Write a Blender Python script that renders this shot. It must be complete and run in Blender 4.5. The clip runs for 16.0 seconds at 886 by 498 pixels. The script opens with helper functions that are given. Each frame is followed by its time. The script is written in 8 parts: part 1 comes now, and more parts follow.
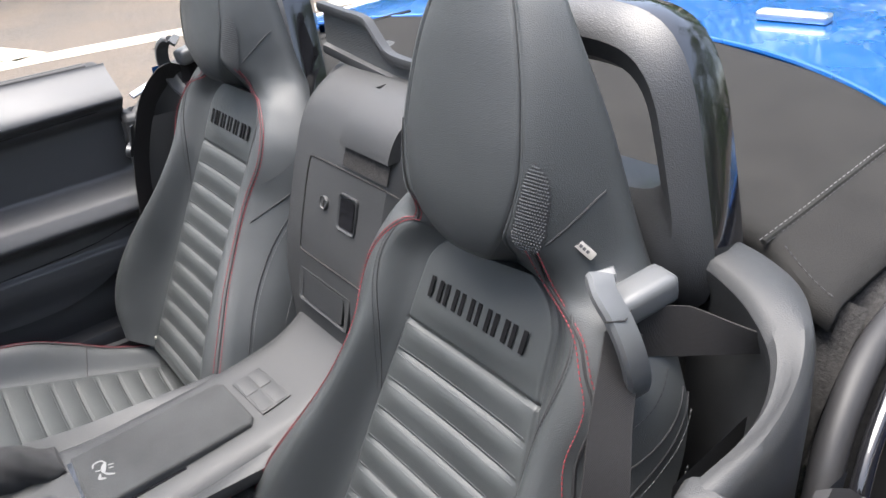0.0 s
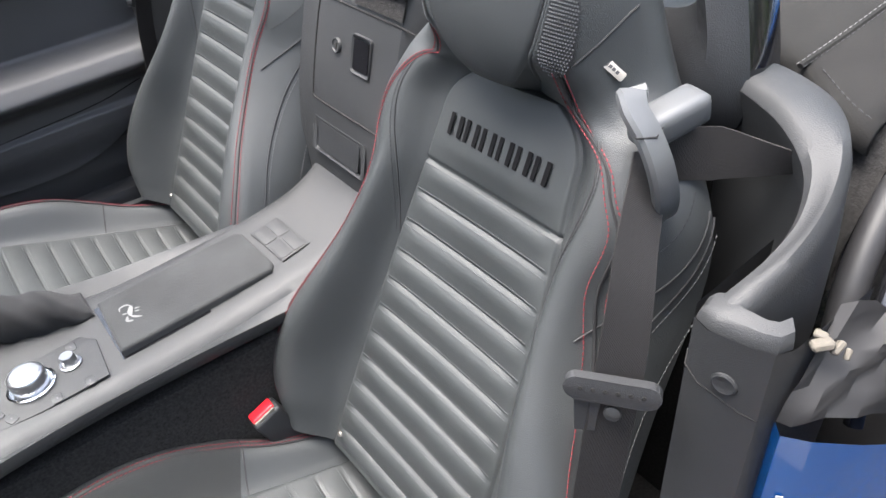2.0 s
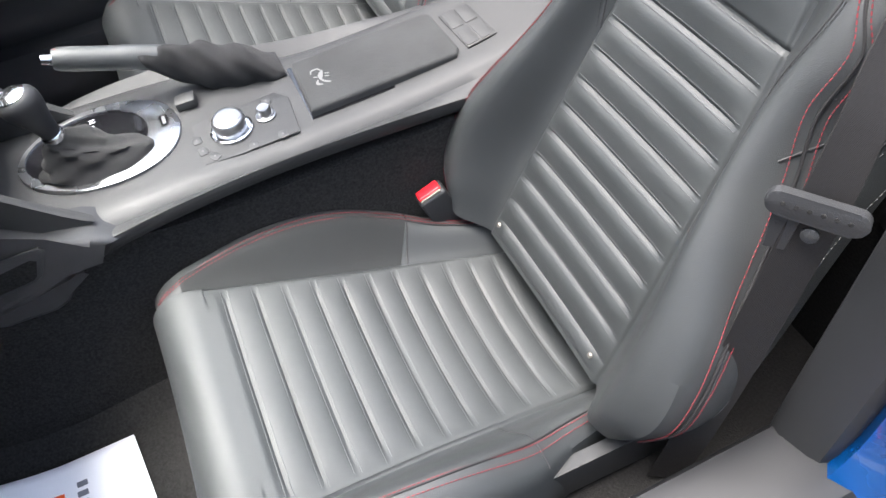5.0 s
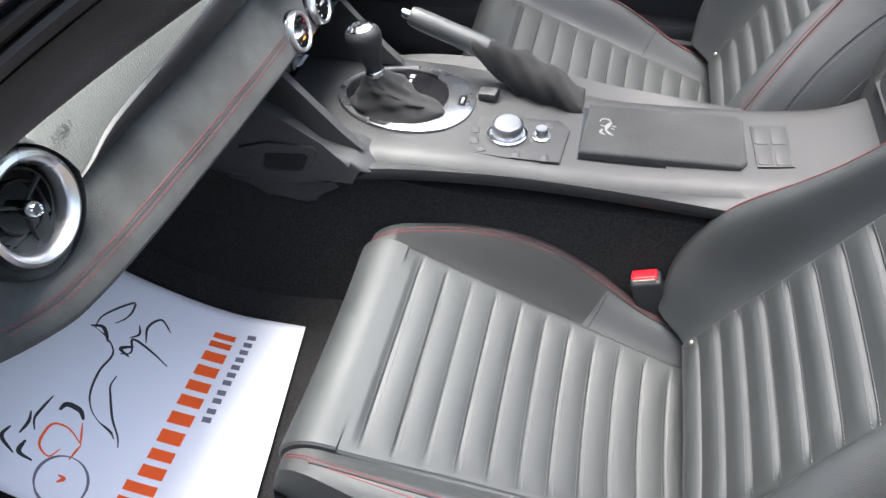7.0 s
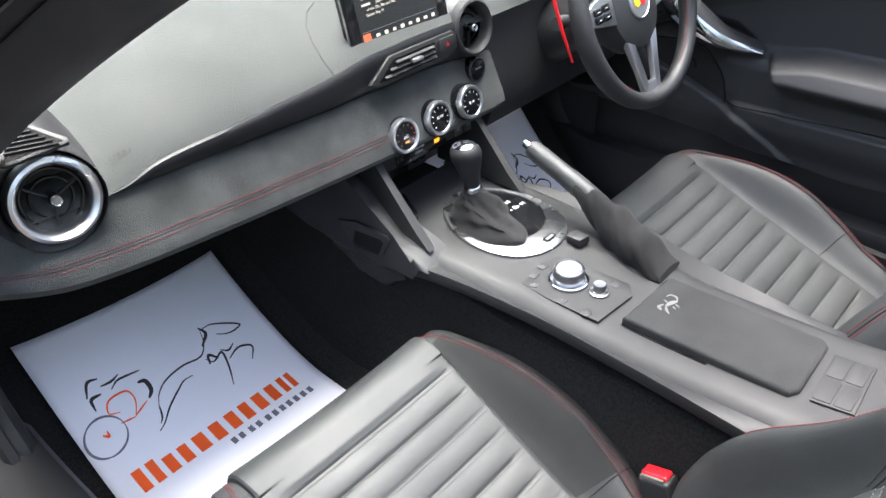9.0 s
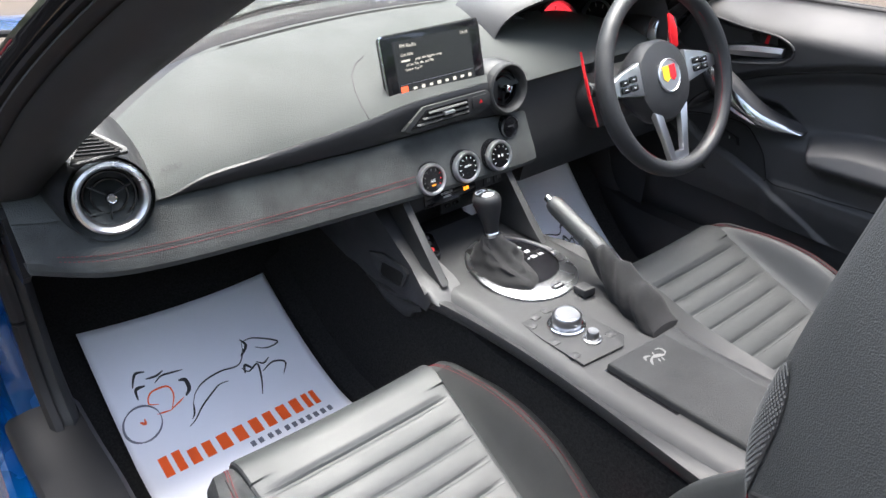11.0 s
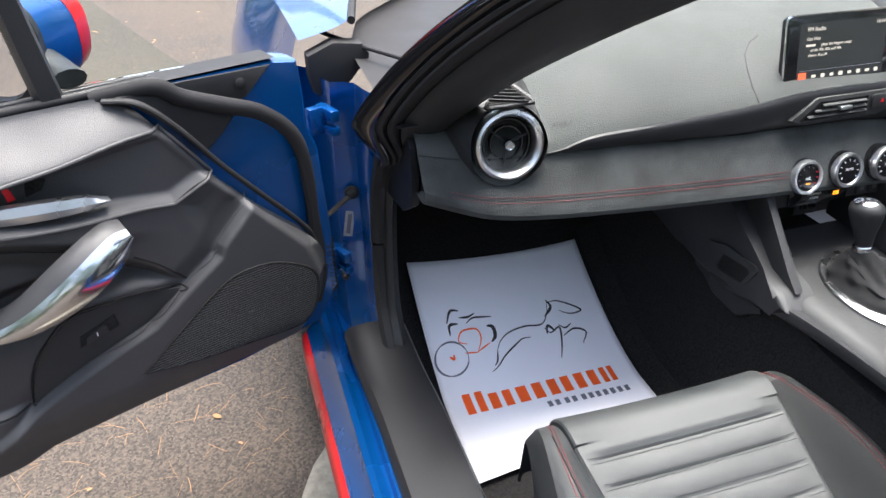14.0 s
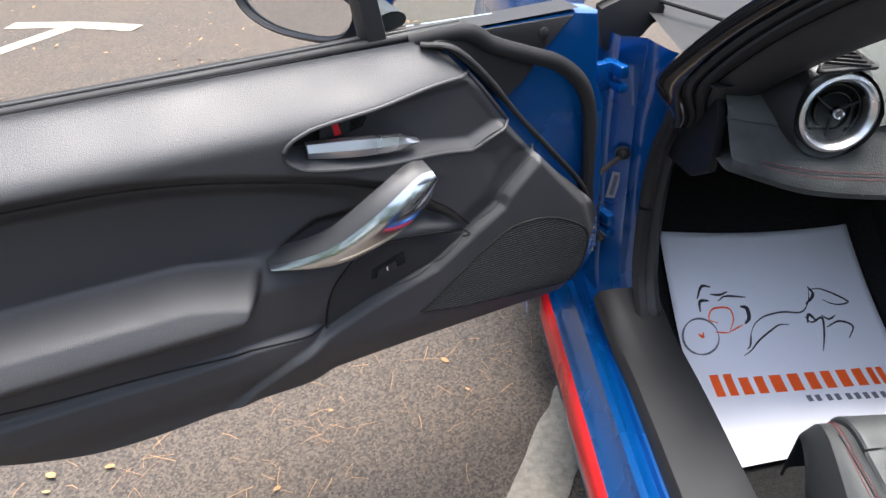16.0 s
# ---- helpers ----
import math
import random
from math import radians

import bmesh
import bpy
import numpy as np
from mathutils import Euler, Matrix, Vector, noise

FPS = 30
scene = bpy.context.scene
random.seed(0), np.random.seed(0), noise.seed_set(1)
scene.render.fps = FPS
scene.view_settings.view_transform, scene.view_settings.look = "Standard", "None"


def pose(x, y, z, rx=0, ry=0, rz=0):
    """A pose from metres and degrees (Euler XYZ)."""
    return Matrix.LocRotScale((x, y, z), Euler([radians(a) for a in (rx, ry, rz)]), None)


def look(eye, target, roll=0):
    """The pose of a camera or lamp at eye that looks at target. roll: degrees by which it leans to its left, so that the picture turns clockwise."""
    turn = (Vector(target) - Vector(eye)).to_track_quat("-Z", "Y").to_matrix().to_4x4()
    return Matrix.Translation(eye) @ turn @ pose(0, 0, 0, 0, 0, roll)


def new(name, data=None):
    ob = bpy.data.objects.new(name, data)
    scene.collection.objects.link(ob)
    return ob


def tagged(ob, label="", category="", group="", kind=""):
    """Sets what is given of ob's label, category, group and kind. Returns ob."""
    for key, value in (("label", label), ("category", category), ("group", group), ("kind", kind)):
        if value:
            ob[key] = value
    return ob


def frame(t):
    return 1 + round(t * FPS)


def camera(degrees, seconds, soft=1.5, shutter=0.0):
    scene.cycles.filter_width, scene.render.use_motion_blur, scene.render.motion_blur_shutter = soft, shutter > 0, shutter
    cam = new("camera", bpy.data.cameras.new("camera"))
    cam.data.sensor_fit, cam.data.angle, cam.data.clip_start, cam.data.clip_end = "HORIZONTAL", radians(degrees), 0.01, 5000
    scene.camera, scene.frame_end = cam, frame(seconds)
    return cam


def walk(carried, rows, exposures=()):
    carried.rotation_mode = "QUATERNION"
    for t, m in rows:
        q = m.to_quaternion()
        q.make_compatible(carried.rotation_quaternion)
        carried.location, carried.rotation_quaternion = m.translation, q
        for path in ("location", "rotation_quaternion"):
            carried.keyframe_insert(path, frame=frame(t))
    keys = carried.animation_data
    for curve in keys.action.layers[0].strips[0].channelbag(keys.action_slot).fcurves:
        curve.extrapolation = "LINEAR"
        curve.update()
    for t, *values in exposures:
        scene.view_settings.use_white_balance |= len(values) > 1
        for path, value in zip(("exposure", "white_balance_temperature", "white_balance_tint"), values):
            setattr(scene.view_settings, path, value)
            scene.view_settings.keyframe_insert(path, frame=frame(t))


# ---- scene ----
cam = camera(62.4, 16.0)
PATH = [
    (0, (-0.886, 0.039, 1.244), (0.525, -0.976, 0.255), -5.7),
    (0.5, (-0.886, 0.049, 1.24), (0.495, -0.973, 0.217), -5.9),
    (1, (-0.883, 0.052, 1.232), (0.467, -0.933, 0.134), -6.3),
    (1.5, (-0.885, 0.057, 1.218), (0.44, -0.873, 0.044), -6.7),
    (2, (-0.888, 0.062, 1.198), (0.408, -0.799, -0.058), -7.2),
    (2.5, (-0.895, 0.065, 1.18), (0.377, -0.724, -0.147), -7.6),
    (3, (-0.902, 0.069, 1.166), (0.353, -0.64, -0.22), -8.2),
    (3.5, (-0.908, 0.079, 1.152), (0.333, -0.551, -0.284), -8.7),
    (6, (-0.871, 0.162, 1.202), (0.332, 0.002, -0.388), -5.6),
    (6.5, (-0.876, 0.133, 1.203), (0.383, 0.173, -0.35), -3.8),
    (7, (-0.925, 0.026, 1.203), (0.421, 0.376, -0.234), -2.4),
    (7.5, (-0.945, -0.081, 1.222), (0.411, 0.534, -0.114), -2.3),
    (8, (-0.87, -0.14, 1.214), (0.467, 0.65, -0.047), -1.8),
    (8.5, (-0.823, -0.206, 1.208), (0.432, 0.777, 0.001), -2.5),
    (9, (-0.775, -0.321, 1.204), (0.388, 0.82, 0.044), -3.2),
    (11.5, (-0.752, -0.491, 1.209), (0.277, 0.921, 0.236), -1.6),
    (12, (-0.755, -0.492, 1.209), (0.246, 0.948, 0.248), -1.3),
    (12.5, (-0.777, -0.474, 1.211), (0.155, 1.006, 0.242), -1.0),
    (13, (-0.835, -0.431, 1.209), (-0.029, 1.105, 0.213), -0.8),
    (13.5, (-0.891, -0.395, 1.209), (-0.228, 1.19, 0.185), -0.6),
    (14, (-0.933, -0.384, 1.202), (-0.425, 1.244, 0.157), -0.7),
    (14.5, (-0.968, -0.378, 1.199), (-0.604, 1.277, 0.137), -0.8),
    (15, (-1.004, -0.373, 1.198), (-0.762, 1.297, 0.123), -1.1),
    (15.5, (-1.038, -0.368, 1.198), (-0.904, 1.305, 0.11), -1.4),
    (16, (-1.089, -0.345, 1.19), (-1.043, 1.315, 0.075), -3.3),
]
EXPOSURES = [(0.0, 2.72), (2.5, 3.0), (6.5, 2.88), (8.5, 2.7), (12.5, 2.55), (14.5, 2.42), (16.0, 2.36)]
walk(cam, [(t, look(eye, target, roll)) for t, eye, target, roll in PATH], EXPOSURES)

# ---- light: a bright, lightly overcast sky ----
world = bpy.data.worlds.new("sky")
scene.world = world
world.use_nodes = True
_wt = world.node_tree
_wt.nodes.clear()
_sky = _wt.nodes.new("ShaderNodeTexSky")
_sky.sky_type = "NISHITA"
_sky.sun_disc = False
_sky.sun_elevation = radians(79)
_sky.sun_rotation = radians(42)
_sky.air_density, _sky.dust_density, _sky.ozone_density = 1.0, 4.0, 1.0
_hsv = _wt.nodes.new("ShaderNodeHueSaturation")
_hsv.inputs["Saturation"].default_value = 0.75
_bg = _wt.nodes.new("ShaderNodeBackground")
_bg.inputs["Strength"].default_value = 0.135
_out = _wt.nodes.new("ShaderNodeOutputWorld")
_wt.links.new(_sky.outputs[0], _hsv.inputs["Color"])
_wt.links.new(_hsv.outputs[0], _bg.inputs["Color"])
_wt.links.new(_bg.outputs[0], _out.inputs["Surface"])
sun_data = bpy.data.lights.new("sun", "SUN")
sun_data.energy, sun_data.angle, sun_data.color = 1.9, radians(44), (1.0, 0.965, 0.93)
sun = new("sun", sun_data)
sun.matrix_world = look((1.0, 1.1, 8), (0, 0, 0))

# ---- materials ----
def material(name, color, rough=0.5, metal=0.0, grain=0.0, grain_size=600.0, tone=0.15, tone_size=9.0,
             coat=0.0, sheen=0.0, spec=0.5, kind="noise", rough_var=0.08, color2=None, alpha=1.0):
    """A surface with broad tone variation, fine relief and uneven gloss, sized in metres."""
    m = bpy.data.materials.new(name)
    m.use_nodes = True
    nt = m.node_tree
    n, l = nt.nodes, nt.links
    b = n["Principled BSDF"]
    b.inputs["Roughness"].default_value = rough
    b.inputs["Metallic"].default_value = metal
    b.inputs["Coat Weight"].default_value = coat
    b.inputs["Coat Roughness"].default_value = 0.04
    b.inputs["Sheen Weight"].default_value = sheen
    b.inputs["Specular IOR Level"].default_value = spec
    co = n.new("ShaderNodeTexCoord")
    big = n.new("ShaderNodeTexNoise")
    big.inputs["Scale"].default_value = tone_size
    big.inputs["Detail"].default_value = 5
    l.new(co.outputs["Object"], big.inputs["Vector"])
    mix = n.new("ShaderNodeMix")
    mix.data_type = "RGBA"
    c2 = color2 or [max(0.0, c * (1 + 2.2 * tone)) for c in color]
    mix.inputs["A"].default_value = (*[max(0.0, c * (1 - tone)) for c in color], 1)
    mix.inputs["B"].default_value = (*c2, 1)
    l.new(big.outputs["Fac"], mix.inputs["Factor"])
    l.new(mix.outputs["Result"], b.inputs["Base Color"])
    if rough_var:
        mr = n.new("ShaderNodeMapRange")
        mr.inputs["From Min"].default_value, mr.inputs["From Max"].default_value = 0.3, 0.7
        mr.inputs["To Min"].default_value = max(0.02, rough - rough_var)
        mr.inputs["To Max"].default_value = min(1.0, rough + rough_var)
        l.new(big.outputs["Fac"], mr.inputs["Value"])
        l.new(mr.outputs["Result"], b.inputs["Roughness"])
    if grain:
        if kind == "leather":
            fine = n.new("ShaderNodeTexVoronoi")
            fine.feature = "SMOOTH_F1"
            fine.inputs["Scale"].default_value = grain_size
            src = fine.outputs["Distance"]
        elif kind == "weave":
            fine = n.new("ShaderNodeTexWave")
            fine.inputs["Scale"].default_value = grain_size
            fine.inputs["Distortion"].default_value = 1.0
            src = fine.outputs["Fac"]
        else:
            fine = n.new("ShaderNodeTexNoise")
            fine.inputs["Scale"].default_value = grain_size
            fine.inputs["Detail"].default_value = 3
            src = fine.outputs["Fac"]
        l.new(co.outputs["Object"], fine.inputs["Vector"])
        bump = n.new("ShaderNodeBump")
        bump.inputs["Strength"].default_value = grain
        bump.inputs["Distance"].default_value = 0.001
        l.new(src, bump.inputs["Height"])
        l.new(bump.outputs["Normal"], b.inputs["Normal"])
    return m


LEATHER = material("black_leather", (0.0210, 0.0234, 0.0242), 0.55, grain=0.35, grain_size=1300, kind="leather", tone=0.14, spec=0.55)
LEATHER_IN = material("ribbed_leather", (0.0230, 0.0257, 0.0263), 0.54, grain=0.28, grain_size=1300, kind="leather", tone=0.12, spec=0.53)
PAD = material("dash_vinyl", (0.037, 0.041, 0.0392), 0.80, grain=0.6, grain_size=600, kind="leather", tone=0.06, spec=0.45)
PLASTIC = material("dark_plastic", (0.0190, 0.0196, 0.0204), 0.54, grain=0.5, grain_size=900, tone=0.14, spec=0.40)
PLASTIC_SOFT = material("soft_black_plastic", (0.0160, 0.0166, 0.0178), 0.46, grain=0.35, grain_size=900, kind="leather", tone=0.1)
BLADE = material("smooth_dark_trim", (0.010, 0.0105, 0.012), 0.50, tone=0.1, spec=0.4)
TRIM = material("grained_trim", (0.038, 0.0385, 0.0405), 0.54, grain=0.35, grain_size=900, kind="leather", tone=0.08, spec=0.5)
GLOSS = material("piano_black", (0.006, 0.006, 0.007), 0.12, coat=0.5, rough_var=0.03)
SUEDE = material("grey_suede", (0.034, 0.0365, 0.0362), 0.95, grain=1.0, grain_size=600, tone=0.75, tone_size=18, sheen=0.10, spec=0.1)
SUEDE_LID = material("worn_suede", (0.024, 0.0248, 0.0252), 0.95, grain=1.0, grain_size=600, tone=0.45, tone_size=14, sheen=0.06, spec=0.1)
SUEDE_DARK = material("black_suede", (0.014, 0.014, 0.0145), 0.95, grain=0.8, grain_size=900, tone=0.45, tone_size=30, sheen=0.05, spec=0.1)
CARPET = material("black_carpet", (0.0150, 0.0146, 0.0144), 0.98, grain=1.0, grain_size=420, tone=0.85, tone_size=260, spec=0.05)
RUBBER = material("black_rubber", (0.0155, 0.0152, 0.0158), 0.6, tone=0.2, spec=0.3)
CHROME = material("bright_chrome", (0.75, 0.76, 0.78), 0.12, 1.0, tone=0.03, rough_var=0.04)
HANDLE = material("polished_handle", (0.60, 0.61, 0.63), 0.20, 1.0, tone=0.05)
KNOB = material("satin_knob", (0.30, 0.305, 0.315), 0.33, 1.0, tone=0.08)
BRUSHED = material("brushed_grey_metal", (0.36, 0.37, 0.385), 0.30, 1.0, tone=0.08, grain=0.15, grain_size=900)
SATIN = material("satin_silver", (0.62, 0.63, 0.65), 0.34, 1.0, tone=0.05, grain=0.1, grain_size=900)
BLUE = material("blue_paint", (0.0, 0.064, 0.245), 0.26, 0.45, coat=0.6, tone=0.1, tone_size=4, grain=0.08, grain_size=2500)
RED_PAINT = material("red_paint", (0.52, 0.008, 0.012), 0.32, coat=0.25, tone=0.06, spec=0.4)
RED_PLASTIC = material("red_plastic", (0.62, 0.012, 0.02), 0.3, tone=0.05)
GUIDE = material("satin_grey_plastic", (0.060, 0.062, 0.064), 0.42, grain=0.15, grain_size=900, tone=0.08)
BELT = material("belt_webbing", (0.0105, 0.0096, 0.0096), 0.72, grain=0.35, grain_size=420, kind="weave", tone=0.25, tone_size=300, spec=0.35)
CANVAS = material("soft_top_canvas", (0.0120, 0.0117, 0.0112), 0.95, grain=1.0, grain_size=900, tone=0.45, tone_size=16, spec=0.15)
CANVAS_PALE = material("pale_foam", (0.07, 0.062, 0.05), 0.9, tone=0.4, tone_size=120)
PAPER = material("white_paper", (0.80, 0.80, 0.84), 0.75, tone=0.02, grain=0.05, grain_size=300, spec=0.3)
INK_BLACK = material("black_ink", (0.02, 0.02, 0.022), 0.7)
INK_GREY = material("grey_ink", (0.13, 0.13, 0.16), 0.7)
INK_ORANGE = material("orange_ink", (0.80, 0.10, 0.012), 0.7)
INK_SILVER = material("silver_print", (0.10, 0.10, 0.10), 0.75)
PRINT_WHITE = material("white_print", (0.7, 0.7, 0.7), 0.5)
LABEL_WHITE = material("white_label", (0.32, 0.33, 0.34), 0.45, tone=0.2, tone_size=90)
THREAD_RED = material("red_thread", (0.150, 0.024, 0.030), 0.8, spec=0.2)
THREAD_DARK = material("dark_thread", (0.012, 0.012, 0.013), 0.7)
THREAD_RIB = material("rib_thread", (0.066, 0.069, 0.070), 0.8, spec=0.2)
INSERT = material("woven_insert", (0.0175, 0.0188, 0.0192), 0.8, grain=0.5, grain_size=500, kind="weave", tone=0.2, spec=0.3)
THREAD_GREY = material("grey_thread", (0.11, 0.11, 0.11), 0.8, spec=0.2)
EMBOSS = material("pressed_leather_mark", (0.0035, 0.0035, 0.004), 0.8, spec=0.1)
STEEL = material("worn_steel", (0.20, 0.185, 0.165), 0.5, 0.8, tone=0.4, tone_size=60)
YELLOW = material("yellow_enamel", (0.75, 0.42, 0.02), 0.25, coat=0.5)
MIRROR = material("mirror_glass", (0.85, 0.86, 0.88), 0.02, 1.0, tone=0.01, rough_var=0.0)
LINE = material("white_road_paint", (0.19, 0.172, 0.140), 0.9, grain=0.9, grain_size=260, tone=0.45, tone_size=70)
FOLIAGE = material("hedge_foliage", (0.045, 0.085, 0.018), 0.6, tone=0.5, tone_size=3, spec=0.3)
LEAF = material("dry_leaf", (0.24, 0.14, 0.065), 0.85, tone=0.4, tone_size=80)


def glass_material():
    m = bpy.data.materials.new("clear_glass")
    m.use_nodes = True
    b = m.node_tree.nodes["Principled BSDF"]
    b.inputs["Base Color"].default_value = (0.85, 0.92, 0.90, 1)
    b.inputs["Roughness"].default_value = 0.0
    b.inputs["Transmission Weight"].default_value = 1.0
    b.inputs["IOR"].default_value = 1.12
    return m


def glow_material(name, color, strength):
    m = bpy.data.materials.new(name)
    m.use_nodes = True
    b = m.node_tree.nodes["Principled BSDF"]
    b.inputs["Base Color"].default_value = (0.01, 0.01, 0.01, 1)
    b.inputs["Roughness"].default_value = 0.15
    b.inputs["Emission Color"].default_value = (*color, 1)
    b.inputs["Emission Strength"].default_value = strength
    return m


GLASS = glass_material()
SCREEN = glow_material("lit_screen", (0.10, 0.11, 0.12), 0.06)
SCREEN_TEXT = glow_material("lit_text", (0.9, 0.85, 0.75), 0.22)
SCREEN_RED = glow_material("lit_red_tile", (0.8, 0.12, 0.05), 0.4)
AMBER = glow_material("amber_lamp", (1.0, 0.3, 0.02), 0.45)
GAUGE_RED = glow_material("red_gauge_face", (0.55, 0.02, 0.03), 0.45)


def asphalt_material():
    m = bpy.data.materials.new("weathered_asphalt")
    m.use_nodes = True
    n, l = m.node_tree.nodes, m.node_tree.links
    b = n["Principled BSDF"]
    b.inputs["Roughness"].default_value = 0.92
    co = n.new("ShaderNodeTexCoord")
    stones = n.new("ShaderNodeTexVoronoi")
    stones.inputs["Scale"].default_value = 210
    patch = n.new("ShaderNodeTexNoise")
    patch.inputs["Scale"].default_value = 1.1
    patch.inputs["Detail"].default_value = 8
    fine = n.new("ShaderNodeTexNoise")
    fine.inputs["Scale"].default_value = 420
    fine.inputs["Detail"].default_value = 4
    for t in (stones, patch, fine):
        l.new(co.outputs["Object"], t.inputs["Vector"])
    r1 = n.new("ShaderNodeValToRGB")
    e = r1.color_ramp.elements
    e[0].position, e[0].color = 0.15, (0.017, 0.016, 0.0155, 1)
    e[1].position, e[1].color = 0.85, (0.112, 0.090, 0.071, 1)
    l.new(stones.outputs["Color"], r1.inputs["Fac"])
    r2 = n.new("ShaderNodeValToRGB")
    e = r2.color_ramp.elements
    e[0].position, e[0].color = 0.35, (0.042, 0.040, 0.038, 1)
    e[1].position, e[1].color = 0.72, (0.105, 0.076, 0.050, 1)
    l.new(patch.outputs["Fac"], r2.inputs["Fac"])
    mix = n.new("ShaderNodeMix")
    mix.data_type = "RGBA"
    mix.inputs["Factor"].default_value = 0.30
    l.new(r1.outputs["Color"], mix.inputs["A"])
    l.new(r2.outputs["Color"], mix.inputs["B"])
    l.new(mix.outputs["Result"], b.inputs["Base Color"])
    bump = n.new("ShaderNodeBump")
    bump.inputs["Strength"].default_value = 0.8
    bump.inputs["Distance"].default_value = 0.003
    l.new(fine.outputs["Fac"], bump.inputs["Height"])
    l.new(bump.outputs["Normal"], b.inputs["Normal"])
    return m


ASPHALT = asphalt_material()


def mesh_material():
    """A perforated cover: small dark holes in a grey weave."""
    m = bpy.data.materials.new("perforated_cover")
    m.use_nodes = True
    n, l = m.node_tree.nodes, m.node_tree.links
    b = n["Principled BSDF"]
    b.inputs["Roughness"].default_value = 0.6
    co = n.new("ShaderNodeTexCoord")
    v = n.new("ShaderNodeTexVoronoi")
    v.inputs["Scale"].default_value = 420
    v.inputs["Randomness"].default_value = 0.15
    l.new(co.outputs["Object"], v.inputs["Vector"])
    r = n.new("ShaderNodeValToRGB")
    e = r.color_ramp.elements
    e[0].position, e[0].color = 0.30, (0.006, 0.006, 0.007, 1)
    e[1].position, e[1].color = 0.42, (0.040, 0.042, 0.042, 1)
    l.new(v.outputs["Distance"], r.inputs["Fac"])
    l.new(r.outputs["Color"], b.inputs["Base Color"])
    bump = n.new("ShaderNodeBump")
    bump.inputs["Strength"].default_value = 0.6
    bump.inputs["Distance"].default_value = 0.002
    l.new(v.outputs["Distance"], bump.inputs["Height"])
    l.new(bump.outputs["Normal"], b.inputs["Normal"])
    return m


MESH = mesh_material()

# ---- mesh tools ----
def thing(name, at, label, category, group="", kind=""):
    ob = new(name)
    ob.location = at
    ob.empty_display_size = 0.02
    return tagged(ob, label, category, group, kind)


def part(name, bm, mat, parent=None, label="", sharp=38, smooth=True):
    """Link a bmesh, given in world metres, as one mesh object under a thing or a part."""
    me = bpy.data.meshes.new(name)
    bmesh.ops.recalc_face_normals(bm, faces=bm.faces)
    bm.to_mesh(me)
    bm.free()
    if smooth:
        me.shade_smooth()
        me.set_sharp_from_angle(angle=radians(sharp))
    me.materials.append(mat)
    ob = new(name, me)
    if parent is not None:
        ob.parent = parent
        at = Vector(parent.location)
        up = parent.parent
        while up is not None:
            at += Vector(up.location)
            up = up.parent
        base = parent if parent.type == "EMPTY" else None
        if base is not None:
            ob.matrix_parent_inverse = Matrix.Translation(-Vector(base.location))
    if label:
        ob["label"] = label
    return ob


def solid(name, bm, mat, label, category, group="", kind=""):
    return tagged(part(name, bm, mat), label, category, group, kind)


def smooth01(a, b, x):
    t = np.clip((x - a) / (b - a), 0, 1)
    return t * t * (3 - 2 * t)


def curve(tab, x):
    """A smooth line through (position, value) pairs."""
    xs = [p[0] for p in tab]
    ys = [p[1] for p in tab]
    if x <= xs[0]:
        return ys[0]
    if x >= xs[-1]:
        return ys[-1]
    i = max(k for k in range(len(xs) - 1) if xs[k] <= x)
    slope = []
    for k in (i, i + 1):
        a, b = max(k - 1, 0), min(k + 1, len(xs) - 1)
        slope.append((ys[b] - ys[a]) / (xs[b] - xs[a]))
    h = xs[i + 1] - xs[i]
    t = (x - xs[i]) / h
    return ((2 * t**3 - 3 * t**2 + 1) * ys[i] + (t**3 - 2 * t**2 + t) * h * slope[0]
            + (3 * t**2 - 2 * t**3) * ys[i + 1] + (t**3 - t**2) * h * slope[1])


def line3(pts, n):
    """n points on a smooth line through pts."""
    d = [0.0]
    for a, b in zip(pts, pts[1:]):
        d.append(d[-1] + max(1e-6, (Vector(b) - Vector(a)).length))
    return [Vector([curve([(d[k], pts[k][c]) for k in range(len(pts))], d[-1] * i / (n - 1)) for c in range(3)])
            for i in range(n)]


def skin(bm, rows, close_rows=False, close_ring=False, caps=False):
    """Faces over rows of points; close_ring joins the ends of each row."""
    vs = [[bm.verts.new(p) for p in r] for r in rows]
    n, m = len(vs), len(vs[0])
    faces = []
    for i in range(n if close_rows else n - 1):
        a, b = vs[i], vs[(i + 1) % n]
        for j in range(m if close_ring else m - 1):
            k = (j + 1) % m
            faces.append(bm.faces.new((a[j], a[k], b[k], b[j])))
    if caps:
        bm.faces.new(vs[0][::-1])
        bm.faces.new(vs[-1])
    return faces


def block(bm, size, m=None, bevel=0.0, seg=2):
    """A bevelled block of that size, centred at m."""
    r = bmesh.ops.create_cube(bm, size=1.0)
    vs = r["verts"]
    bmesh.ops.scale(bm, vec=size, verts=vs)
    if bevel:
        es = list({e for v in vs for e in v.link_edges})
        g = bmesh.ops.bevel(bm, geom=es, offset=bevel, segments=seg, profile=0.6, affect="EDGES", clamp_overlap=True)
        vs = list({v for f in g["faces"] for v in f.verts} | {v for v in vs if v.is_valid})
        vs = list({w for v in vs for f in v.link_faces for w in f.verts} | set(vs))
    if m is not None:
        bmesh.ops.transform(bm, matrix=m, verts=vs)
    return vs


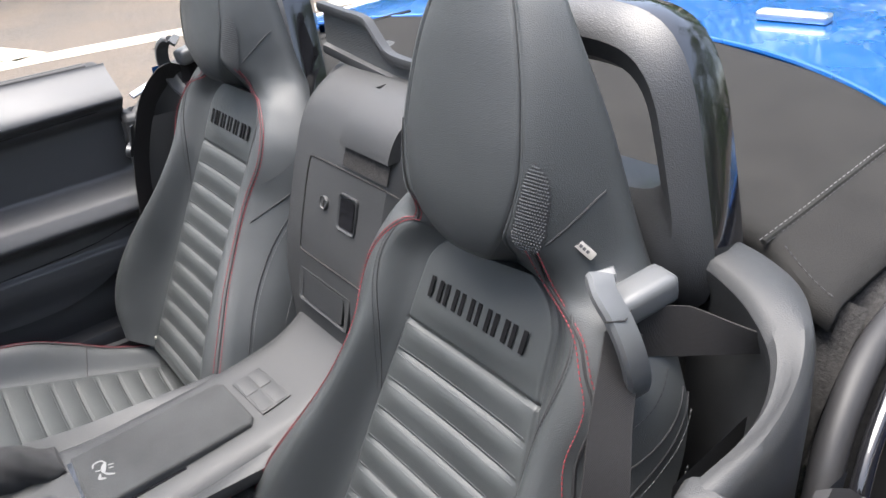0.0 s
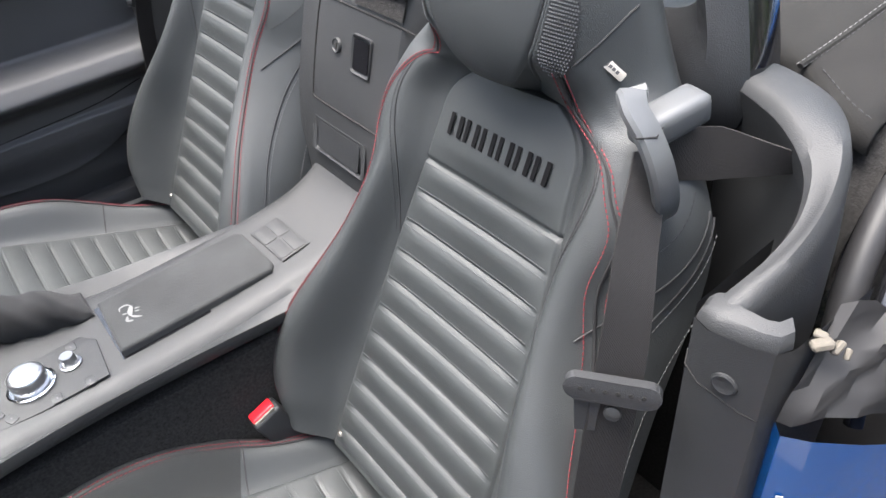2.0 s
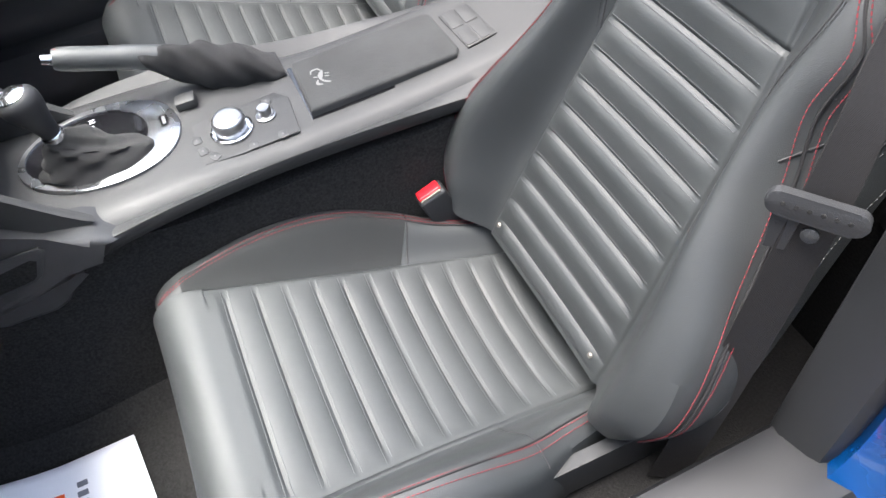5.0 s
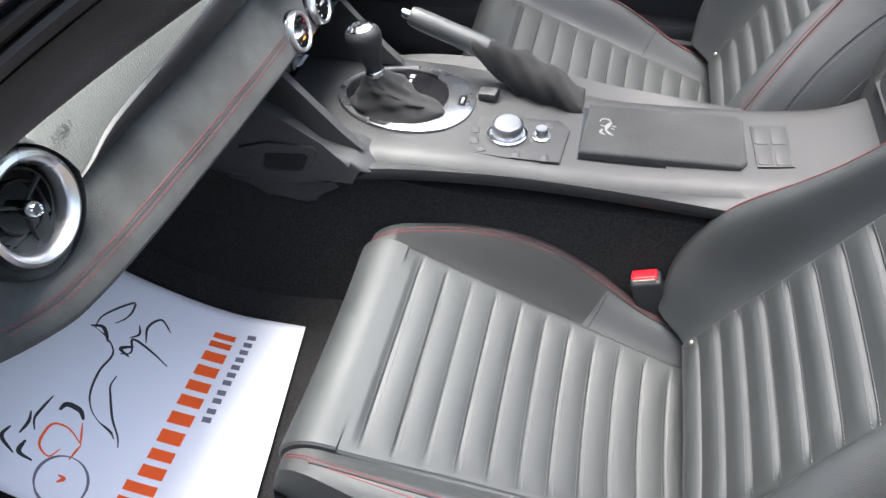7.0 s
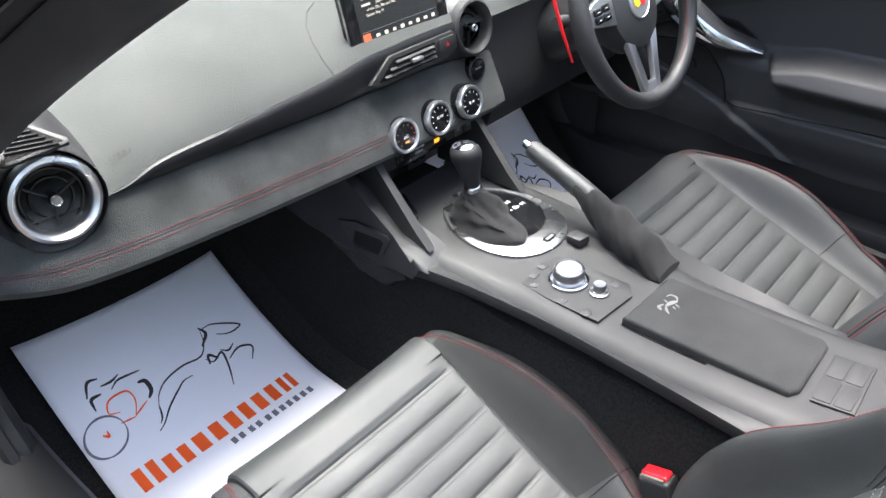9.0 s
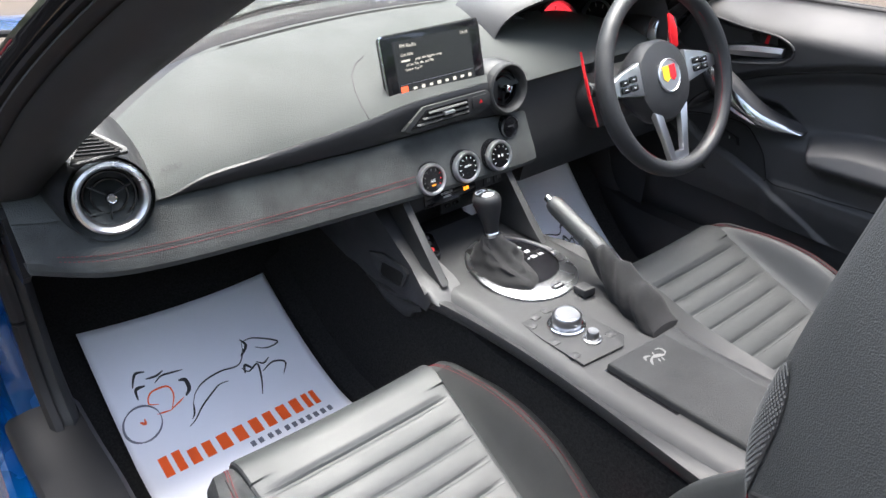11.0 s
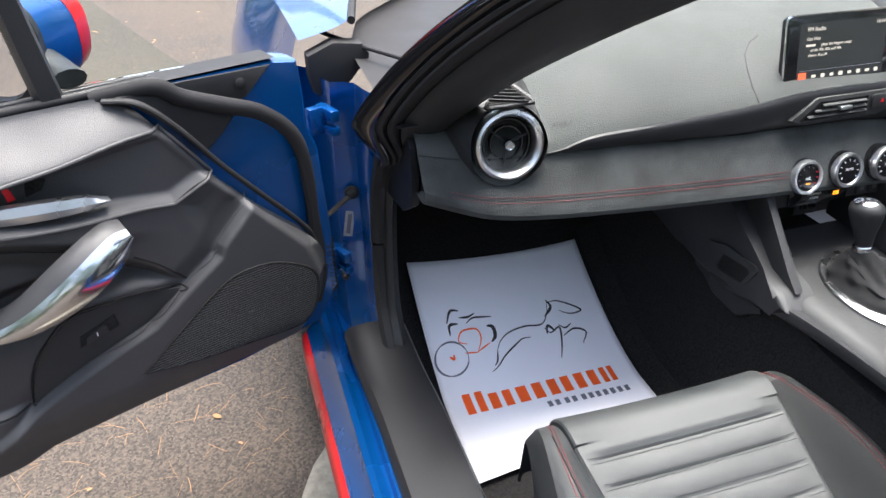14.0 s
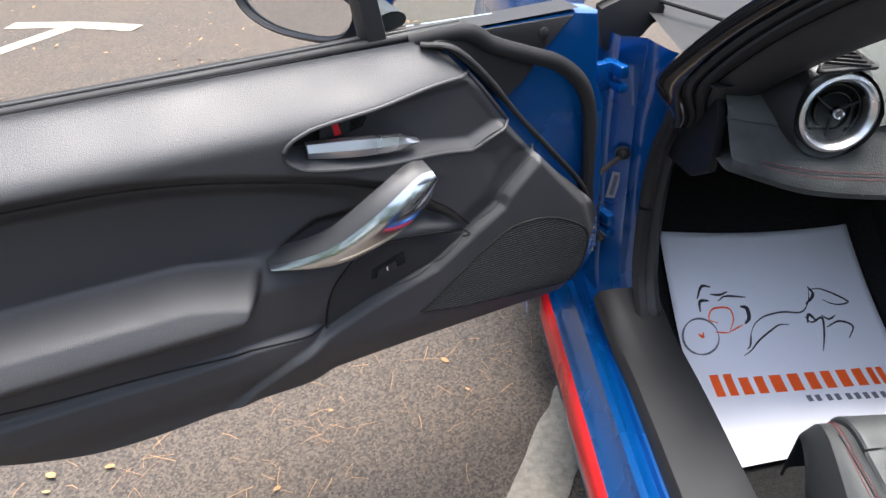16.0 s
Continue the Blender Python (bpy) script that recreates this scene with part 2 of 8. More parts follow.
def prism(bm, outline, depth, m, bevel=0.0, seg=2):
    """An outline in local x, y, raised by depth along local z, placed by m."""
    lo = [bm.verts.new((x, y, 0)) for x, y in outline]
    hi = [bm.verts.new((x, y, depth)) for x, y in outline]
    n = len(lo)
    bm.faces.new(lo[::-1])
    top = bm.faces.new(hi)
    for i in range(n):
        bm.faces.new((lo[i], lo[(i + 1) % n], hi[(i + 1) % n], hi[i]))
    vs = lo + hi
    if bevel:
        g = bmesh.ops.bevel(bm, geom=list(top.edges), offset=bevel, segments=seg, profile=0.6, affect="EDGES", clamp_overlap=True)
        vs = [v for v in vs if v.is_valid] + [v for f in g["faces"] for v in f.verts]
        vs = list(set(vs))
        vs = list({w for v in vs for f in v.link_faces for w in f.verts})
    bmesh.ops.transform(bm, matrix=m, verts=vs)
    return vs


def tube(bm, pts, radius, seg=10, squash=1.0, up=(0, 0, 1), caps=True):
    """A round bar along pts; radius is a number or one for each point."""
    rows = []
    for i, p in enumerate(pts):
        a, b = Vector(pts[max(i - 1, 0)]), Vector(pts[min(i + 1, len(pts) - 1)])
        t = (b - a).normalized()
        s = t.cross(Vector(up))
        if s.length < 1e-4:
            s = t.cross(Vector((1, 0, 0)))
        s.normalize()
        w = s.cross(t)
        r = radius[i] if isinstance(radius, (list, tuple)) else radius
        rows.append([Vector(p) + s * (r * math.cos(k * math.tau / seg)) + w * (r * squash * math.sin(k * math.tau / seg))
                     for k in range(seg)])
    return skin(bm, rows, close_ring=True, caps=caps)


def ribbon(bm, pts, across, thick):
    """A flat band along pts; across gives each point's half-width vector."""
    rows = []
    for i, p in enumerate(pts):
        p = Vector(p)
        w = Vector(across[i] if isinstance(across[0], (tuple, list, Vector)) else across)
        t = (Vector(pts[min(i + 1, len(pts) - 1)]) - Vector(pts[max(i - 1, 0)])).normalized()
        n = t.cross(w).normalized() * (thick / 2)
        rows.append([p - w - n, p - w * 0.5 - n * 1.05, p + w * 0.5 - n * 1.05, p + w - n, p + w + n, p + w * 0.5 + n * 1.05, p - w * 0.5 + n * 1.05, p - w + n])
    return skin(bm, rows, close_ring=True, caps=True)


def lathe(bm, profile, m, seg=40):
    """A turned body: (radius, height) pairs about the local z axis of m."""
    rows = []
    for r, h in profile:
        rows.append([m @ Vector((r * math.cos(k * math.tau / seg), r * math.sin(k * math.tau / seg), h)) for k in range(seg)])
    return skin(bm, rows, close_ring=True, caps=True)


def axes(at, z, x=(1, 0, 0)):
    """A pose at a place with its local z along z and its local x nearest to x."""
    z = Vector(z).normalized()
    x = Vector(x)
    x = (x - z * x.dot(z)).normalized()
    y = z.cross(x)
    m = Matrix((x, y, z)).transposed().to_4x4()
    m.translation = at
    return m


def stitches(name, pts, mat, parent, long=0.0040, gap=0.0016, r=0.00055, label=""):
    """Sewn thread along pts: short separate stitches."""
    bm = bmesh.new()
    d = [0.0]
    for a, b in zip(pts, pts[1:]):
        d.append(d[-1] + (Vector(b) - Vector(a)).length)
    arr = np.array([list(p) for p in pts])
    at = 0.0
    while at + long < d[-1]:
        a = Vector([np.interp(at, d, arr[:, c]) for c in range(3)])
        b = Vector([np.interp(at + long, d, arr[:, c]) for c in range(3)])
        tube(bm, [a, a.lerp(b, 0.5), b], [r * 0.6, r, r * 0.6], seg=5)
        at += long + gap
    return part(name, bm, mat, parent, label)


def rounded(w, h, r, n=6):
    """A rounded rectangle's outline about the origin."""
    out = []
    for cx, cy, a0 in ((w / 2 - r, h / 2 - r, 0), (-w / 2 + r, h / 2 - r, 90), (-w / 2 + r, -h / 2 + r, 180), (w / 2 - r, -h / 2 + r, 270)):
        for k in range(n + 1):
            a = radians(a0 + 90 * k / n)
            out.append((cx + r * math.cos(a), cy + r * math.sin(a)))
    return out


def writing(name, text, size, m, mat, parent, spacing=1.0, shear=0.0, align="CENTER"):
    """Flat lettering in the built-in font, in the local x, y plane of m."""
    cu = bpy.data.curves.new(name, "FONT")
    cu.body, cu.size, cu.align_x, cu.align_y = text, size, align, "CENTER"
    cu.space_character, cu.shear, cu.resolution_u = spacing, shear, 3
    tmp = bpy.data.objects.new(name + "_tmp", cu)
    scene.collection.objects.link(tmp)
    me = bpy.data.meshes.new_from_object(tmp.evaluated_get(bpy.context.evaluated_depsgraph_get()))
    bpy.data.objects.remove(tmp)
    bpy.data.curves.remove(cu)
    bm = bmesh.new()
    bm.from_mesh(me)
    bpy.data.meshes.remove(me)
    g = bmesh.ops.extrude_face_region(bm, geom=list(bm.faces))
    bmesh.ops.translate(bm, vec=(0, 0, 0.0003), verts=[v for v in g["geom"] if isinstance(v, bmesh.types.BMVert)])
    bmesh.ops.transform(bm, matrix=m, verts=bm.verts)
    return part(name, bm, mat, parent, smooth=False)


def bars(name, widths, height, gap, m, mat, parent, thick=0.0004):
    """Plain bars in a row, in the local x, y plane of m, standing in for a mark."""
    total = sum(widths) + gap * (len(widths) - 1)
    at = -total / 2
    made = []
    for w in widths:
        bm = bmesh.new()
        block(bm, (w, height, thick), m @ Matrix.Translation((at + w / 2, 0, thick / 2)), bevel=min(w, height) * 0.12, seg=1)
        made.append(part(name, bm, mat, parent))
        at += w + gap
    return made

# ---- ground ----
bm = bmesh.new()
bmesh.ops.create_grid(bm, x_segments=40, y_segments=40, size=150)
solid("ground", bm, ASPHALT, "weathered brown-grey asphalt car park strewn with pine needles", "ground", kind="structure")


def road_line(pts, half, label):
    bm = bmesh.new()
    rng = random.Random(len(pts) * 7 + int(half * 1000))
    p = line3([(x, y, 0.0) for x, y in pts], 24)
    rows = []
    for i, a in enumerate(p):
        t = (p[min(i + 1, 23)] - p[max(i - 1, 0)]).normalized()
        s = Vector((-t.y, t.x, 0))
        j1, j2 = rng.uniform(-0.006, 0.006), rng.uniform(-0.006, 0.006)
        rows.append([a - s * (half + j1) + Vector((0, 0, 0.003)), a - s * (half * 0.9) + Vector((0, 0, 0.006)),
                     a + s * (half * 0.9) + Vector((0, 0, 0.006)), a + s * (half + j2) + Vector((0, 0, 0.003))])
    skin(bm, rows)
    return solid("road_marking", bm, LINE, label, "road marking", "parking bay lines", "structure")


road_line([(-3.43, 4.10), (-3.0, 4.02), (-2.62, 3.88)], 0.06, "worn white painted crossbar of a parking bay line")
road_line([(-4.4, 2.3), (-3.6, 3.15), (-3.05, 3.98)], 0.055, "worn white painted parking bay line on asphalt")
road_line([(-0.68, 0.98), (-0.775, 0.80), (-0.93, 0.52), (-1.25, -0.05)], 0.055, "pale worn parking line beside the sill")
road_line([(5.6, 1.2), (5.5, -0.7), (5.2, -2.4), (4.9, -4.0)], 0.16, "broad worn white line across the car park")
road_line([(8.2, 0.2), (6.4, -0.6), (5.6, -0.9)], 0.14, "short worn white line joining a bay line")


def litter():
    """Pine needles and dry leaves lying on the ground."""
    rng = random.Random(5)
    bm = bmesh.new()
    for k in range(1100):
        x, y = rng.uniform(-4.2, -0.85), rng.uniform(-0.3, 5.2)
        if rng.random() < 0.25:
            x, y = rng.gauss(-1.45, 0.35), rng.gauss(0.75, 0.4)
        a, n = rng.uniform(0, math.tau), rng.uniform(0.012, 0.035)
        d = Vector((math.cos(a), math.sin(a), 0)) * n
        s = Vector((-math.sin(a), math.cos(a), 0)) * rng.uniform(0.0003, 0.0007)
        c = Vector((x, y, 0.004 + rng.uniform(0, 0.002)))
        bend = s * rng.uniform(-6, 6)
        skin(bm, [[c - d - s, c - d + s], [c - s + bend + Vector((0, 0, 0.003)), c + s + bend + Vector((0, 0, 0.003))], [c + d - s, c + d + s]])
    for k in range(230):
        x, y = rng.uniform(-4.2, -0.9), rng.uniform(-0.2, 5.0)
        a, n = rng.uniform(0, math.tau), rng.uniform(0.006, 0.018)
        m = Matrix.Translation((x, y, 0.006)) @ Euler((rng.uniform(-0.4, 0.4), rng.uniform(-0.4, 0.4), a)).to_matrix().to_4x4()
        pts = [(-1, 0, 0), (-0.4, 0.45, 0.1), (0.4, 0.4, 0.15), (1, 0, 0.05), (0.4, -0.4, 0.12), (-0.4, -0.45, 0.1)]
        bm.faces.new([bm.verts.new(m @ (Vector(p) * n)) for p in pts])
    return solid("pine_needles", bm, LEAF, "scattered dry pine needles and small leaves on asphalt", "leaf litter", kind="stuff")


litter()


# ---- trees out of view: hinted at by paint reflections, full ring added to dim low sky ----
BARK = material("tree_bark", (0.09, 0.07, 0.05), 0.9, grain=0.8, grain_size=30, tone=0.4, tone_size=6)


def unseen_woods(count, seed):
    """An added woodland ring out of view, darkening low sky and reflections: many leaf clumps with an uneven top and
    gaps.
    """
    rng = random.Random(seed)
    verts, faces = [], []
    clumps = []
    for k in range(900):
        a = rng.uniform(0, math.tau)
        far = rng.uniform(10.5, 15.0)
        top = 7.0 + 1.6 * math.sin(3 * a + 1.0) + 1.0 * math.sin(7 * a + 2.0) + 0.8 * math.sin(13 * a)
        # kept low ahead of the car, so the bonnet mirrors open sky
        top *= 1 - 0.93 * float(smooth01(0.36, 0.20, abs(a - 1.54)))
        clumps.append((Vector((far * math.cos(a), far * math.sin(a), rng.uniform(0.3, max(0.5, top)))), rng.uniform(0.35, 0.85) * (0.3 if top < 2 else 1.0)))
    for k in range(count):
        c, r = clumps[rng.randrange(len(clumps))]
        p = c + Vector((rng.gauss(0, r), rng.gauss(0, r), rng.gauss(0, r * 0.7)))
        p.z = max(0.05, p.z)
        a = Vector((rng.gauss(0, 1), rng.gauss(0, 1), rng.gauss(0, 1))).normalized()
        b = a.cross(Vector((rng.gauss(0, 1), rng.gauss(0, 1), rng.gauss(0, 1)))).normalized()
        n = rng.uniform(0.07, 0.14)
        i = len(verts)
        verts += [p - a * n, p + b * n * 0.5, p + a * n, p - b * n * 0.5]
        faces.append((i, i + 1, i + 2, i + 3))
    me = bpy.data.meshes.new("woodland")
    me.from_pydata(verts, [], faces)
    me.materials.append(FOLIAGE)
    tagged(new("woodland", me), "green woodland ring out of view, for reflections and to dim the low sky", "woodland", kind="stuff")
    bm = bmesh.new()
    for k in range(46):
        a = k / 46 * math.tau + rng.uniform(-0.05, 0.05)
        far, high = rng.uniform(11.5, 14.0), rng.uniform(3.5, 6.0)
        foot = Vector((far * math.cos(a), far * math.sin(a), 0.0))
        lean = Vector((rng.uniform(-0.4, 0.4), rng.uniform(-0.4, 0.4), 0))
        tube(bm, [foot, foot + lean * 0.3 + Vector((0, 0, high * 0.4)), foot + lean + Vector((0, 0, high))], [0.16, 0.11, 0.04], 7)
    solid("tree_trunks", bm, BARK, "dark trunks among the added out-of-view woodland leaves", "tree trunks", kind="stuff")


unseen_woods(170000, 4)


# ---- car shell ----
def floor_height(x, y):
    """The footwell carpet: level, then rising to the toe board."""
    z = 0.20 + 0.95 * max(0.0, y - 0.52) ** 1.7 * 0.9
    if x > 0:
        z += 0.85 * float(smooth01(0.12, 0.25, x)) * max(0.0, y - 0.50) ** 1.2
    if x < 0:
        z += 0.10 * max(0.0, -x - 0.45) * smooth01(0.6, 0.95, y) * 3.0
    return float(z)


def floor_sheet(name, x0, x1, lift, y0, y1, mat, n=16):
    bm = bmesh.new()
    rows = [[(x0 + (x1 - x0) * i / n, y0 + (y1 - y0) * j / 40, floor_height(x0 + (x1 - x0) * i / n, y0 + (y1 - y0) * j / 40) + lift)
             for i in range(n + 1)] for j in range(41)]
    skin(bm, rows)
    return bm


body = thing("sports_car", (0, 0, 0), "bright blue two-seat open sports car body with red lower stripe", "car")
part("floor_carpet", floor_sheet("c", -0.68, 0.70, 0, -0.62, 1.12, CARPET, 24), CARPET, body, "black cut-pile carpet")


def tunnel():
    bm = bmesh.new()
    rows = []
    for j in range(24):
        y = -0.55 + 1.45 * j / 23
        h = 0.47 + 0.02 * smooth01(0.2, 0.4, y)
        w = 0.125 + 0.02 * smooth01(0.3, 0.6, y)
        f = floor_height(-0.2, y)
        rows.append([(-w - 0.07, y, f), (-w - 0.03, y, f + 0.02), (-w, y, f + 0.12), (-w + 0.005, y, h),
                     (w - 0.005, y, h), (w, y, f + 0.12), (w + 0.03, y, f + 0.02), (w + 0.07, y, f)])
    skin(bm, rows)
    return bm


part("tunnel_carpet", tunnel(), CARPET, body, "black carpet over the transmission tunnel")


def along_y(section, y0, y1, n=24, bend=None):
    """A long moulding: (x, z) section carried along y."""
    bm = bmesh.new()
    rows = []
    for j in range(n + 1):
        y = y0 + (y1 - y0) * j / n
        dx, dz = bend(y) if bend else (0, 0)
        rows.append([(x + dx, y, z + dz) for x, z in section])
    skin(bm, rows)
    return bm


def sill_set(s):
    k = lambda sec: [(s * -x, z) for x, z in sec] if s > 0 else sec
    flare = lambda y: (s * 0.012 * smooth01(0.45, 0.75, y), 0.03 * smooth01(0.55, 0.75, y))
    part("sill_trim", along_y(k([(-0.655, 0.20), (-0.660, 0.325), (-0.668, 0.342), (-0.685, 0.347), (-0.735, 0.350), (-0.768, 0.346), (-0.776, 0.338), (-0.778, 0.325)]), -0.32, 0.70, bend=flare), BLADE, body, "scuffed black plastic sill cover")
    part("sill", along_y(k([(-0.765, 0.328), (-0.782, 0.322), (-0.786, 0.312), (-0.795, 0.315), (-0.805, 0.322), (-0.815, 0.318), (-0.822, 0.29), (-0.838, 0.272), (-0.845, 0.262)]), -0.48, 0.86), BLUE, body, "blue painted inner sill")
    part("sill_stripe", along_y(k([(-0.845, 0.262), (-0.853, 0.255), (-0.858, 0.235), (-0.858, 0.20)]), -0.48, 0.86), RED_PAINT, body, "red stripe along the sill")
    part("rocker_panel", along_y(k([(-0.858, 0.20), (-0.855, 0.17), (-0.83, 0.14), (-0.70, 0.13), (-0.60, 0.15)]), -0.48, 0.86), BLUE, body)


sill_set(-1)
sill_set(1)
# ---- seats ----
LEAN_BACK = radians(26.1)
TILT_UP = radians(18)
PANEL_HALF = [(0.0, 0.148), (0.1, 0.142), (0.2, 0.134), (0.3, 0.127), (0.38, 0.119), (0.44, 0.112), (0.50, 0.106)]
RIDGE_HALF = [(-0.03, 0.225), (0.0, 0.245), (0.05, 0.268), (0.10, 0.268), (0.17, 0.247), (0.26, 0.208), (0.33, 0.185), (0.40, 0.176), (0.46, 0.186),
              (0.50, 0.185), (0.55, 0.166), (0.60, 0.147), (0.66, 0.136), (0.72, 0.120), (0.77, 0.099), (0.81, 0.074), (0.835, 0.045), (0.845, 0.02)]
BACK_HALF = [(-0.03, 0.22), (0.05, 0.256), (0.15, 0.258), (0.30, 0.252), (0.42, 0.248), (0.49, 0.240), (0.53, 0.222), (0.57, 0.190), (0.62, 0.148), (0.70, 0.104), (0.78, 0.066), (0.83, 0.035), (0.845, 0.02)]
BOLSTER = [(-0.03, 0.045), (0.03, 0.068), (0.12, 0.075), (0.22, 0.068), (0.32, 0.052), (0.42, 0.040), (0.50, 0.036), (0.56, 0.03)]
HEAD_FRONT = [(0.552, 0.030), (0.565, 0.058), (0.60, 0.082), (0.66, 0.100), (0.72, 0.116), (0.78, 0.130), (0.82, 0.132), (0.845, 0.105)]
HEAD_EDGE = [(0.55, 0.010), (0.60, 0.012), (0.66, 0.036), (0.72, 0.066), (0.77, 0.092), (0.81, 0.105), (0.845, 0.10)]
HEAD_HALF = [(0.55, 0.018), (0.575, 0.052), (0.60, 0.071), (0.63, 0.081), (0.66, 0.085), (0.70, 0.081), (0.74, 0.073), (0.78, 0.060), (0.81, 0.046), (0.835, 0.028), (0.845, 0.012)]
RIB = 0.0428
RIB_TOP = 0.432


def panel_half(v):
    if v <= 0.50:
        return curve(PANEL_HALF, v)
    arch = 0.106 * math.sqrt(max(0.0, 1 - ((v - 0.50) / 0.066) ** 2)) if v < 0.558 else 0.0
    return max(arch, curve(HEAD_HALF, v))


def rib_bulge(v):
    if v > RIB_TOP or v < -0.02:
        return 0.0
    p = ((RIB_TOP - v) / RIB) % 1.0
    return 0.0068 * (abs(math.sin(math.pi * p)) ** 0.45) - 0.0045 + 0.0012 * math.sin(math.tau * p)


def groove(d, wide=0.0020, deep=0.0036):
    return -deep * math.exp(-((d / wide) ** 2))


def back_front(side, t, v):
    """Local u, v, w of the front: t from 0 at the inner seam to 1 at the outer ridge; t below 0 is the middle panel."""
    pw, hw = panel_half(v), curve(RIDGE_HALF, v)
    up = float(smooth01(0.545, 0.60, v))
    if v < 0.555:
        c = 0.0
    else:
        c = curve(HEAD_FRONT, v)
    if t <= 0:
        a = 1 + t
        u = a * pw
        w = c
        if v < RIB_TOP + 0.002:
            fade = float(smooth01(0.0, 0.034, pw - u))
            w += rib_bulge(v) * (0.12 + 0.88 * fade) + 0.003 * a ** 2
        elif v < 0.555:
            w += 0.007 * (1 - a * a) * float(smooth01(RIB_TOP, RIB_TOP + 0.03, v)) + 0.003 * a * a + 0.0015 * float(smooth01(RIB_TOP + 0.002, RIB_TOP + 0.04, v))
        else:
            w += 0.012 * (1 - a * a)
        w += groove(pw - u)
        if abs(v - RIB_TOP) < 0.012:
            w += groove(v - RIB_TOP, 0.003, 0.004)
    else:
        u = pw + (hw - pw) * t
        b = curve(BOLSTER, min(v, 0.56))
        low = b * (smooth01(0, 0.62, t) if t < 0.62 else 1 - 0.25 * ((t - 0.62) / 0.38) ** 2)
        e = curve(HEAD_EDGE, max(v, 0.55))
        head_w = e + (c - e) * (1 - t ** 1.7)
        w = low * (1 - up) + head_w * up + groove(u - pw)
    return side * u, v, float(w)


def seat_frame_at(cx, dy, dz):
    o = Vector((cx, -0.164 + dy, 0.342 + dz))
    V = Vector((0, -math.sin(LEAN_BACK), math.cos(LEAN_BACK)))
    W = Vector((0, math.cos(LEAN_BACK), math.sin(LEAN_BACK)))
    return o, V, W


def cushion_row(q):
    """Where the cushion's middle line runs: s forward, h up and the slope, q from 0 at the rear to 1 under the front lip."""
    if q < 0.72:
        s = -0.06 + 0.485 * q / 0.72
        return s, 0.0, 0.0
    a = (q - 0.72) / 0.28
    if a < 0.6:
        ang = a / 0.6 * math.pi * 0.55
        return 0.425 + 0.045 * math.sin(ang), -0.045 * (1 - math.cos(ang)), ang
    d = (a - 0.6) / 0.4 * 0.085
    ang = math.pi * 0.55
    return 0.425 + 0.045 * math.sin(ang) - d * 0.25, -0.045 * (1 - math.cos(ang)) - d, ang


CUSH_PANEL = [(-0.03, 0.135), (0.1, 0.145), (0.2, 0.152), (0.3, 0.162), (0.39, 0.172), (0.47, 0.178)]
CUSH_OUT = [(-0.03, 0.195), (0.05, 0.215), (0.12, 0.238), (0.22, 0.248), (0.32, 0.240), (0.40, 0.222), (0.47, 0.205)]
CUSH_RISE = [(-0.03, 0.030), (0.06, 0.034), (0.12, 0.045), (0.20, 0.060), (0.27, 0.058), (0.34, 0.042), (0.40, 0.020), (0.44, 0.004), (0.47, 0.0)]


def cushion_point(side, t, q):
    s, h, ang = cushion_row(q)
    pw, hw = curve(CUSH_PANEL, s), curve(CUSH_OUT, s)
    n = 0.0
    if t <= 0:
        a = 1 + t
        u = a * pw
        if q < 0.70:
            p = ((0.385 - s) / 0.0405) % 1.0
            fade = float(smooth01(0, 0.045, pw - u))
            n += (0.0050 * abs(math.sin(math.pi * p)) ** 0.45 - 0.0035) * fade if s < 0.386 else 0.004 * fade * smooth01(0.386, 0.40, s)
        else:
            n += 0.004
        n += 0.004 * a * a + groove(pw - u)
        n -= 0.010 * (1 - a * a) * smooth01(0.35, 0.05, s)
    else:
        u = pw + (hw - pw) * t
        rise = curve(CUSH_RISE, s) if ang == 0 else curve(CUSH_RISE, s) * (1 - smooth01(0, 1.0, ang))
        n += rise * (smooth01(0, 0.6, t) if t < 0.6 else 1 - 0.3 * ((t - 0.6) / 0.4) ** 2) + groove(u - pw)
    s2 = s + math.sin(ang) * n
    h2 = h + math.cos(ang) * n
    return side * u, s2, float(h2)


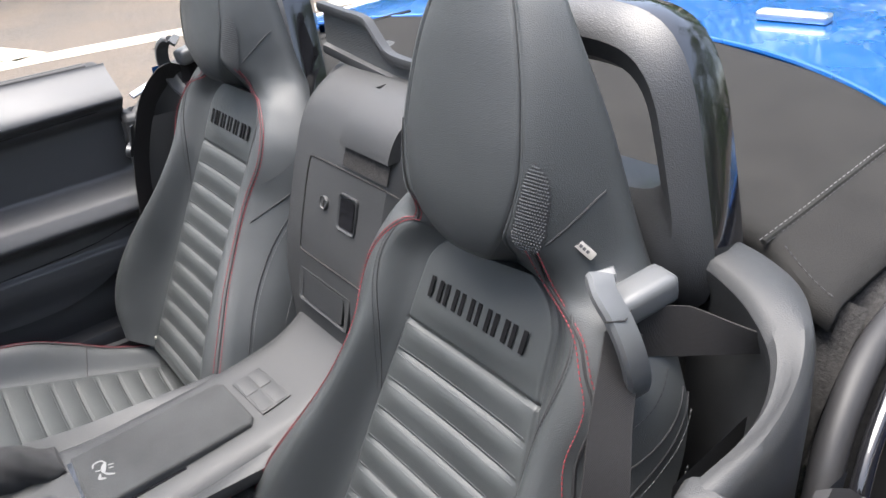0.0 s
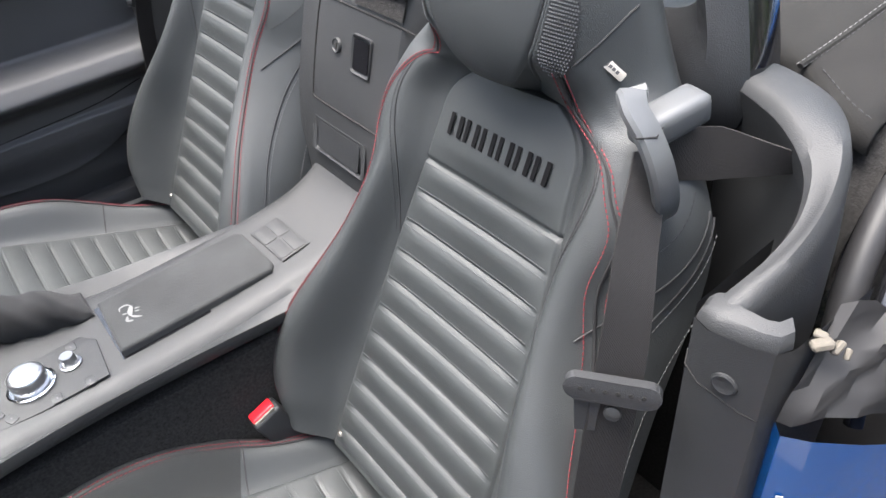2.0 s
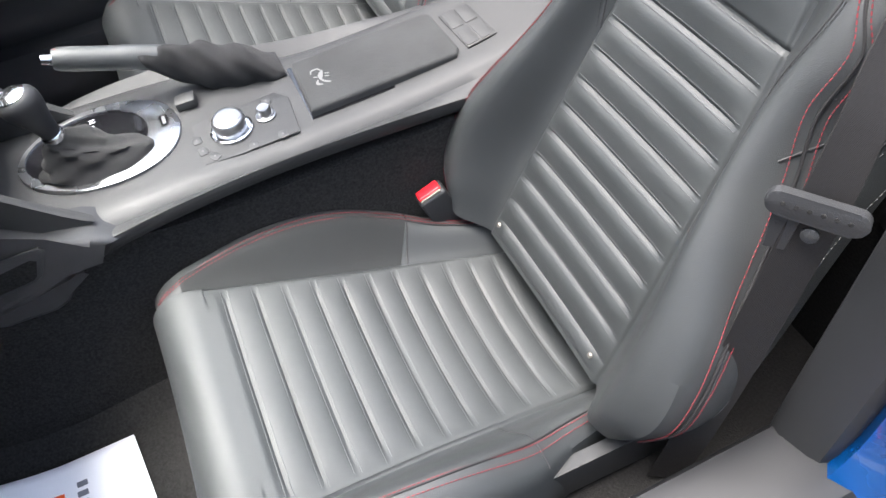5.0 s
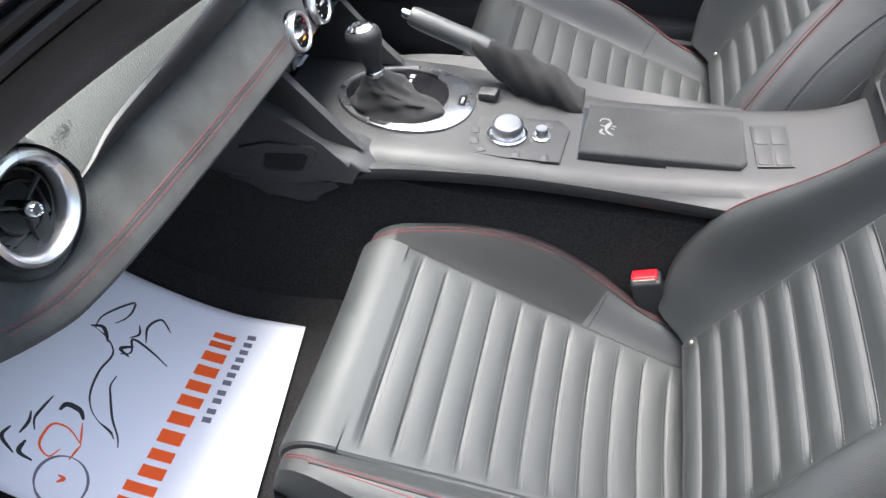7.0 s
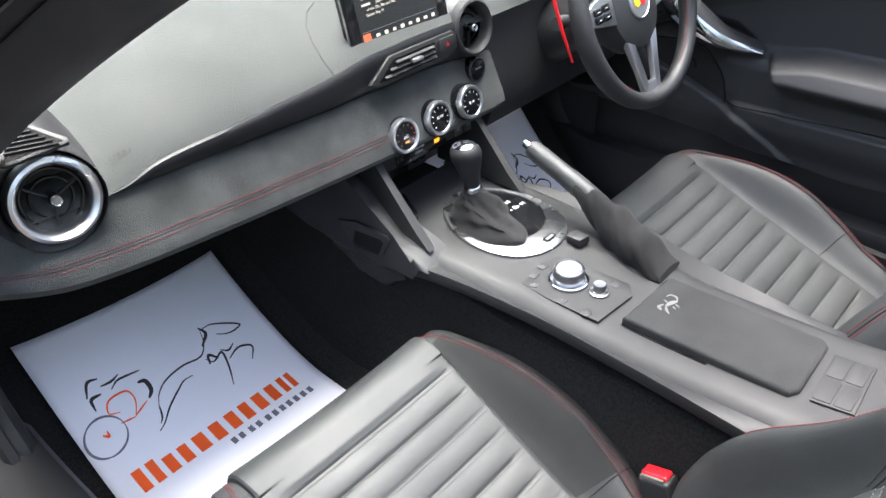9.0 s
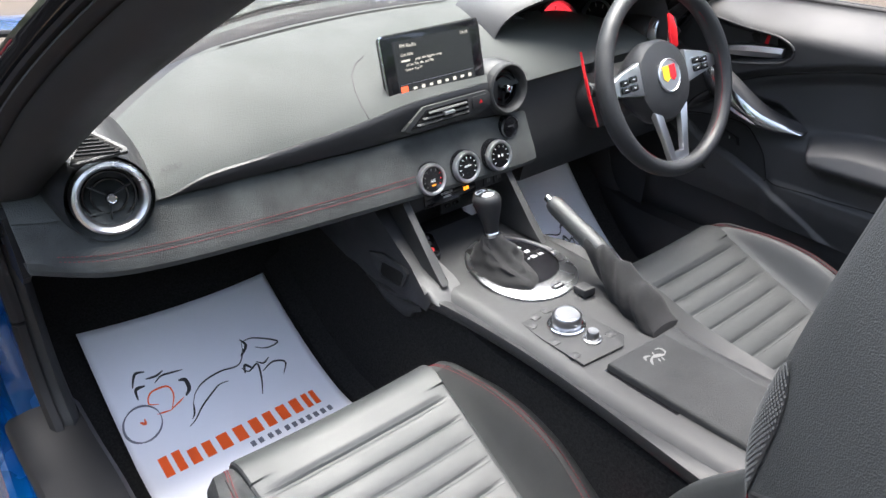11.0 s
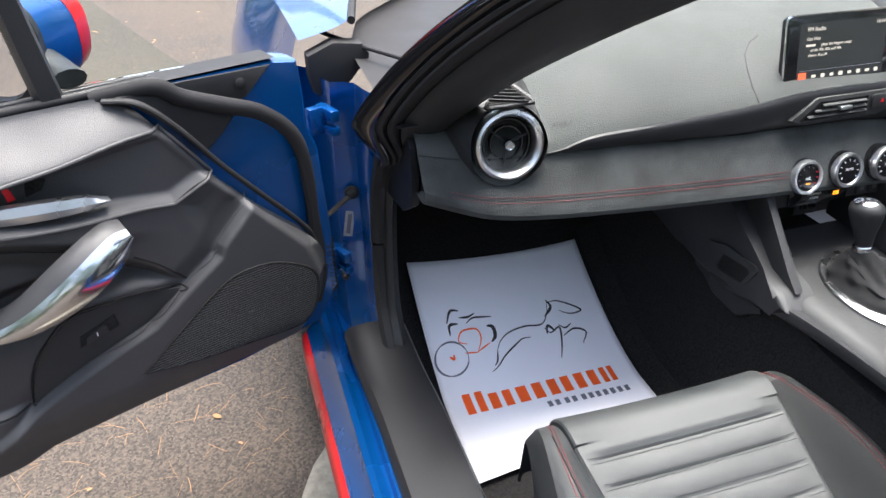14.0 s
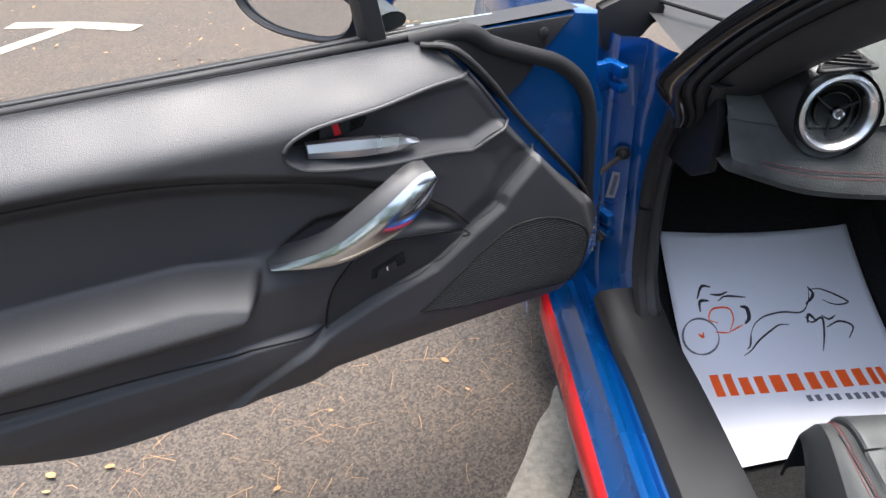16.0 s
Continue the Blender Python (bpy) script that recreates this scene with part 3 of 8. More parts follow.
def build_seat(cx, dy, dz, outer, label, group):
    """outer: -1 where the door is on the car's left, +1 on its right."""
    o, V, W = seat_frame_at(cx, dy, dz)
    seat = thing("bucket_seat", (cx, -0.05 + dy, 0.20), label, "car seat", group)

    def bw(side, t, v, lift=0.0):
        u, vv, w = back_front(side, t, v)
        return o + Vector((u, 0, 0)) + V * vv + W * (w + lift)

    # rows up the back
    vs = list(np.arange(-0.03, 0.44, 0.00214)) + list(np.arange(0.44, 0.62, 0.006)) + list(np.arange(0.62, 0.832, 0.009)) + [0.8375, 0.841, 0.8435, 0.845]
    ta = [-1 + math.sin(k / 18 * math.pi / 2) for k in range(19)]
    ts = [(k / 14) ** 1.35 for k in range(1, 15)]

    def strip(rows, cols):
        bm = bmesh.new()
        skin(bm, [[f(v) for f in cols] for v in rows])
        return bm

    mid = [lambda v, t=t: bw(1, t, v) for t in ta[::-1]] + [lambda v, t=t: bw(-1, t, v) for t in ta[1:]]
    ribs = [v for v in vs if v <= RIB_TOP + 0.003]
    upper = [ribs[-1]] + [v for v in vs if RIB_TOP + 0.003 < v <= 0.556]
    head = [upper[-1]] + [v for v in vs if v > 0.556]
    part("rib_panel", strip(ribs, mid), LEATHER_IN, seat, "horizontally ribbed black leather panel")
    part("upper_panel", strip(upper, mid), LEATHER_IN, seat, "smooth black leather panel with a pressed word mark")
    part("headrest_face", strip(head, mid), LEATHER, seat)

    # bolsters, side faces and the rear shell, closed round the back
    bm = bmesh.new()
    rows = []
    for v in vs:
        left = [bw(-1, t, v) for t in [0.0] + ts]
        right = [bw(1, t, v) for t in [0.0] + ts]
        hw, hb = curve(RIDGE_HALF, v), curve(BACK_HALF, v)
        we = back_front(1, 1.0, v)[2]
        wb = min(-0.085 + 0.045 * float(smooth01(0.40, 0.58, v)), we - 0.03) if v < 0.58 else we - 0.052 + 0.03 * float(smooth01(0.7, 0.845, v))
        wrap_l, wrap_r = [], []
        for k in range(1, 13):
            f = k / 12
            bulge = 0.014 * math.sin(math.pi * f)
            u = hw + (hb - hw) * f + bulge
            if f > 0.85:
                u -= (f - 0.85) * 0.25
            w = we + (wb - we) * f
            wrap_l.append(o + Vector((-u, 0, 0)) + V * v + W * w)
            wrap_r.append(o + Vector((u, 0, 0)) + V * v + W * w)
        rows.append(left + wrap_l + wrap_r[::-1] + right[::-1])
    skin(bm, rows)
    bm.faces.new([bm.verts.new(p) for p in rows[-1]])
    part("backrest", bm, LEATHER, seat, "black leather bolsters with red contrast stitching")

    def flank(side, f, v, lift=0.0):
        """A point on the side face: f from 0 at the ridge to 1 at the rear shell."""
        hw, hb = curve(RIDGE_HALF, v), curve(BACK_HALF, v)
        we = back_front(1, 1.0, v)[2]
        wb = min(-0.085 + 0.045 * float(smooth01(0.40, 0.58, v)), we - 0.03)
        u = hw + (hb - hw) * f + 0.014 * math.sin(math.pi * f) + lift
        return o + Vector((side * u, 0, 0)) + V * v + W * (we + (wb - we) * f + lift * 0.6)

    # sewing on the side faces
    for side in (-1, 1):
        for pairs, mt, rr in (([(0.06, 0.425), (0.35, 0.475), (0.62, 0.53)], THREAD_DARK, 0.0008), ([(0.06, 0.36), (0.42, 0.43), (0.80, 0.515)], THREAD_DARK, 0.0),
                              ([(0.30, 0.10), (0.28, 0.22), (0.38, 0.33), (0.62, 0.42), (0.90, 0.50)], THREAD_GREY, 0.0007), ([(0.26, 0.10), (0.24, 0.22), (0.34, 0.335), (0.58, 0.43), (0.86, 0.51)], THREAD_DARK, 0.0),
                              ([(0.66, 0.06), (0.64, 0.18), (0.72, 0.32), (0.92, 0.44)], THREAD_GREY, 0.0007)):
            q = line3([(f, v, 0) for f, v in pairs], 60)
            pts = [flank(side, c.x, c.y, 0.0006) for c in q]
            if rr:
                stitches("side_stitching", pts, mt, seat, r=rr * 0.7, long=0.004, gap=0.002)
            else:
                bm = bmesh.new()
                tube(bm, pts, 0.0011, 6)
                part("seam", bm, mt, seat)

    # seams and sewing
    def seam(side, pairs, lift=0.0008, n=90):
        pts = []
        for i in range(n):
            f = i / (n - 1)
            v = curve([(k / (len(pairs) - 1), p[1]) for k, p in enumerate(pairs)], f)
            t = curve([(k / (len(pairs) - 1), p[0]) for k, p in enumerate(pairs)], f)
            pts.append(bw(side, max(t, 0.001), v, lift))
        return pts

    for side in (-1, 1):
        ridge = [(0.96, -0.01), (0.95, 0.08), (0.95, 0.18), (0.96, 0.28), (0.97, 0.37), (0.97, 0.46), (0.80, 0.53), (0.42, 0.592)]
        def edge_line(d):
            """The sewn edge: low on the side face by the door, then over the shoulder."""
            if side != outer:
                return seam(side, [(t - d * 1.0, v) for t, v in ridge])
            low = [tuple(flank(side, 0.30 - d * 0.9 - 0.22 * float(smooth01(0.30, 0.47, v)), v, 0.0025)) for v in np.linspace(-0.005, 0.47, 9)]
            high = [tuple(bw(side, t - d, v, 0.0014)) for t, v in ((0.93, 0.50), (0.80, 0.53), (0.60, 0.56), (0.42, 0.592))]
            return line3(low + high, 110)

        stitches("red_stitching", edge_line(0.0), THREAD_RED, seat, label="red contrast stitching", r=0.0008)
        stitches("red_stitching", edge_line(0.14 if side == outer else 0.085), THREAD_RED, seat, label="red contrast stitching", r=0.0008)
        bm = bmesh.new()
        tube(bm, [p - W * 0.0012 for p in edge_line(0.07 if side == outer else 0.042)], 0.0017, 6)
        part("piping", bm, RUBBER, seat)
        diag = [(0.03, 0.325), (0.30, 0.40), (0.52, 0.47), (0.66, 0.545)]
        bm = bmesh.new()
        tube(bm, seam(side, diag, -0.0004), 0.0012, 6)
        part("seam", bm, THREAD_DARK, seat)
        stitches("stitching", seam(side, [(t + 0.05, v) for t, v in diag]), THREAD_DARK, seat)
        pts = [bw(side, -0.02, v, 0.0008) for v in np.linspace(0.60, 0.80, 60)]
        stitches("stitching", pts, THREAD_DARK, seat)
        bm = bmesh.new()
        tube(bm, [bw(side, 0.02, v, -0.0005) for v in np.linspace(0.575, 0.825, 60)], 0.0026, 8)
        part("piping", bm, LEATHER, seat)
    for k in range(10):
        v = RIB_TOP - RIB * k
        for d in (0.0048, -0.0048):
            if k == 0 and d > 0:
                continue
            pts = [bw(1, t, v + d, 0.0009) for t in (-0.04, -0.3, -0.6, -1)] + [bw(-1, t, v + d, 0.0009) for t in (-0.6, -0.3, -0.04)]
            stitches("rib_stitching", line3([tuple(p) for p in pts], 40), THREAD_RIB, seat, long=0.0036, gap=0.0016, r=0.0006)

    # pressed mark, drawn as plain blocks
    m = axes(o + V * 0.487 + W * 0.0092, W, (-1, 0, 0))
    for k in range(6):
        xk = (k - 2.5) * 0.0275
        for dx, wd in ((-0.0085, 0.0062), (0.0075, 0.0068)):
            bm = bmesh.new()
            block(bm, (wd, 0.026, 0.0012), m @ Matrix.Translation((xk + dx, 0, 0.0)), 0.0004, 1)
            part("pressed_mark", bm, EMBOSS, seat)

    # speaker covers in the headrest flanks
    for side in (-1, 1):
        bm = bmesh.new()
        rows = []
        for i in range(15):
            f = i / 14
            v = 0.585 + 0.085 * f
            half = 0.19 * math.sqrt(max(0.02, 1 - (2 * f - 1) ** 4))
            rows.append([bw(side, 0.30 + half * (2 * j / 10 - 1), v, 0.0012) for j in range(11)])
        skin(bm, rows)
        cover = part("speaker_cover", bm, PLASTIC_SOFT, seat, "perforated grey speaker cover")
        bm = bmesh.new()
        for i in range(27):
            f = (i + 0.5) / 27
            half = 0.175 * math.sqrt(max(0.02, 1 - (2 * f - 1) ** 4))
            for j in range(12):
                t = 0.30 + 0.175 * ((j + (0.5 if i % 2 else 0.0) + 0.25) / 12 * 2 - 1)
                if abs(t - 0.30) > half:
                    continue
                c = bw(side, t, 0.585 + 0.085 * f, 0.0018)
                ex = (bw(side, t + 0.01, 0.585 + 0.085 * f, 0.0018) - c).normalized()
                r0 = 0.0009
                bm.faces.new([bm.verts.new(c + ex * (r0 * math.cos(q)) + V * (r0 * math.sin(q))) for q in (0, 1.05, 2.09, 3.14, 4.19, 5.24)])
        tagged(part("dot_pattern", bm, THREAD_RIB, cover), kind="stuff")
        bm = bmesh.new()
        tube(bm, [bw(side, t, v, -0.0002) for t, v in ((0.40, 0.592), (0.52, 0.606), (0.66, 0.624), (0.80, 0.642), (0.92, 0.656), (1.0, 0.664))], 0.0013, 6)
        part("seam", bm, THREAD_DARK, seat)

    # small metal badge on the outer shoulder
    p = bw(outer, 0.80, 0.609, 0.0015)
    nrm = (W * 0.8 + Vector((outer * 0.55, 0, 0)) + V * 0.15).normalized()
    m = axes(p, nrm, (-outer * 0.9, 0, 0.35) if outer < 0 else (-0.9, 0, -0.2))
    bm = bmesh.new()
    prism(bm, rounded(0.027, 0.0085, 0.0015), 0.0015, m, 0.0005)
    badge = part("badge", bm, STEEL, seat, "small rectangular metal badge")
    bars("badge_mark", [0.003, 0.003, 0.003, 0.003], 0.003, 0.001, m @ Matrix.Translation((0, 0, 0.0015)), INK_BLACK, badge)

    # cushion
    CO = Vector((cx + 0.004, -0.12 + dy, 0.280 + dz))
    S = Vector((0, math.cos(TILT_UP), math.sin(TILT_UP)))
    N = Vector((0, -math.sin(TILT_UP), math.cos(TILT_UP)))

    def cw(side, t, q, lift=0.0):
        u, s, h = cushion_point(side, t, q)
        return CO + Vector((u, 0, 0)) + S * s + N * (h + lift)

    qs = list(np.linspace(0, 0.72, 236)) + list(np.linspace(0.73, 1, 24))
    bm = bmesh.new()
    skin(bm, [[cw(1, t, q) for t in ta[::-1]] + [cw(-1, t, q) for t in ta[1:]] for q in qs])
    part("cushion", bm, LEATHER_IN, seat, "ribbed black leather seat cushion")
    for side in (-1, 1):
        bm = bmesh.new()
        rows = []
        for q in qs:
            row = [cw(side, t, q) for t in [0.0] + ts]
            s, h, ang = cushion_row(q)
            base = row[-1]
            drop = 0.105 if ang == 0 else max(0.02, 0.105 - 0.05 * ang)
            low = base.z - (base.z - (CO + S * s + N * h).z) - drop
            for k in range(1, 9):
                f = k / 8
                row.append(base + Vector((side * 0.013 * math.sin(f * math.pi * 0.8), 0, (low - base.z) * f)))
            rows.append(row)
        skin(bm, rows)
        part("cushion_bolster", bm, LEATHER, seat)
        if side != outer and outer < 0:
            bm = bmesh.new()
            skin(bm, [[cw(side, 0.03 + (0.60 - 0.03) * i / 12, 0.275 + 0.470 * j / 50 - 0.03 * i / 12 * (1 - j / 50), 0.0009) for i in range(13)] for j in range(51)])
            part("bolster_insert", bm, INSERT, seat, "dark woven insert beside the ribs")
        ridge = [(0.80, 0.02), (0.78, 0.2), (0.72, 0.4), (0.70, 0.55), (0.66, 0.68), (0.52, 0.76), (0.40, 0.84)]
        for off in (0, -0.12):
            pts = []
            for i in range(100):
                f = i / 99
                t = curve([(k / 6, p[0]) for k, p in enumerate(ridge)], f) + off
                q = curve([(k / 6, p[1]) for k, p in enumerate(ridge)], f)
                pts.append(cw(side, t, q, 0.001))
            stitches("red_stitching", pts, THREAD_RED, seat, label="red contrast stitching", r=0.0008)
        pts = [cw(side, 0.61, q, 0.0004) for q in np.linspace(0.05, 0.742, 60)]
        bm = bmesh.new()
        tube(bm, pts, 0.0016, 6)
        part("piping", bm, RUBBER, seat)
        cross = [cw(side, t, 0.26 - 0.03 * t, -0.0002) for t in np.linspace(0.02, 1.0, 24)]
        bm = bmesh.new()
        tube(bm, cross, 0.0014, 6)
        part("seam", bm, THREAD_DARK, seat)
    for k in range(11):
        s = 0.385 - 0.0405 * k
        for d in (0.0046, -0.0046):
            q = (s + d + 0.06) / 0.485 * 0.72
            if q < 0.01:
                continue
            pts = [cw(1, t, q, 0.0009) for t in (-0.05, -0.3, -0.6, -1)] + [cw(-1, t, q, 0.0009) for t in (-0.6, -0.3, -0.05)]
            stitches("rib_stitching", line3([tuple(p) for p in pts], 40), THREAD_RIB, seat, long=0.0036, gap=0.0016, r=0.0006)
    # two small screws at the foot of the back
    for x in (-0.126, 0.126):
        bm = bmesh.new()
        lathe(bm, [(0.0001, 0), (0.0042, 0), (0.0042, 0.0015), (0.003, 0.003), (0.0001, 0.0032)], axes(o + Vector((x, 0, 0)) + W * 0.012 + V * 0.004, W), 14)
        part("screw", bm, STEEL, seat)
    # base, rails and outer side cover
    bm = bmesh.new()
    block(bm, (0.38, 0.30, 0.06), Matrix.Translation((cx, 0.11 + dy, 0.240 + dz * 0.5)), 0.02)
    part("seat_base", bm, PLASTIC_SOFT, seat)
    for x in (-0.17, 0.17):
        bm = bmesh.new()
        block(bm, (0.04, 0.46, 0.03), Matrix.Translation((cx + x, 0.06 + dy, 0.215)), 0.004)
        part("rail", bm, STEEL, seat)
    bm = bmesh.new()
    xo = cx + outer * 0.232
    outline = [(-0.22, -0.03), (0.16, 0.0), (0.22, 0.045), (0.14, 0.075), (-0.05, 0.06), (-0.20, 0.05)]
    prism(bm, outline, 0.018, Matrix.Translation((xo, 0.0 + dy, 0.25 + dz)) @ Euler((radians(90), 0, radians(90))).to_matrix().to_4x4(), 0.006)
    part("side_cover", bm, PLASTIC, seat, "black plastic side cover")
    return seat


build_seat(-0.365, 0.0, 0.0, -1, "black leather passenger seat with ribbed centre and red stitching", "front seats")
build_seat(0.365, -0.045, 0.035, 1, "black leather sports seat, set further back behind the steering wheel", "front seats")
# ---- dashboard ----
LOW = [(-0.69, 0.732), (-0.559, 0.700), (-0.385, 0.682), (-0.179, 0.668), (-0.104, 0.664), (0.14, 0.652), (0.20, 0.655)]
BAND_TOP = [(-0.69, 0.788), (-0.525, 0.778), (-0.479, 0.775), (-0.364, 0.769), (-0.266, 0.764), (-0.175, 0.759), (0.0, 0.757), (0.149, 0.744), (0.2, 0.742)]
TRIM_TOP = [(-0.52, 0.779), (-0.490, 0.782), (-0.455, 0.793), (-0.424, 0.797), (-0.361, 0.799), (-0.263, 0.803), (-0.197, 0.806), (-0.148, 0.811), (-0.08, 0.818), (0.10, 0.818)]
PAD_BACK = [(-0.68, 0.54), (-0.60, 0.58), (-0.45, 0.66), (-0.25, 0.74), (0.0, 0.78), (0.25, 0.74), (0.45, 0.66), (0.60, 0.58), (0.69, 0.54)]

dash = thing("dashboard", (0, 0.6, 0.66), "black dashboard with suede lower band and red stitching", "dashboard")


def face_shift(x):
    """The ends of the dash curve away towards the doors."""
    return 0.10 * max(0.0, abs(x) - 0.60) ** 1.5 * 12


def band():
    bm = bmesh.new()
    rows = []
    for i in range(61):
        x = -0.69 + 0.87 * i / 60
        zl, zt, d = curve(LOW, x), curve(BAND_TOP, x), face_shift(x)
        h = zt - zl
        rows.append([(x, 0.72, zl + 0.03), (x, 0.54 + d, zl - 0.004), (x, 0.462 + d, zl - 0.010), (x, 0.446 + d, zl - 0.006), (x, 0.440 + d, zl + 0.004),
                     (x, 0.442 + d, zl + 0.014), (x, 0.447 + d, zl + 0.3 * h), (x, 0.456 + d, zl + 0.5 * h), (x, 0.466 + d, zl + 0.75 * h), (x, 0.474 + d, zl + 0.95 * h), (x, 0.480 + d, zl + h)])
    skin(bm, rows)
    return bm


part("suede_band", band(), SUEDE, dash, "grey suede band")


def band_line(f, x0, x1, lift=0.0015, n=90):
    out = []
    for i in range(n):
        x = x0 + (x1 - x0) * i / (n - 1)
        zl, zt, d = curve(LOW, x), curve(BAND_TOP, x), face_shift(x)
        ys = curve([(0.0, 0.440), (0.12, 0.4415), (0.3, 0.447), (0.5, 0.456), (0.75, 0.466), (1, 0.48)], f)
        out.append((x, ys + d - lift, zl + (zt - zl) * f))
    return out


for f in (0.27, 0.36):
    stitches("red_stitching", band_line(f, -0.655, -0.10, 0.0004), THREAD_RED, dash, label="red contrast stitching", long=0.0036, gap=0.0018, r=0.0007)
bm = bmesh.new()
tube(bm, band_line(0.315, -0.655, -0.10, 0.0), 0.0006, 6)
part("seam", bm, THREAD_DARK, dash)


def trim_blade():
    bm = bmesh.new()
    rows = []
    for i in range(50):
        x = -0.52 + 0.625 * i / 49
        zb, zt = curve(BAND_TOP, x), curve(TRIM_TOP, x)
        zt = max(zt, zb + 0.002)
        h = zt - zb
        k = min(1.0, (x + 0.52) / 0.08)
        rows.append([(x, 0.490, zb - 0.002), (x, 0.480, zb + 0.001), (x, 0.477 - 0.004 * k, zb + 0.12 * h), (x, 0.474 - 0.005 * k, zb + 0.4 * h),
                     (x, 0.472 - 0.004 * k, zb + 0.75 * h), (x, 0.4715 - 0.002 * k, zb + 0.92 * h), (x, 0.4725, zb + 0.99 * h), (x, 0.482, zt - 0.001)])
    skin(bm, rows)
    return bm


part("trim_blade", trim_blade(), BLADE, dash, "smooth dark blade trim")


def pad_point(x, f):
    """The top pad, f from 0 at its front edge to 1 under the windscreen."""
    z0 = curve(TRIM_TOP, x) if -0.52 < x < 0.10 else (curve(BAND_TOP, x) if x <= -0.52 else 0.80)
    d = face_shift(x)
    yb = curve(PAD_BACK, x)
    y0 = 0.474 + d
    y = y0 + (yb - y0) * f ** 1.15
    zt = 0.905 - 0.09 * smooth01(0.30, 0.66, abs(x))
    z = z0 + (zt - z0) * (1 - (1 - f) ** 2.1)
    return (x, y, float(z))


bm = bmesh.new()
skin(bm, [[pad_point(-0.69 + 1.38 * i / 70, j / 24) for j in range(25)] for i in range(71)])
part("dash_pad", bm, PAD, dash, "grained black soft dash top")
bm = bmesh.new()
tube(bm, [Vector(pad_point(-0.165 + 0.012 * math.sin(k), 0)) for k in (0,)] + [Vector(pad_point(x, f)) for x, f in ((-0.165, 0.01), (-0.166, 0.10), (-0.160, 0.2), (-0.148, 0.30), (-0.125, 0.38), (-0.10, 0.42))], 0.0012, 6)
part("seam", bm, THREAD_DARK, dash)
bm = bmesh.new()
skin(bm, [[Vector(pad_point(-0.30 + 0.50 * i / 20, 0.93 + 0.025 * j)) + Vector((0, 0, 0.0015)) for j in range(2)] for i in range(21)])
part("demister_slot", bm, CARPET, dash, "narrow demister slot")
m = axes(Vector(pad_point(-0.475, 0.16)) + Vector((0, -0.0015, 0.0008)), (0, -0.8, 0.6), (1, 0, 0))
writing("airbag_mark", "AIRBAG", 0.0105, m, PLASTIC, dash, 1.2)


def round_vent(at, face, r, name="air_vent", ring_mat=None):
    m = axes(at, face, (1, 0, 0))
    v = part(name, (lambda b: (lathe(b, [(r * 1.16, -0.10), (r * 1.22, -0.045), (r * 1.16, -0.012), (r * 1.02, -0.004), (r * 0.92, -0.008), (r * 0.90, -0.04), (0.002, -0.045)], m, 48), b)[1])(bmesh.new()), PLASTIC_SOFT, dash, "round black air vent with bright ring")
    bm = bmesh.new()
    prof = [(r * 0.80, -0.012), (r * 0.83, 0.000), (r * 0.88, 0.006), (r * 0.97, 0.0095), (r * 1.05, 0.0075), (r * 1.10, 0.000), (r * 1.10, -0.012)]
    skin(bm, [[m @ Vector((q * math.cos(k * math.tau / 56), q * math.sin(k * math.tau / 56), h)) for k in range(56)] for q, h in prof], close_ring=True, close_rows=True)
    part("ring", bm, ring_mat or SATIN, v, "brushed silver ring" if ring_mat is None else "dark grey ring")
    for q in (0.72, 0.50):
        bm = bmesh.new()
        skin(bm, [[m @ Vector((r * (q + dq) * math.cos(k * math.tau / 40), r * (q + dq) * math.sin(k * math.tau / 40), h)) for k in range(40)] for dq, h in ((0.04, -0.012), (0.02, -0.009), (-0.02, -0.009), (-0.04, -0.014), (0, -0.02))], close_ring=True, close_rows=True)
        part("vane", bm, GLOSS, v)
    for a in (20, 140, 260):
        bm = bmesh.new()
        block(bm, (r * 0.55, 0.0022, 0.006), m @ pose(0, 0, -0.008, 0, 0, a) @ Matrix.Translation((r * 0.42, 0, 0)), 0.0007, 1)
        part("spoke", bm, PLASTIC, v)
    bm = bmesh.new()
    lathe(bm, [(0.0001, -0.02), (r * 0.15, -0.02), (r * 0.17, -0.004), (r * 0.16, 0.006), (r * 0.12, 0.009), (r * 0.10, 0.007), (0.0001, 0.007)], m, 28)
    part("hub", bm, CHROME, v, "chrome knob at the vent's middle")
    return v


round_vent((-0.572, 0.468, 0.803), (-0.05, -1, 0.12), 0.046)
round_vent((0.128, 0.470, 0.798), (0.0, -1, 0.14), 0.043, ring_mat=PLASTIC)
round_vent((0.60, 0.49, 0.815), (0.10, -1, 0.14), 0.043)


def vent_pod():
    bm = bmesh.new()
    rows = []
    for i in range(17):
        f = i / 16
        y = 0.455 + 0.16 * f
        r = 0.056 + 0.016 * math.sin(f * math.pi * 0.7)
        ring = []
        for k in range(28):
            a = k / 28 * math.tau
            up = max(0.0, math.sin(a))
            ring.append((-0.575 + r * math.cos(a) * (1 + 0.05 * f), y + 0.02 * up, 0.803 + r * math.sin(a) * (1 + up * 0.55 * smooth01(0, 0.6, f))))
        rows.append(ring)
    skin(bm, rows, close_ring=True)
    return bm


pod = part("vent_pod", vent_pod(), PLASTIC_SOFT, dash, "black pod round the side vent")
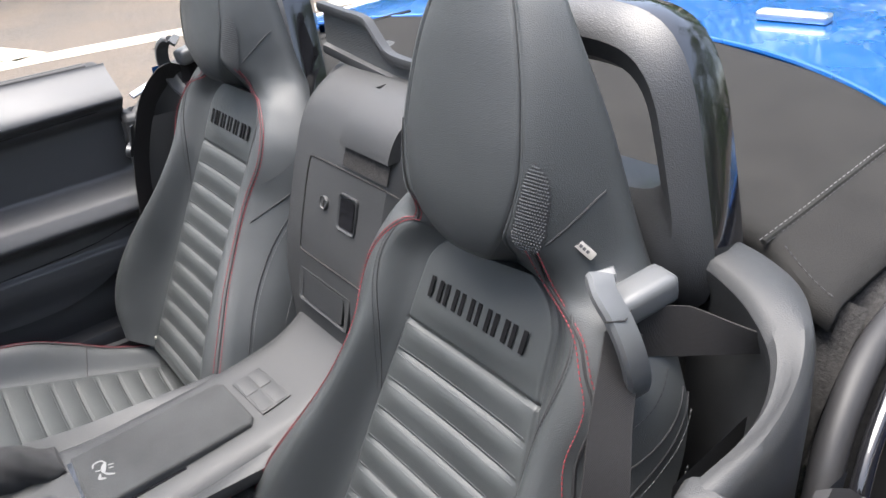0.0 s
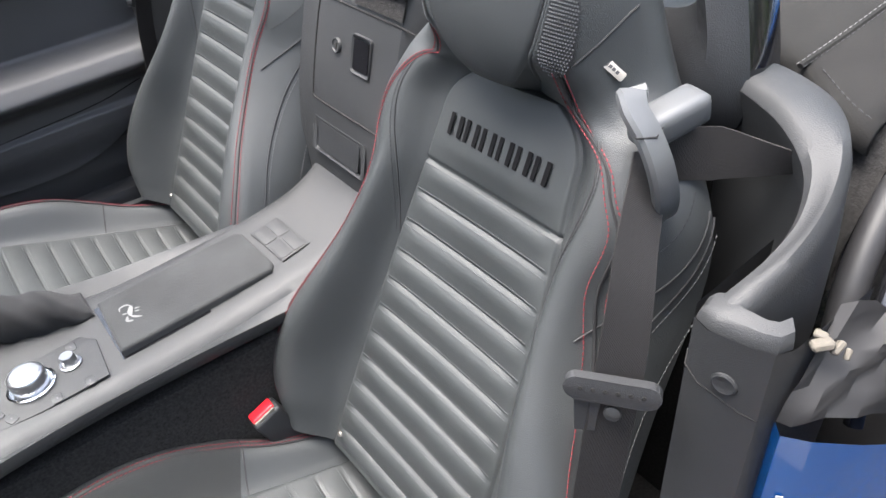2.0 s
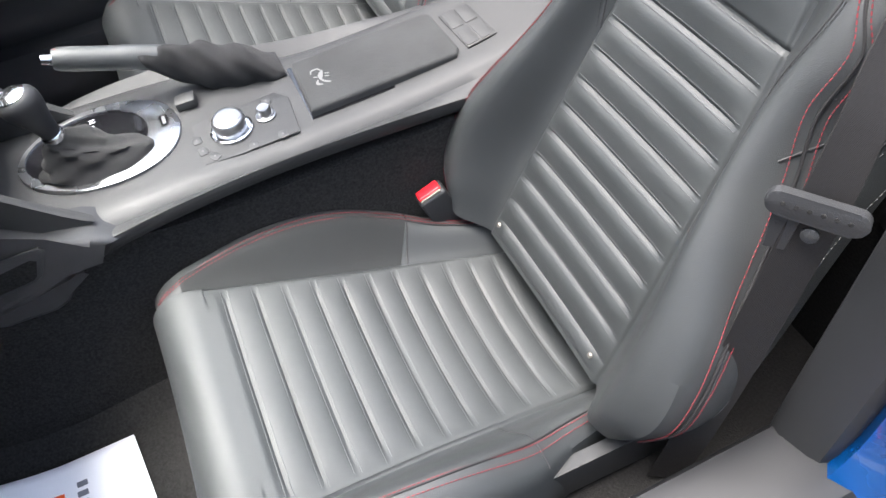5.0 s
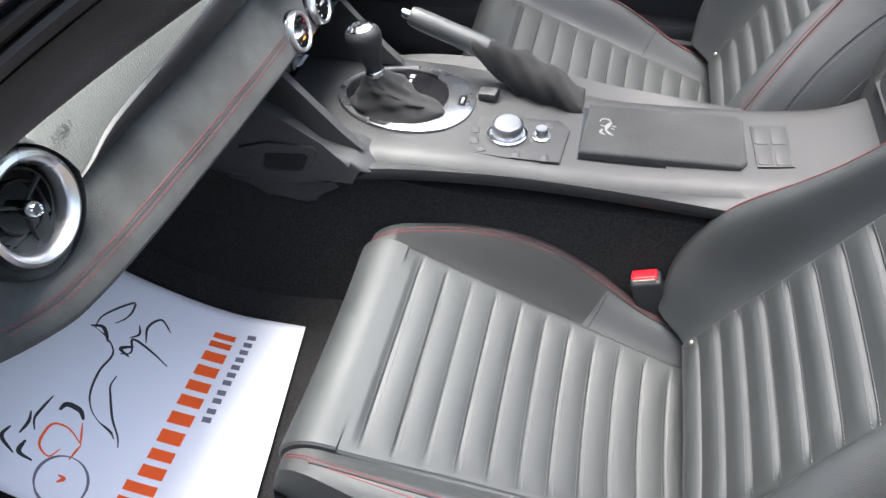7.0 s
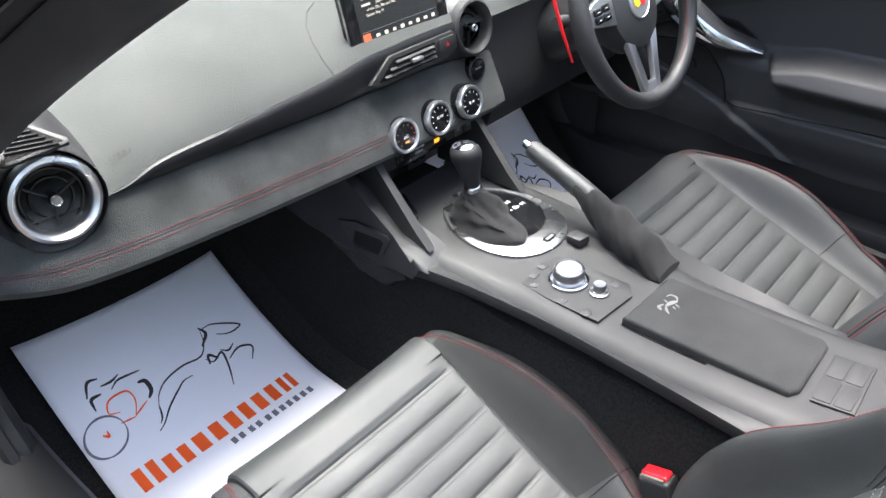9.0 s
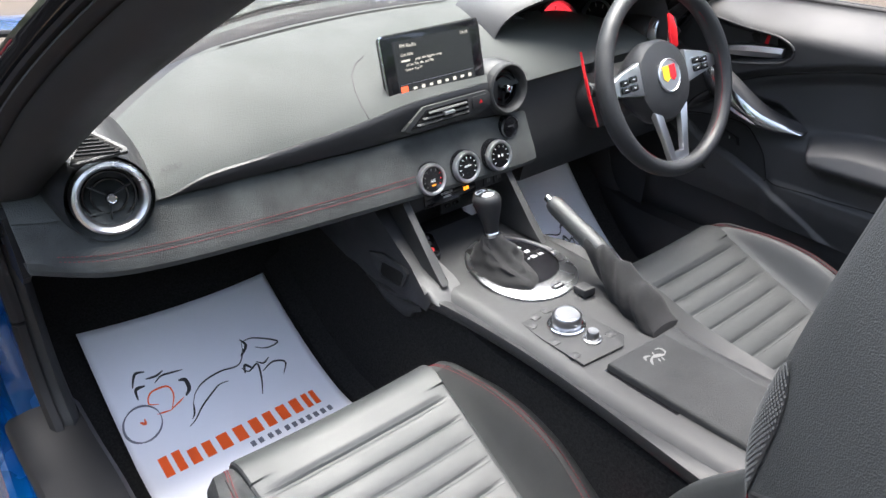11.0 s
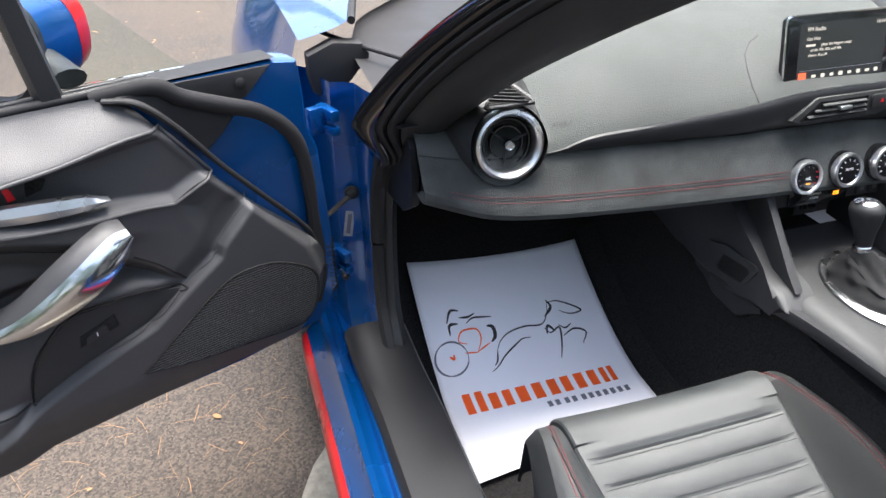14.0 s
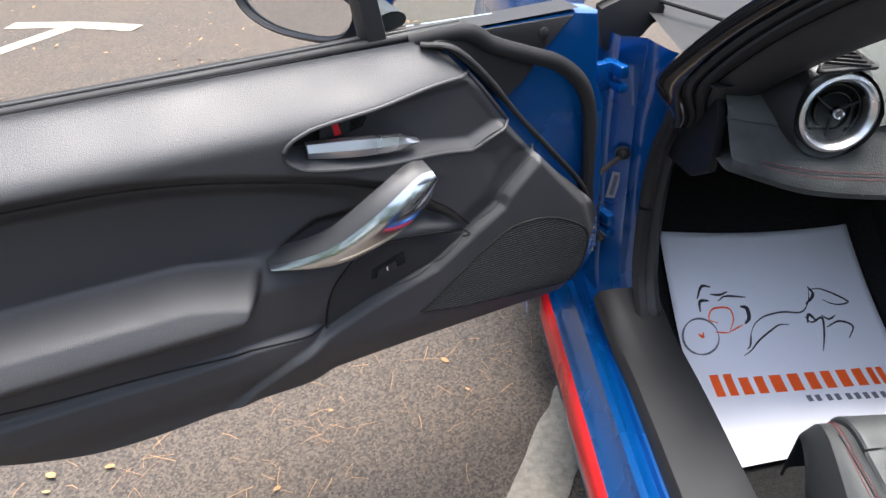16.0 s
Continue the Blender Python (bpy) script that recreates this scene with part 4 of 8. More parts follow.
# fins over a three-cornered black patch, the shaded opening on top of the pod
wellm = axes((-0.572, 0.484, 0.868), (-0.10, -0.62, 0.78), (1, 0, 0))
bm = bmesh.new()
prism(bm, [(-0.036, -0.016), (-0.030, -0.020), (0.034, -0.022), (0.036, -0.016), (0.002, 0.026), (-0.008, 0.028)], 0.006, wellm, 0.002)
well = part("louvre_frame", bm, PLASTIC_SOFT, pod)
# patch lies on the solid frame; its black stands for shade inside
bm = bmesh.new()
prism(bm, [(-0.032, -0.0155), (0.030, -0.0175), (0.000, 0.022), (-0.006, 0.023)], 0.0005, wellm @ Matrix.Translation((0, 0, 0.0062)))
part("louvre_shade", bm, CARPET, well)
for k in range(7):
    f = k / 6
    x0 = -0.028 + 0.022 * f
    y0 = -0.013 + 0.033 * f
    x1 = 0.026 - 0.026 * f
    bm = bmesh.new()
    block(bm, (max(0.006, (x1 - x0)), 0.0016, 0.004), wellm @ Matrix.Translation(((x0 + x1) / 2, y0, 0.0072)) @ pose(0, 0, 0, 25, 0, -14), 0.0005, 1)
    part("louvre", bm, PLASTIC, well)

# screen
sm = axes((-0.012, 0.498, 0.866), (-0.03, -0.98, 0.20), (1, 0, 0))
bm = bmesh.new()
prism(bm, rounded(0.200, 0.116, 0.008), 0.014, sm @ Matrix.Translation((0, 0, -0.012)), 0.003)
tablet = part("touch_screen", bm, GLOSS, dash, "tablet-like touch screen with glossy black bezel")
bm = bmesh.new()
skin(bm, [[sm @ Vector((x * q, y * q2, h)) for x, y in rounded(0.201, 0.117, 0.0085, 8)] for q, q2, h in ((1.0, 1.0, -0.004), (1.016, 1.028, -0.002), (1.016, 1.028, 0.0005), (1.0, 1.0, 0.001))], close_ring=True)
part("bezel_edge", bm, CHROME, tablet, "thin bright edge")
bm = bmesh.new()
prism(bm, rounded(0.158, 0.090, 0.002), 0.0006, sm @ Matrix.Translation((0, 0.002, 0.002)))
part("display", bm, SCREEN, tablet, "lit radio page on a dark display")
tm = sm @ Matrix.Translation((0, 0.002, 0.0028))
for txt, x, y, sz in (("FM Radio", -0.050, 0.036, 0.0085), ("Grt Hits", -0.054, 0.022, 0.0072), ("plays the biggest songs", -0.012, 0.0125, 0.0060), ("of the 70s, 80s and 90s.", -0.030, 0.005, 0.0060), ("Genre: Pop M", -0.0448, -0.0025, 0.0060), ("14:14", 0.066, 0.038, 0.0075)):
    writing("screen_text", txt, sz, tm @ Matrix.Translation((x, y, 0)), SCREEN_TEXT, tablet)
bars("screen_text", [0.017], 0.0032, 0.001, tm @ Matrix.Translation((-0.0585, 0.0125, 0)), SCREEN_TEXT, tablet)
bm = bmesh.new()
block(bm, (0.014, 0.013, 0.0004), tm @ Matrix.Translation((-0.069, -0.034, 0)))
part("screen_tile", bm, SCREEN_RED, tablet)
for k in range(8):
    bm = bmesh.new()
    prism(bm, rounded(0.007 if k % 3 else 0.008, 0.006 if k % 2 else 0.0045, 0.0015, 2), 0.0003, tm @ Matrix.Translation((-0.048 + 0.0165 * k, -0.034, 0)))
    part("screen_icon", bm, SCREEN_TEXT, tablet)
bm = bmesh.new()
block(bm, (0.150, 0.0006, 0.0003), tm @ Matrix.Translation((0, -0.025, 0)))
part("screen_rule", bm, INK_GREY, tablet)

# middle vent, hazard switch and the surround of the screen foot
bm = bmesh.new()
prism(bm, [(-0.105, -0.012), (-0.085, -0.021), (0.06, -0.021), (0.088, -0.010), (0.09, 0.012), (0.078, 0.019), (-0.06, 0.019)], 0.008, axes((-0.005, 0.470, 0.789), (0, -1, 0.12), (1, 0, 0)) , 0.004)
part("centre_bezel", bm, PLASTIC, dash)
cm = axes((-0.005, 0.4615, 0.790), (0, -1, 0.12), (1, 0, 0))
bm = bmesh.new()
prism(bm, [(-0.090, -0.013), (0.035, -0.013), (0.035, 0.013), (-0.055, 0.013)], 0.0012, cm, 0.0)
vent = part("centre_vent", bm, GLOSS, dash, "slim black centre air vent")
for k in range(3):
    bm = bmesh.new()
    block(bm, (0.112 - 0.014 * k, 0.0022, 0.007), cm @ Matrix.Translation((-0.022 + 0.006 * k, -0.008 + 0.008 * k, 0.002)) @ pose(0, 0, 0, 30), 0.0008, 1)
    part("vane", bm, PLASTIC, vent)
bm = bmesh.new()
block(bm, (0.022, 0.006, 0.009), cm @ Matrix.Translation((-0.012, 0.001, 0.006)), 0.002)
part("vent_tab", bm, SATIN, vent)
bm = bmesh.new()
prism(bm, rounded(0.036, 0.021, 0.004), 0.003, cm @ Matrix.Translation((0.062, 0.003, 0.0)), 0.001)
hz = part("hazard_switch", bm, PLASTIC, dash, "hazard light switch with red triangle")
bm = bmesh.new()
prism(bm, [(-0.004, -0.003), (0.004, -0.003), (0, 0.004)], 0.0004, cm @ Matrix.Translation((0.062, 0.003, 0.0032)))
part("triangle", bm, RED_PLASTIC, hz)

# climate dials
for k, x in enumerate((-0.069, 0.006, 0.079)):
    dm = axes((x, 0.452 - 0.004 * k, 0.684 + 0.003 * k), (0, -1, 0.22), (1, 0, 0))
    bm = bmesh.new()
    lathe(bm, [(0.0295, -0.03), (0.0300, 0.002), (0.0280, 0.006), (0.0265, 0.004), (0.0001, 0.004)], dm, 40)
    dial = part("climate_dial", bm, GLOSS, dash, "round climate dial with chrome rim")
    bm = bmesh.new()
    skin(bm, [[dm @ Vector((q * math.cos(a * math.tau / 40), q * math.sin(a * math.tau / 40), h)) for a in range(40)] for q, h in ((0.0284, 0.003), (0.0284, 0.011), (0.0268, 0.0155), (0.0232, 0.0152), (0.0216, 0.011))], close_ring=True)
    part("rim", bm, SATIN, dial, "bright rim")
    bm = bmesh.new()
    lathe(bm, [(0.0218, 0.010), (0.0215, 0.0135), (0.0001, 0.0138)], dm, 36)
    part("dial_face", bm, GLOSS, dial)
    for a in range(9):
        ang = radians(220 - a * 32)
        bm = bmesh.new()
        block(bm, (0.0036, 0.0011, 0.0003), dm @ Matrix.Translation((0.0175 * math.cos(ang), 0.0175 * math.sin(ang), 0.0140)) @ pose(0, 0, 0, 0, 0, math.degrees(ang)))
        part("dial_mark", bm, (RED_PLASTIC if a > 5 else INK_SILVER) if k == 0 else PRINT_WHITE, dial)
    if k == 0:
        writing("dial_text", "A/C", 0.0065, dm @ Matrix.Translation((0, -0.002, 0.0139)), PRINT_WHITE, dial)
        bm = bmesh.new()
        block(bm, (0.008, 0.0022, 0.0004), dm @ Matrix.Translation((0, -0.010, 0.0140)))
        part("lamp", bm, AMBER, dial)
    elif k == 1:
        writing("dial_text", "AUTO", 0.0055, dm @ Matrix.Translation((0, 0.002, 0.0139)), PRINT_WHITE, dial)
    else:
        bars("dial_mark", [0.004, 0.004], 0.004, 0.004, dm @ Matrix.Translation((0, 0, 0.0139)), PRINT_WHITE, dial)
# start button
bmn = axes((0.128, 0.464, 0.727), (0.05, -1, 0.10), (1, 0, 0))
bm = bmesh.new()
lathe(bm, [(0.021, -0.01), (0.0212, 0.003), (0.0185, 0.0055), (0.0170, 0.004), (0.0165, 0.006), (0.0001, 0.0065)], bmn, 32)
sb = part("start_button", bm, GLOSS, dash, "black start button in a bright ring")
bm = bmesh.new()
skin(bm, [[bmn @ Vector((q * math.cos(a * math.tau / 32), q * math.sin(a * math.tau / 32), h)) for a in range(32)] for q, h in ((0.0212, 0.002), (0.0205, 0.006), (0.0188, 0.0062), (0.0184, 0.004))], close_ring=True)
part("ring", bm, CHROME, sb)
bars("button_mark", [0.009, 0.006], 0.002, 0.001, bmn @ Matrix.Translation((0, 0.002, 0.0066)), INK_SILVER, sb)

# lower stack between the console struts
bm = bmesh.new()
skin(bm, [[(x, y, z) for y, z in ((0.56, 0.535), (0.535, 0.60), (0.500, 0.604), (0.478, 0.612), (0.468, 0.620), (0.466, 0.648), (0.475, 0.66))] for x in (-0.105, -0.05, 0.0, 0.06, 0.125)])
part("stack_panel", bm, PLASTIC, dash)
pm = axes((-0.012, 0.4655, 0.634), (0, -1, 0.1), (1, 0, 0))
bm = bmesh.new()
prism(bm, rounded(0.118, 0.026, 0.003), 0.002, pm, 0.0006)
ap = part("airbag_panel", bm, GLOSS, dash, "small black panel with airbag warning lamp")
writing("panel_text", "PASSENGER", 0.0052, pm @ Matrix.Translation((-0.008, 0.004, 0.0022)), PRINT_WHITE, ap)
writing("panel_text", "AIRBAG", 0.0052, pm @ Matrix.Translation((-0.008, -0.003, 0.0022)), PRINT_WHITE, ap)
bars("lamp", [0.004, 0.007], 0.007, 0.001, pm @ Matrix.Translation((0.036, 0.0, 0.0022)), AMBER, ap)
for x in (0.078, 0.104):
    bm = bmesh.new()
    prism(bm, rounded(0.022, 0.024, 0.003), 0.003, axes((x, 0.4655, 0.634), (0, -1, 0.1), (1, 0, 0)), 0.001)
    sw = part("seat_heat_switch", bm, PLASTIC, dash)
    bars("switch_mark", [0.003, 0.004], 0.007, 0.001, axes((x, 0.462, 0.634), (0, -1, 0.1), (1, 0, 0)), INK_SILVER, sw)
bm = bmesh.new()
block(bm, (0.05, 0.02, 0.035), Matrix.Translation((0.035, 0.535, 0.575)), 0.004)
part("socket_housing", bm, PLASTIC_SOFT, dash)
for x in (0.026, 0.045):
    bm = bmesh.new()
    block(bm, (0.012, 0.006, 0.006), Matrix.Translation((x, 0.523, 0.575)), 0.001)
    part("socket", bm, GLOSS, dash)

# driver's side: lower cover, instrument hood and dials
bm = bmesh.new()
rows = []
for i in range(29):
    x = 0.17 + 0.52 * i / 28
    d = face_shift(x)
    rows.append([(x, 0.72, 0.60), (x, 0.52 + d, 0.585 + 0.02 * i / 28), (x, 0.475 + d, 0.60), (x, 0.462 + d, 0.64), (x, 0.468 + d, 0.70), (x, 0.480 + d, 0.745), (x, 0.49 + d, 0.80), (x, 0.51 + d, 0.815)])
skin(bm, rows)
part("knee_panel", bm, PLASTIC_SOFT, dash)
bm = bmesh.new()
rows = []
for i in range(25):
    a = math.pi * i / 24
    x, z = 0.375 - 0.205 * math.cos(a), 0.79 + 0.155 * max(0.0, math.sin(a)) ** 0.5
    cutback = 0.10 * max(0.0, math.cos(a))
    rows.append([(x, 0.70, z + 0.005), (x, 0.55 + cutback * 0.9, z + 0.012), (x, 0.47 + cutback, z + 0.004), (x, 0.462 + cutback, z - 0.004), (x * 0.985 + 0.0056, 0.475 + cutback, z - 0.014), (x * 0.97 + 0.011, 0.56 + cutback * 0.6, z - 0.02)])
skin(bm, rows)
part("instrument_hood", bm, TRIM, dash, "curved black instrument hood")
bm = bmesh.new()
block(bm, (0.36, 0.02, 0.13), Matrix.Translation((0.375, 0.60, 0.84)) @ pose(0, 0, 0, -15), 0.01)
part("instrument_panel", bm, GLOSS, dash)
for x, r, mt in ((0.255, 0.045, GLOSS), (0.375, 0.058, GAUGE_RED), (0.495, 0.045, GLOSS)):
    gm = axes((x, 0.585, 0.838), (0, -1, 0.25), (1, 0, 0))
    bm = bmesh.new()
    lathe(bm, [(r, -0.005), (r, 0.001), (0.0001, 0.0012)], gm, 40)
    g = part("gauge", bm, mt, dash, "round instrument dial")
    bm = bmesh.new()
    skin(bm, [[gm @ Vector((q * math.cos(a * math.tau / 40), q * math.sin(a * math.tau / 40), h)) for a in range(40)] for q, h in ((r, 0), (r * 1.06, 0.008), (r * 1.1, 0.004), (r * 1.1, -0.004))], close_ring=True)
    part("ring", bm, SATIN, g)
    for a in range(9):
        ang = radians(230 - a * 35)
        bm = bmesh.new()
        block(bm, (0.009, 0.0022, 0.0004), gm @ Matrix.Translation((r * 0.82 * math.cos(ang), r * 0.82 * math.sin(ang), 0.0016)) @ pose(0, 0, 0, 0, 0, math.degrees(ang)))
        part("gauge_mark", bm, PRINT_WHITE, g)
    bm = bmesh.new()
    block(bm, (r * 0.75, 0.0025, 0.001), gm @ pose(0, 0, 0.002, 0, 0, 215) @ Matrix.Translation((r * 0.33, 0, 0)))
    part("needle", bm, RED_PLASTIC, g)

# ---- steering wheel ----
WC, WN = Vector((0.386, 0.312, 0.799)), Vector((0, -0.93, 0.37)).normalized()
wm = axes(WC, WN, (1, 0, 0))
wheel = thing("steering_wheel", WC, "black leather three-spoke steering wheel with silver spokes", "steering wheel")


def wheel_radius(a):
    return 0.168


bm = bmesh.new()
rows = []
for k in range(96):
    a = k / 96 * math.tau
    r = wheel_radius(a)
    c = Vector((r * math.cos(a), r * math.sin(a), 0))
    n = Vector((math.cos(a), math.sin(a), 0))
    grip = 0.0148 + 0.0020 * (abs(math.cos(a - radians(20))) ** 8)
    rows.append([wm @ (c + n * (grip * math.cos(b * math.tau / 16)) + Vector((0, 0, grip * 1.12 * math.sin(b * math.tau / 16)))) for b in range(16)])
skin(bm, rows, close_rows=True, close_ring=True)
part("rim", bm, PLASTIC_SOFT, wheel, "black leather rim")
for a0, a1 in ((-58, 42), (138, 238)):
    pts = []
    for k in range(100):
        a = radians(a0 + (a1 - a0) * k / 99)
        r = wheel_radius(a) - 0.0145
        pts.append(wm @ Vector((r * math.cos(a), r * math.sin(a), 0.007)))
    stitches("red_stitching", pts, THREAD_RED, wheel, label="red contrast stitching", r=0.0011)
bm = bmesh.new()
rows = []
for q, h in ((0.02, -0.07), (0.06, -0.055), (0.075, -0.03), (0.075, -0.005), (0.069, 0.006), (0.050, 0.013), (0.020, 0.016), (0.0005, 0.016)):
    rows.append([wm @ Vector((q * 1.02 * math.cos(a * math.tau / 44), q * (0.98 if math.sin(a * math.tau / 44) > 0 else 1.08) * math.sin(a * math.tau / 44), h - 0.012)) for a in range(44)])
skin(bm, rows, close_ring=True, caps=True)
part("airbag_cover", bm, PLASTIC_SOFT, wheel, "round grained airbag cover")
bm = bmesh.new()
lathe(bm, [(0.0001, 0), (0.031, 0.0), (0.0312, 0.003), (0.0290, 0.0045), (0.028, 0.003), (0.0001, 0.003)], wm @ Matrix.Translation((0, 0.004, 0.002)), 36)
em = part("emblem", bm, SATIN, wheel, "round silver emblem with a yellow and red shield")
for ox, mt in ((-0.0075, YELLOW), (0.0075, RED_PLASTIC)):
    bm = bmesh.new()
    prism(bm, [(-0.0072, 0.012), (0.0072, 0.012), (0.0072, -0.006), (0.0 if ox < 0 else 0.0, -0.014 if False else -0.011), (-0.0072, -0.006)], 0.001, wm @ Matrix.Translation((ox * 1.2, 0.007, 0.0052)) @ Matrix.Diagonal((1.2, 1.25, 1, 1)))
    part("shield", bm, mt, em)
for s in (-1, 1):
    bm = bmesh.new()
    prism(bm, [(s * 0.064, -0.020), (s * 0.152, -0.004), (s * 0.155, 0.016), (s * 0.115, 0.030), (s * 0.066, 0.042)], 0.012, wm @ Matrix.Translation((0, 0, -0.016)), 0.003)
    sp = part("spoke", bm, SATIN, wheel, "satin silver spoke with switches")
    for kx, ky in ((0.092, 0.016), (0.115, 0.014), (0.092, 0.001), (0.115, 0.001)):
        bm = bmesh.new()
        prism(bm, rounded(0.020, 0.012, 0.003, 3), 0.004, wm @ Matrix.Translation((s * kx, ky, -0.004)), 0.001)
        b = part("switch", bm, GLOSS, sp)
        bars("switch_mark", [0.006], 0.0015, 0.001, wm @ Matrix.Translation((s * kx, ky, 0.0001)), PRINT_WHITE, b)
    bm = bmesh.new()
    prism(bm, [(s * 0.026, -0.062), (s * 0.050, -0.054), (s * 0.034, -0.110), (s * 0.026, -0.156), (s * 0.009, -0.158), (s * 0.016, -0.120)], 0.011, wm @ Matrix.Translation((0, 0, -0.016)), 0.003)
    part("spoke", bm, SATIN, wheel, "satin silver lower spoke")
    bm = bmesh.new()
    prism(bm, [(-0.1595, -0.050), (-0.1615, -0.03), (-0.1660, 0.0), (-0.1665, 0.05), (-0.163, 0.086), (-0.1638, 0.050), (-0.1632, 0.0)] if s < 0 else [(0.080, 0.045), (0.100, 0.050), (0.106, 0.080), (0.099, 0.108), (0.090, 0.114), (0.084, 0.080)], 0.005, wm @ Matrix.Translation((0, 0, -0.045)), 0.001)
    part("shift_paddle", bm, RED_PLASTIC, wheel, "red gear paddle")
bm = bmesh.new()
prism(bm, [(-0.026, -0.138), (0.026, -0.138), (0.0255, -0.158), (-0.0255, -0.158)], 0.011, wm @ Matrix.Translation((0, 0, -0.016)), 0.003)
part("spoke_foot", bm, SATIN, wheel)
bm = bmesh.new()
rows = []
for f in np.linspace(0, 1, 10):
    c = WC - WN * (0.05 + 0.22 * f) + Vector((0, 0, -0.02 * f))
    rows.append([axes(c, WN, (1, 0, 0)) @ Vector(((0.055 + 0.02 * f) * math.cos(a * math.tau / 24), (0.048 + 0.02 * f) * math.sin(a * math.tau / 24), 0)) for a in range(24)])
skin(bm, rows, close_ring=True, caps=True)
column = solid("steering_column", bm, PLASTIC_SOFT, "grey-black steering column cover with stalks", "steering column")
for s in (-1, 1):
    bm = bmesh.new()
    c = WC - WN * 0.09
    tube(bm, line3([tuple(c + Vector((s * 0.04, 0, 0))), tuple(c + Vector((s * 0.085, -0.005, 0.012))), tuple(c + Vector((s * 0.135, -0.01, 0.020)))], 10), [0.007, 0.0072, 0.0074, 0.0078, 0.0082, 0.009, 0.0105, 0.0125, 0.0135, 0.012], 12)
    part("stalk", bm, PLASTIC, column, "grey control stalk")
# ---- centre console ----
console = thing("centre_console", (0, 0, 0.48), "dark grey plastic centre console over the transmission tunnel", "centre console")
C_LEFT = [(-0.42, -0.085), (-0.25, -0.086), (-0.1, -0.088), (0.1, -0.093), (0.25, -0.098), (0.38, -0.106), (0.48, -0.110)]
C_RIGHT = [(-0.42, 0.085), (-0.25, 0.088), (-0.1, 0.092), (0.02, 0.098), (0.15, 0.128), (0.3, 0.142), (0.48, 0.135)]
C_TOP = [(-0.42, 0.640), (-0.37, 0.580), (-0.32, 0.548), (-0.26, 0.533), (-0.19, 0.524), (0.0, 0.515), (0.2, 0.520), (0.38, 0.525), (0.52, 0.535)]
C_LOW = [(-0.42, 0.47), (-0.12, 0.498), (0.1, 0.512), (0.25, 0.509), (0.36, 0.500), (0.42, 0.485), (0.52, 0.47)]


bm = bmesh.new()
rows = []
for j in range(70):
    y = -0.42 + 0.94 * j / 69
    l, r, t, b = curve(C_LEFT, y), curve(C_RIGHT, y), curve(C_TOP, y), curve(C_LOW, y)
    rows.append([(l - 0.034, y, b - 0.012), (l - 0.040, y, b), (l - 0.038, y, b + 0.012), (l - 0.028, y, b + 0.6 * (t - b)), (l - 0.016, y, t - 0.012), (l - 0.008, y, t - 0.004), (l + 0.004, y, t - 0.0005), (l + 0.02, y, t),
                 (0, y, t), (r - 0.02, y, t), (r - 0.004, y, t - 0.0005), (r + 0.008, y, t - 0.004), (r + 0.016, y, t - 0.012), (r + 0.028, y, b + 0.6 * (t - b)), (r + 0.038, y, b + 0.012), (r + 0.036, y, b - 0.012)])
skin(bm, rows)
part("console_shell", bm, PLASTIC, console, "satin dark grey plastic shell")

# armrest lid
am = axes((0.002, -0.078, 0.5135), (0, 0.02, 1), (1, 0, 0))
bm = bmesh.new()
prism(bm, [(-0.061, 0.118), (0.061, 0.112), (0.062, -0.108), (0.052, -0.117), (-0.046, -0.119), (-0.060, -0.110)], 0.017, am, 0.006, 3)
lid = part("armrest_lid", bm, SUEDE_LID, console, "grey suede armrest lid with a silver printed mark")
bm = bmesh.new()
prism(bm, [(-0.066, 0.123), (0.067, 0.119), (0.067, -0.116), (0.055, -0.124), (-0.05, -0.125), (-0.066, -0.116)], 0.004, am)
part("lid_gap", bm, GLOSS, console)
mk = am @ Matrix.Translation((0.002, 0.080, 0.0172)) @ pose(0, 0, 0, 0, 0, 8)


def stroke(bm, m, pts, w, thick=0.0004, n=14):
    """A brush line in the local x, y plane of m, thicker in its middle."""
    p = line3([(x, y, 0) for x, y in pts], n)
    rows = []
    for i, a in enumerate(p):
        t = (p[min(i + 1, n - 1)] - p[max(i - 1, 0)]).normalized()
        s = Vector((-t.y, t.x, 0)) * (w * (0.35 + 0.65 * math.sin(math.pi * (i + 0.5) / n)))
        rows.append([m @ (a - s), m @ (a - s + Vector((0, 0, thick))), m @ (a + s + Vector((0, 0, thick))), m @ (a + s)])
    skin(bm, rows, caps=True)


bm = bmesh.new()
for pts, w in (([(-0.018, 0.006), (-0.012, 0.012), (-0.004, 0.008)], 0.0022), ([(-0.020, -0.006), (-0.014, 0.0), (-0.006, 0.004)], 0.002), ([(-0.006, 0.004), (0.004, 0.0), (0.012, -0.006)], 0.0036),
               ([(0.012, -0.006), (0.020, -0.002), (0.021, 0.007), (0.014, 0.011)], 0.0016), ([(-0.002, -0.004), (-0.006, -0.010)], 0.0012), ([(0.004, -0.006), (0.0, -0.013)], 0.0012), ([(0.002, 0.005), (0.006, 0.011)], 0.0012)):
    stroke(bm, mk, pts, w)
part("printed_mark", bm, INK_SILVER, lid, "small silver printed mark")

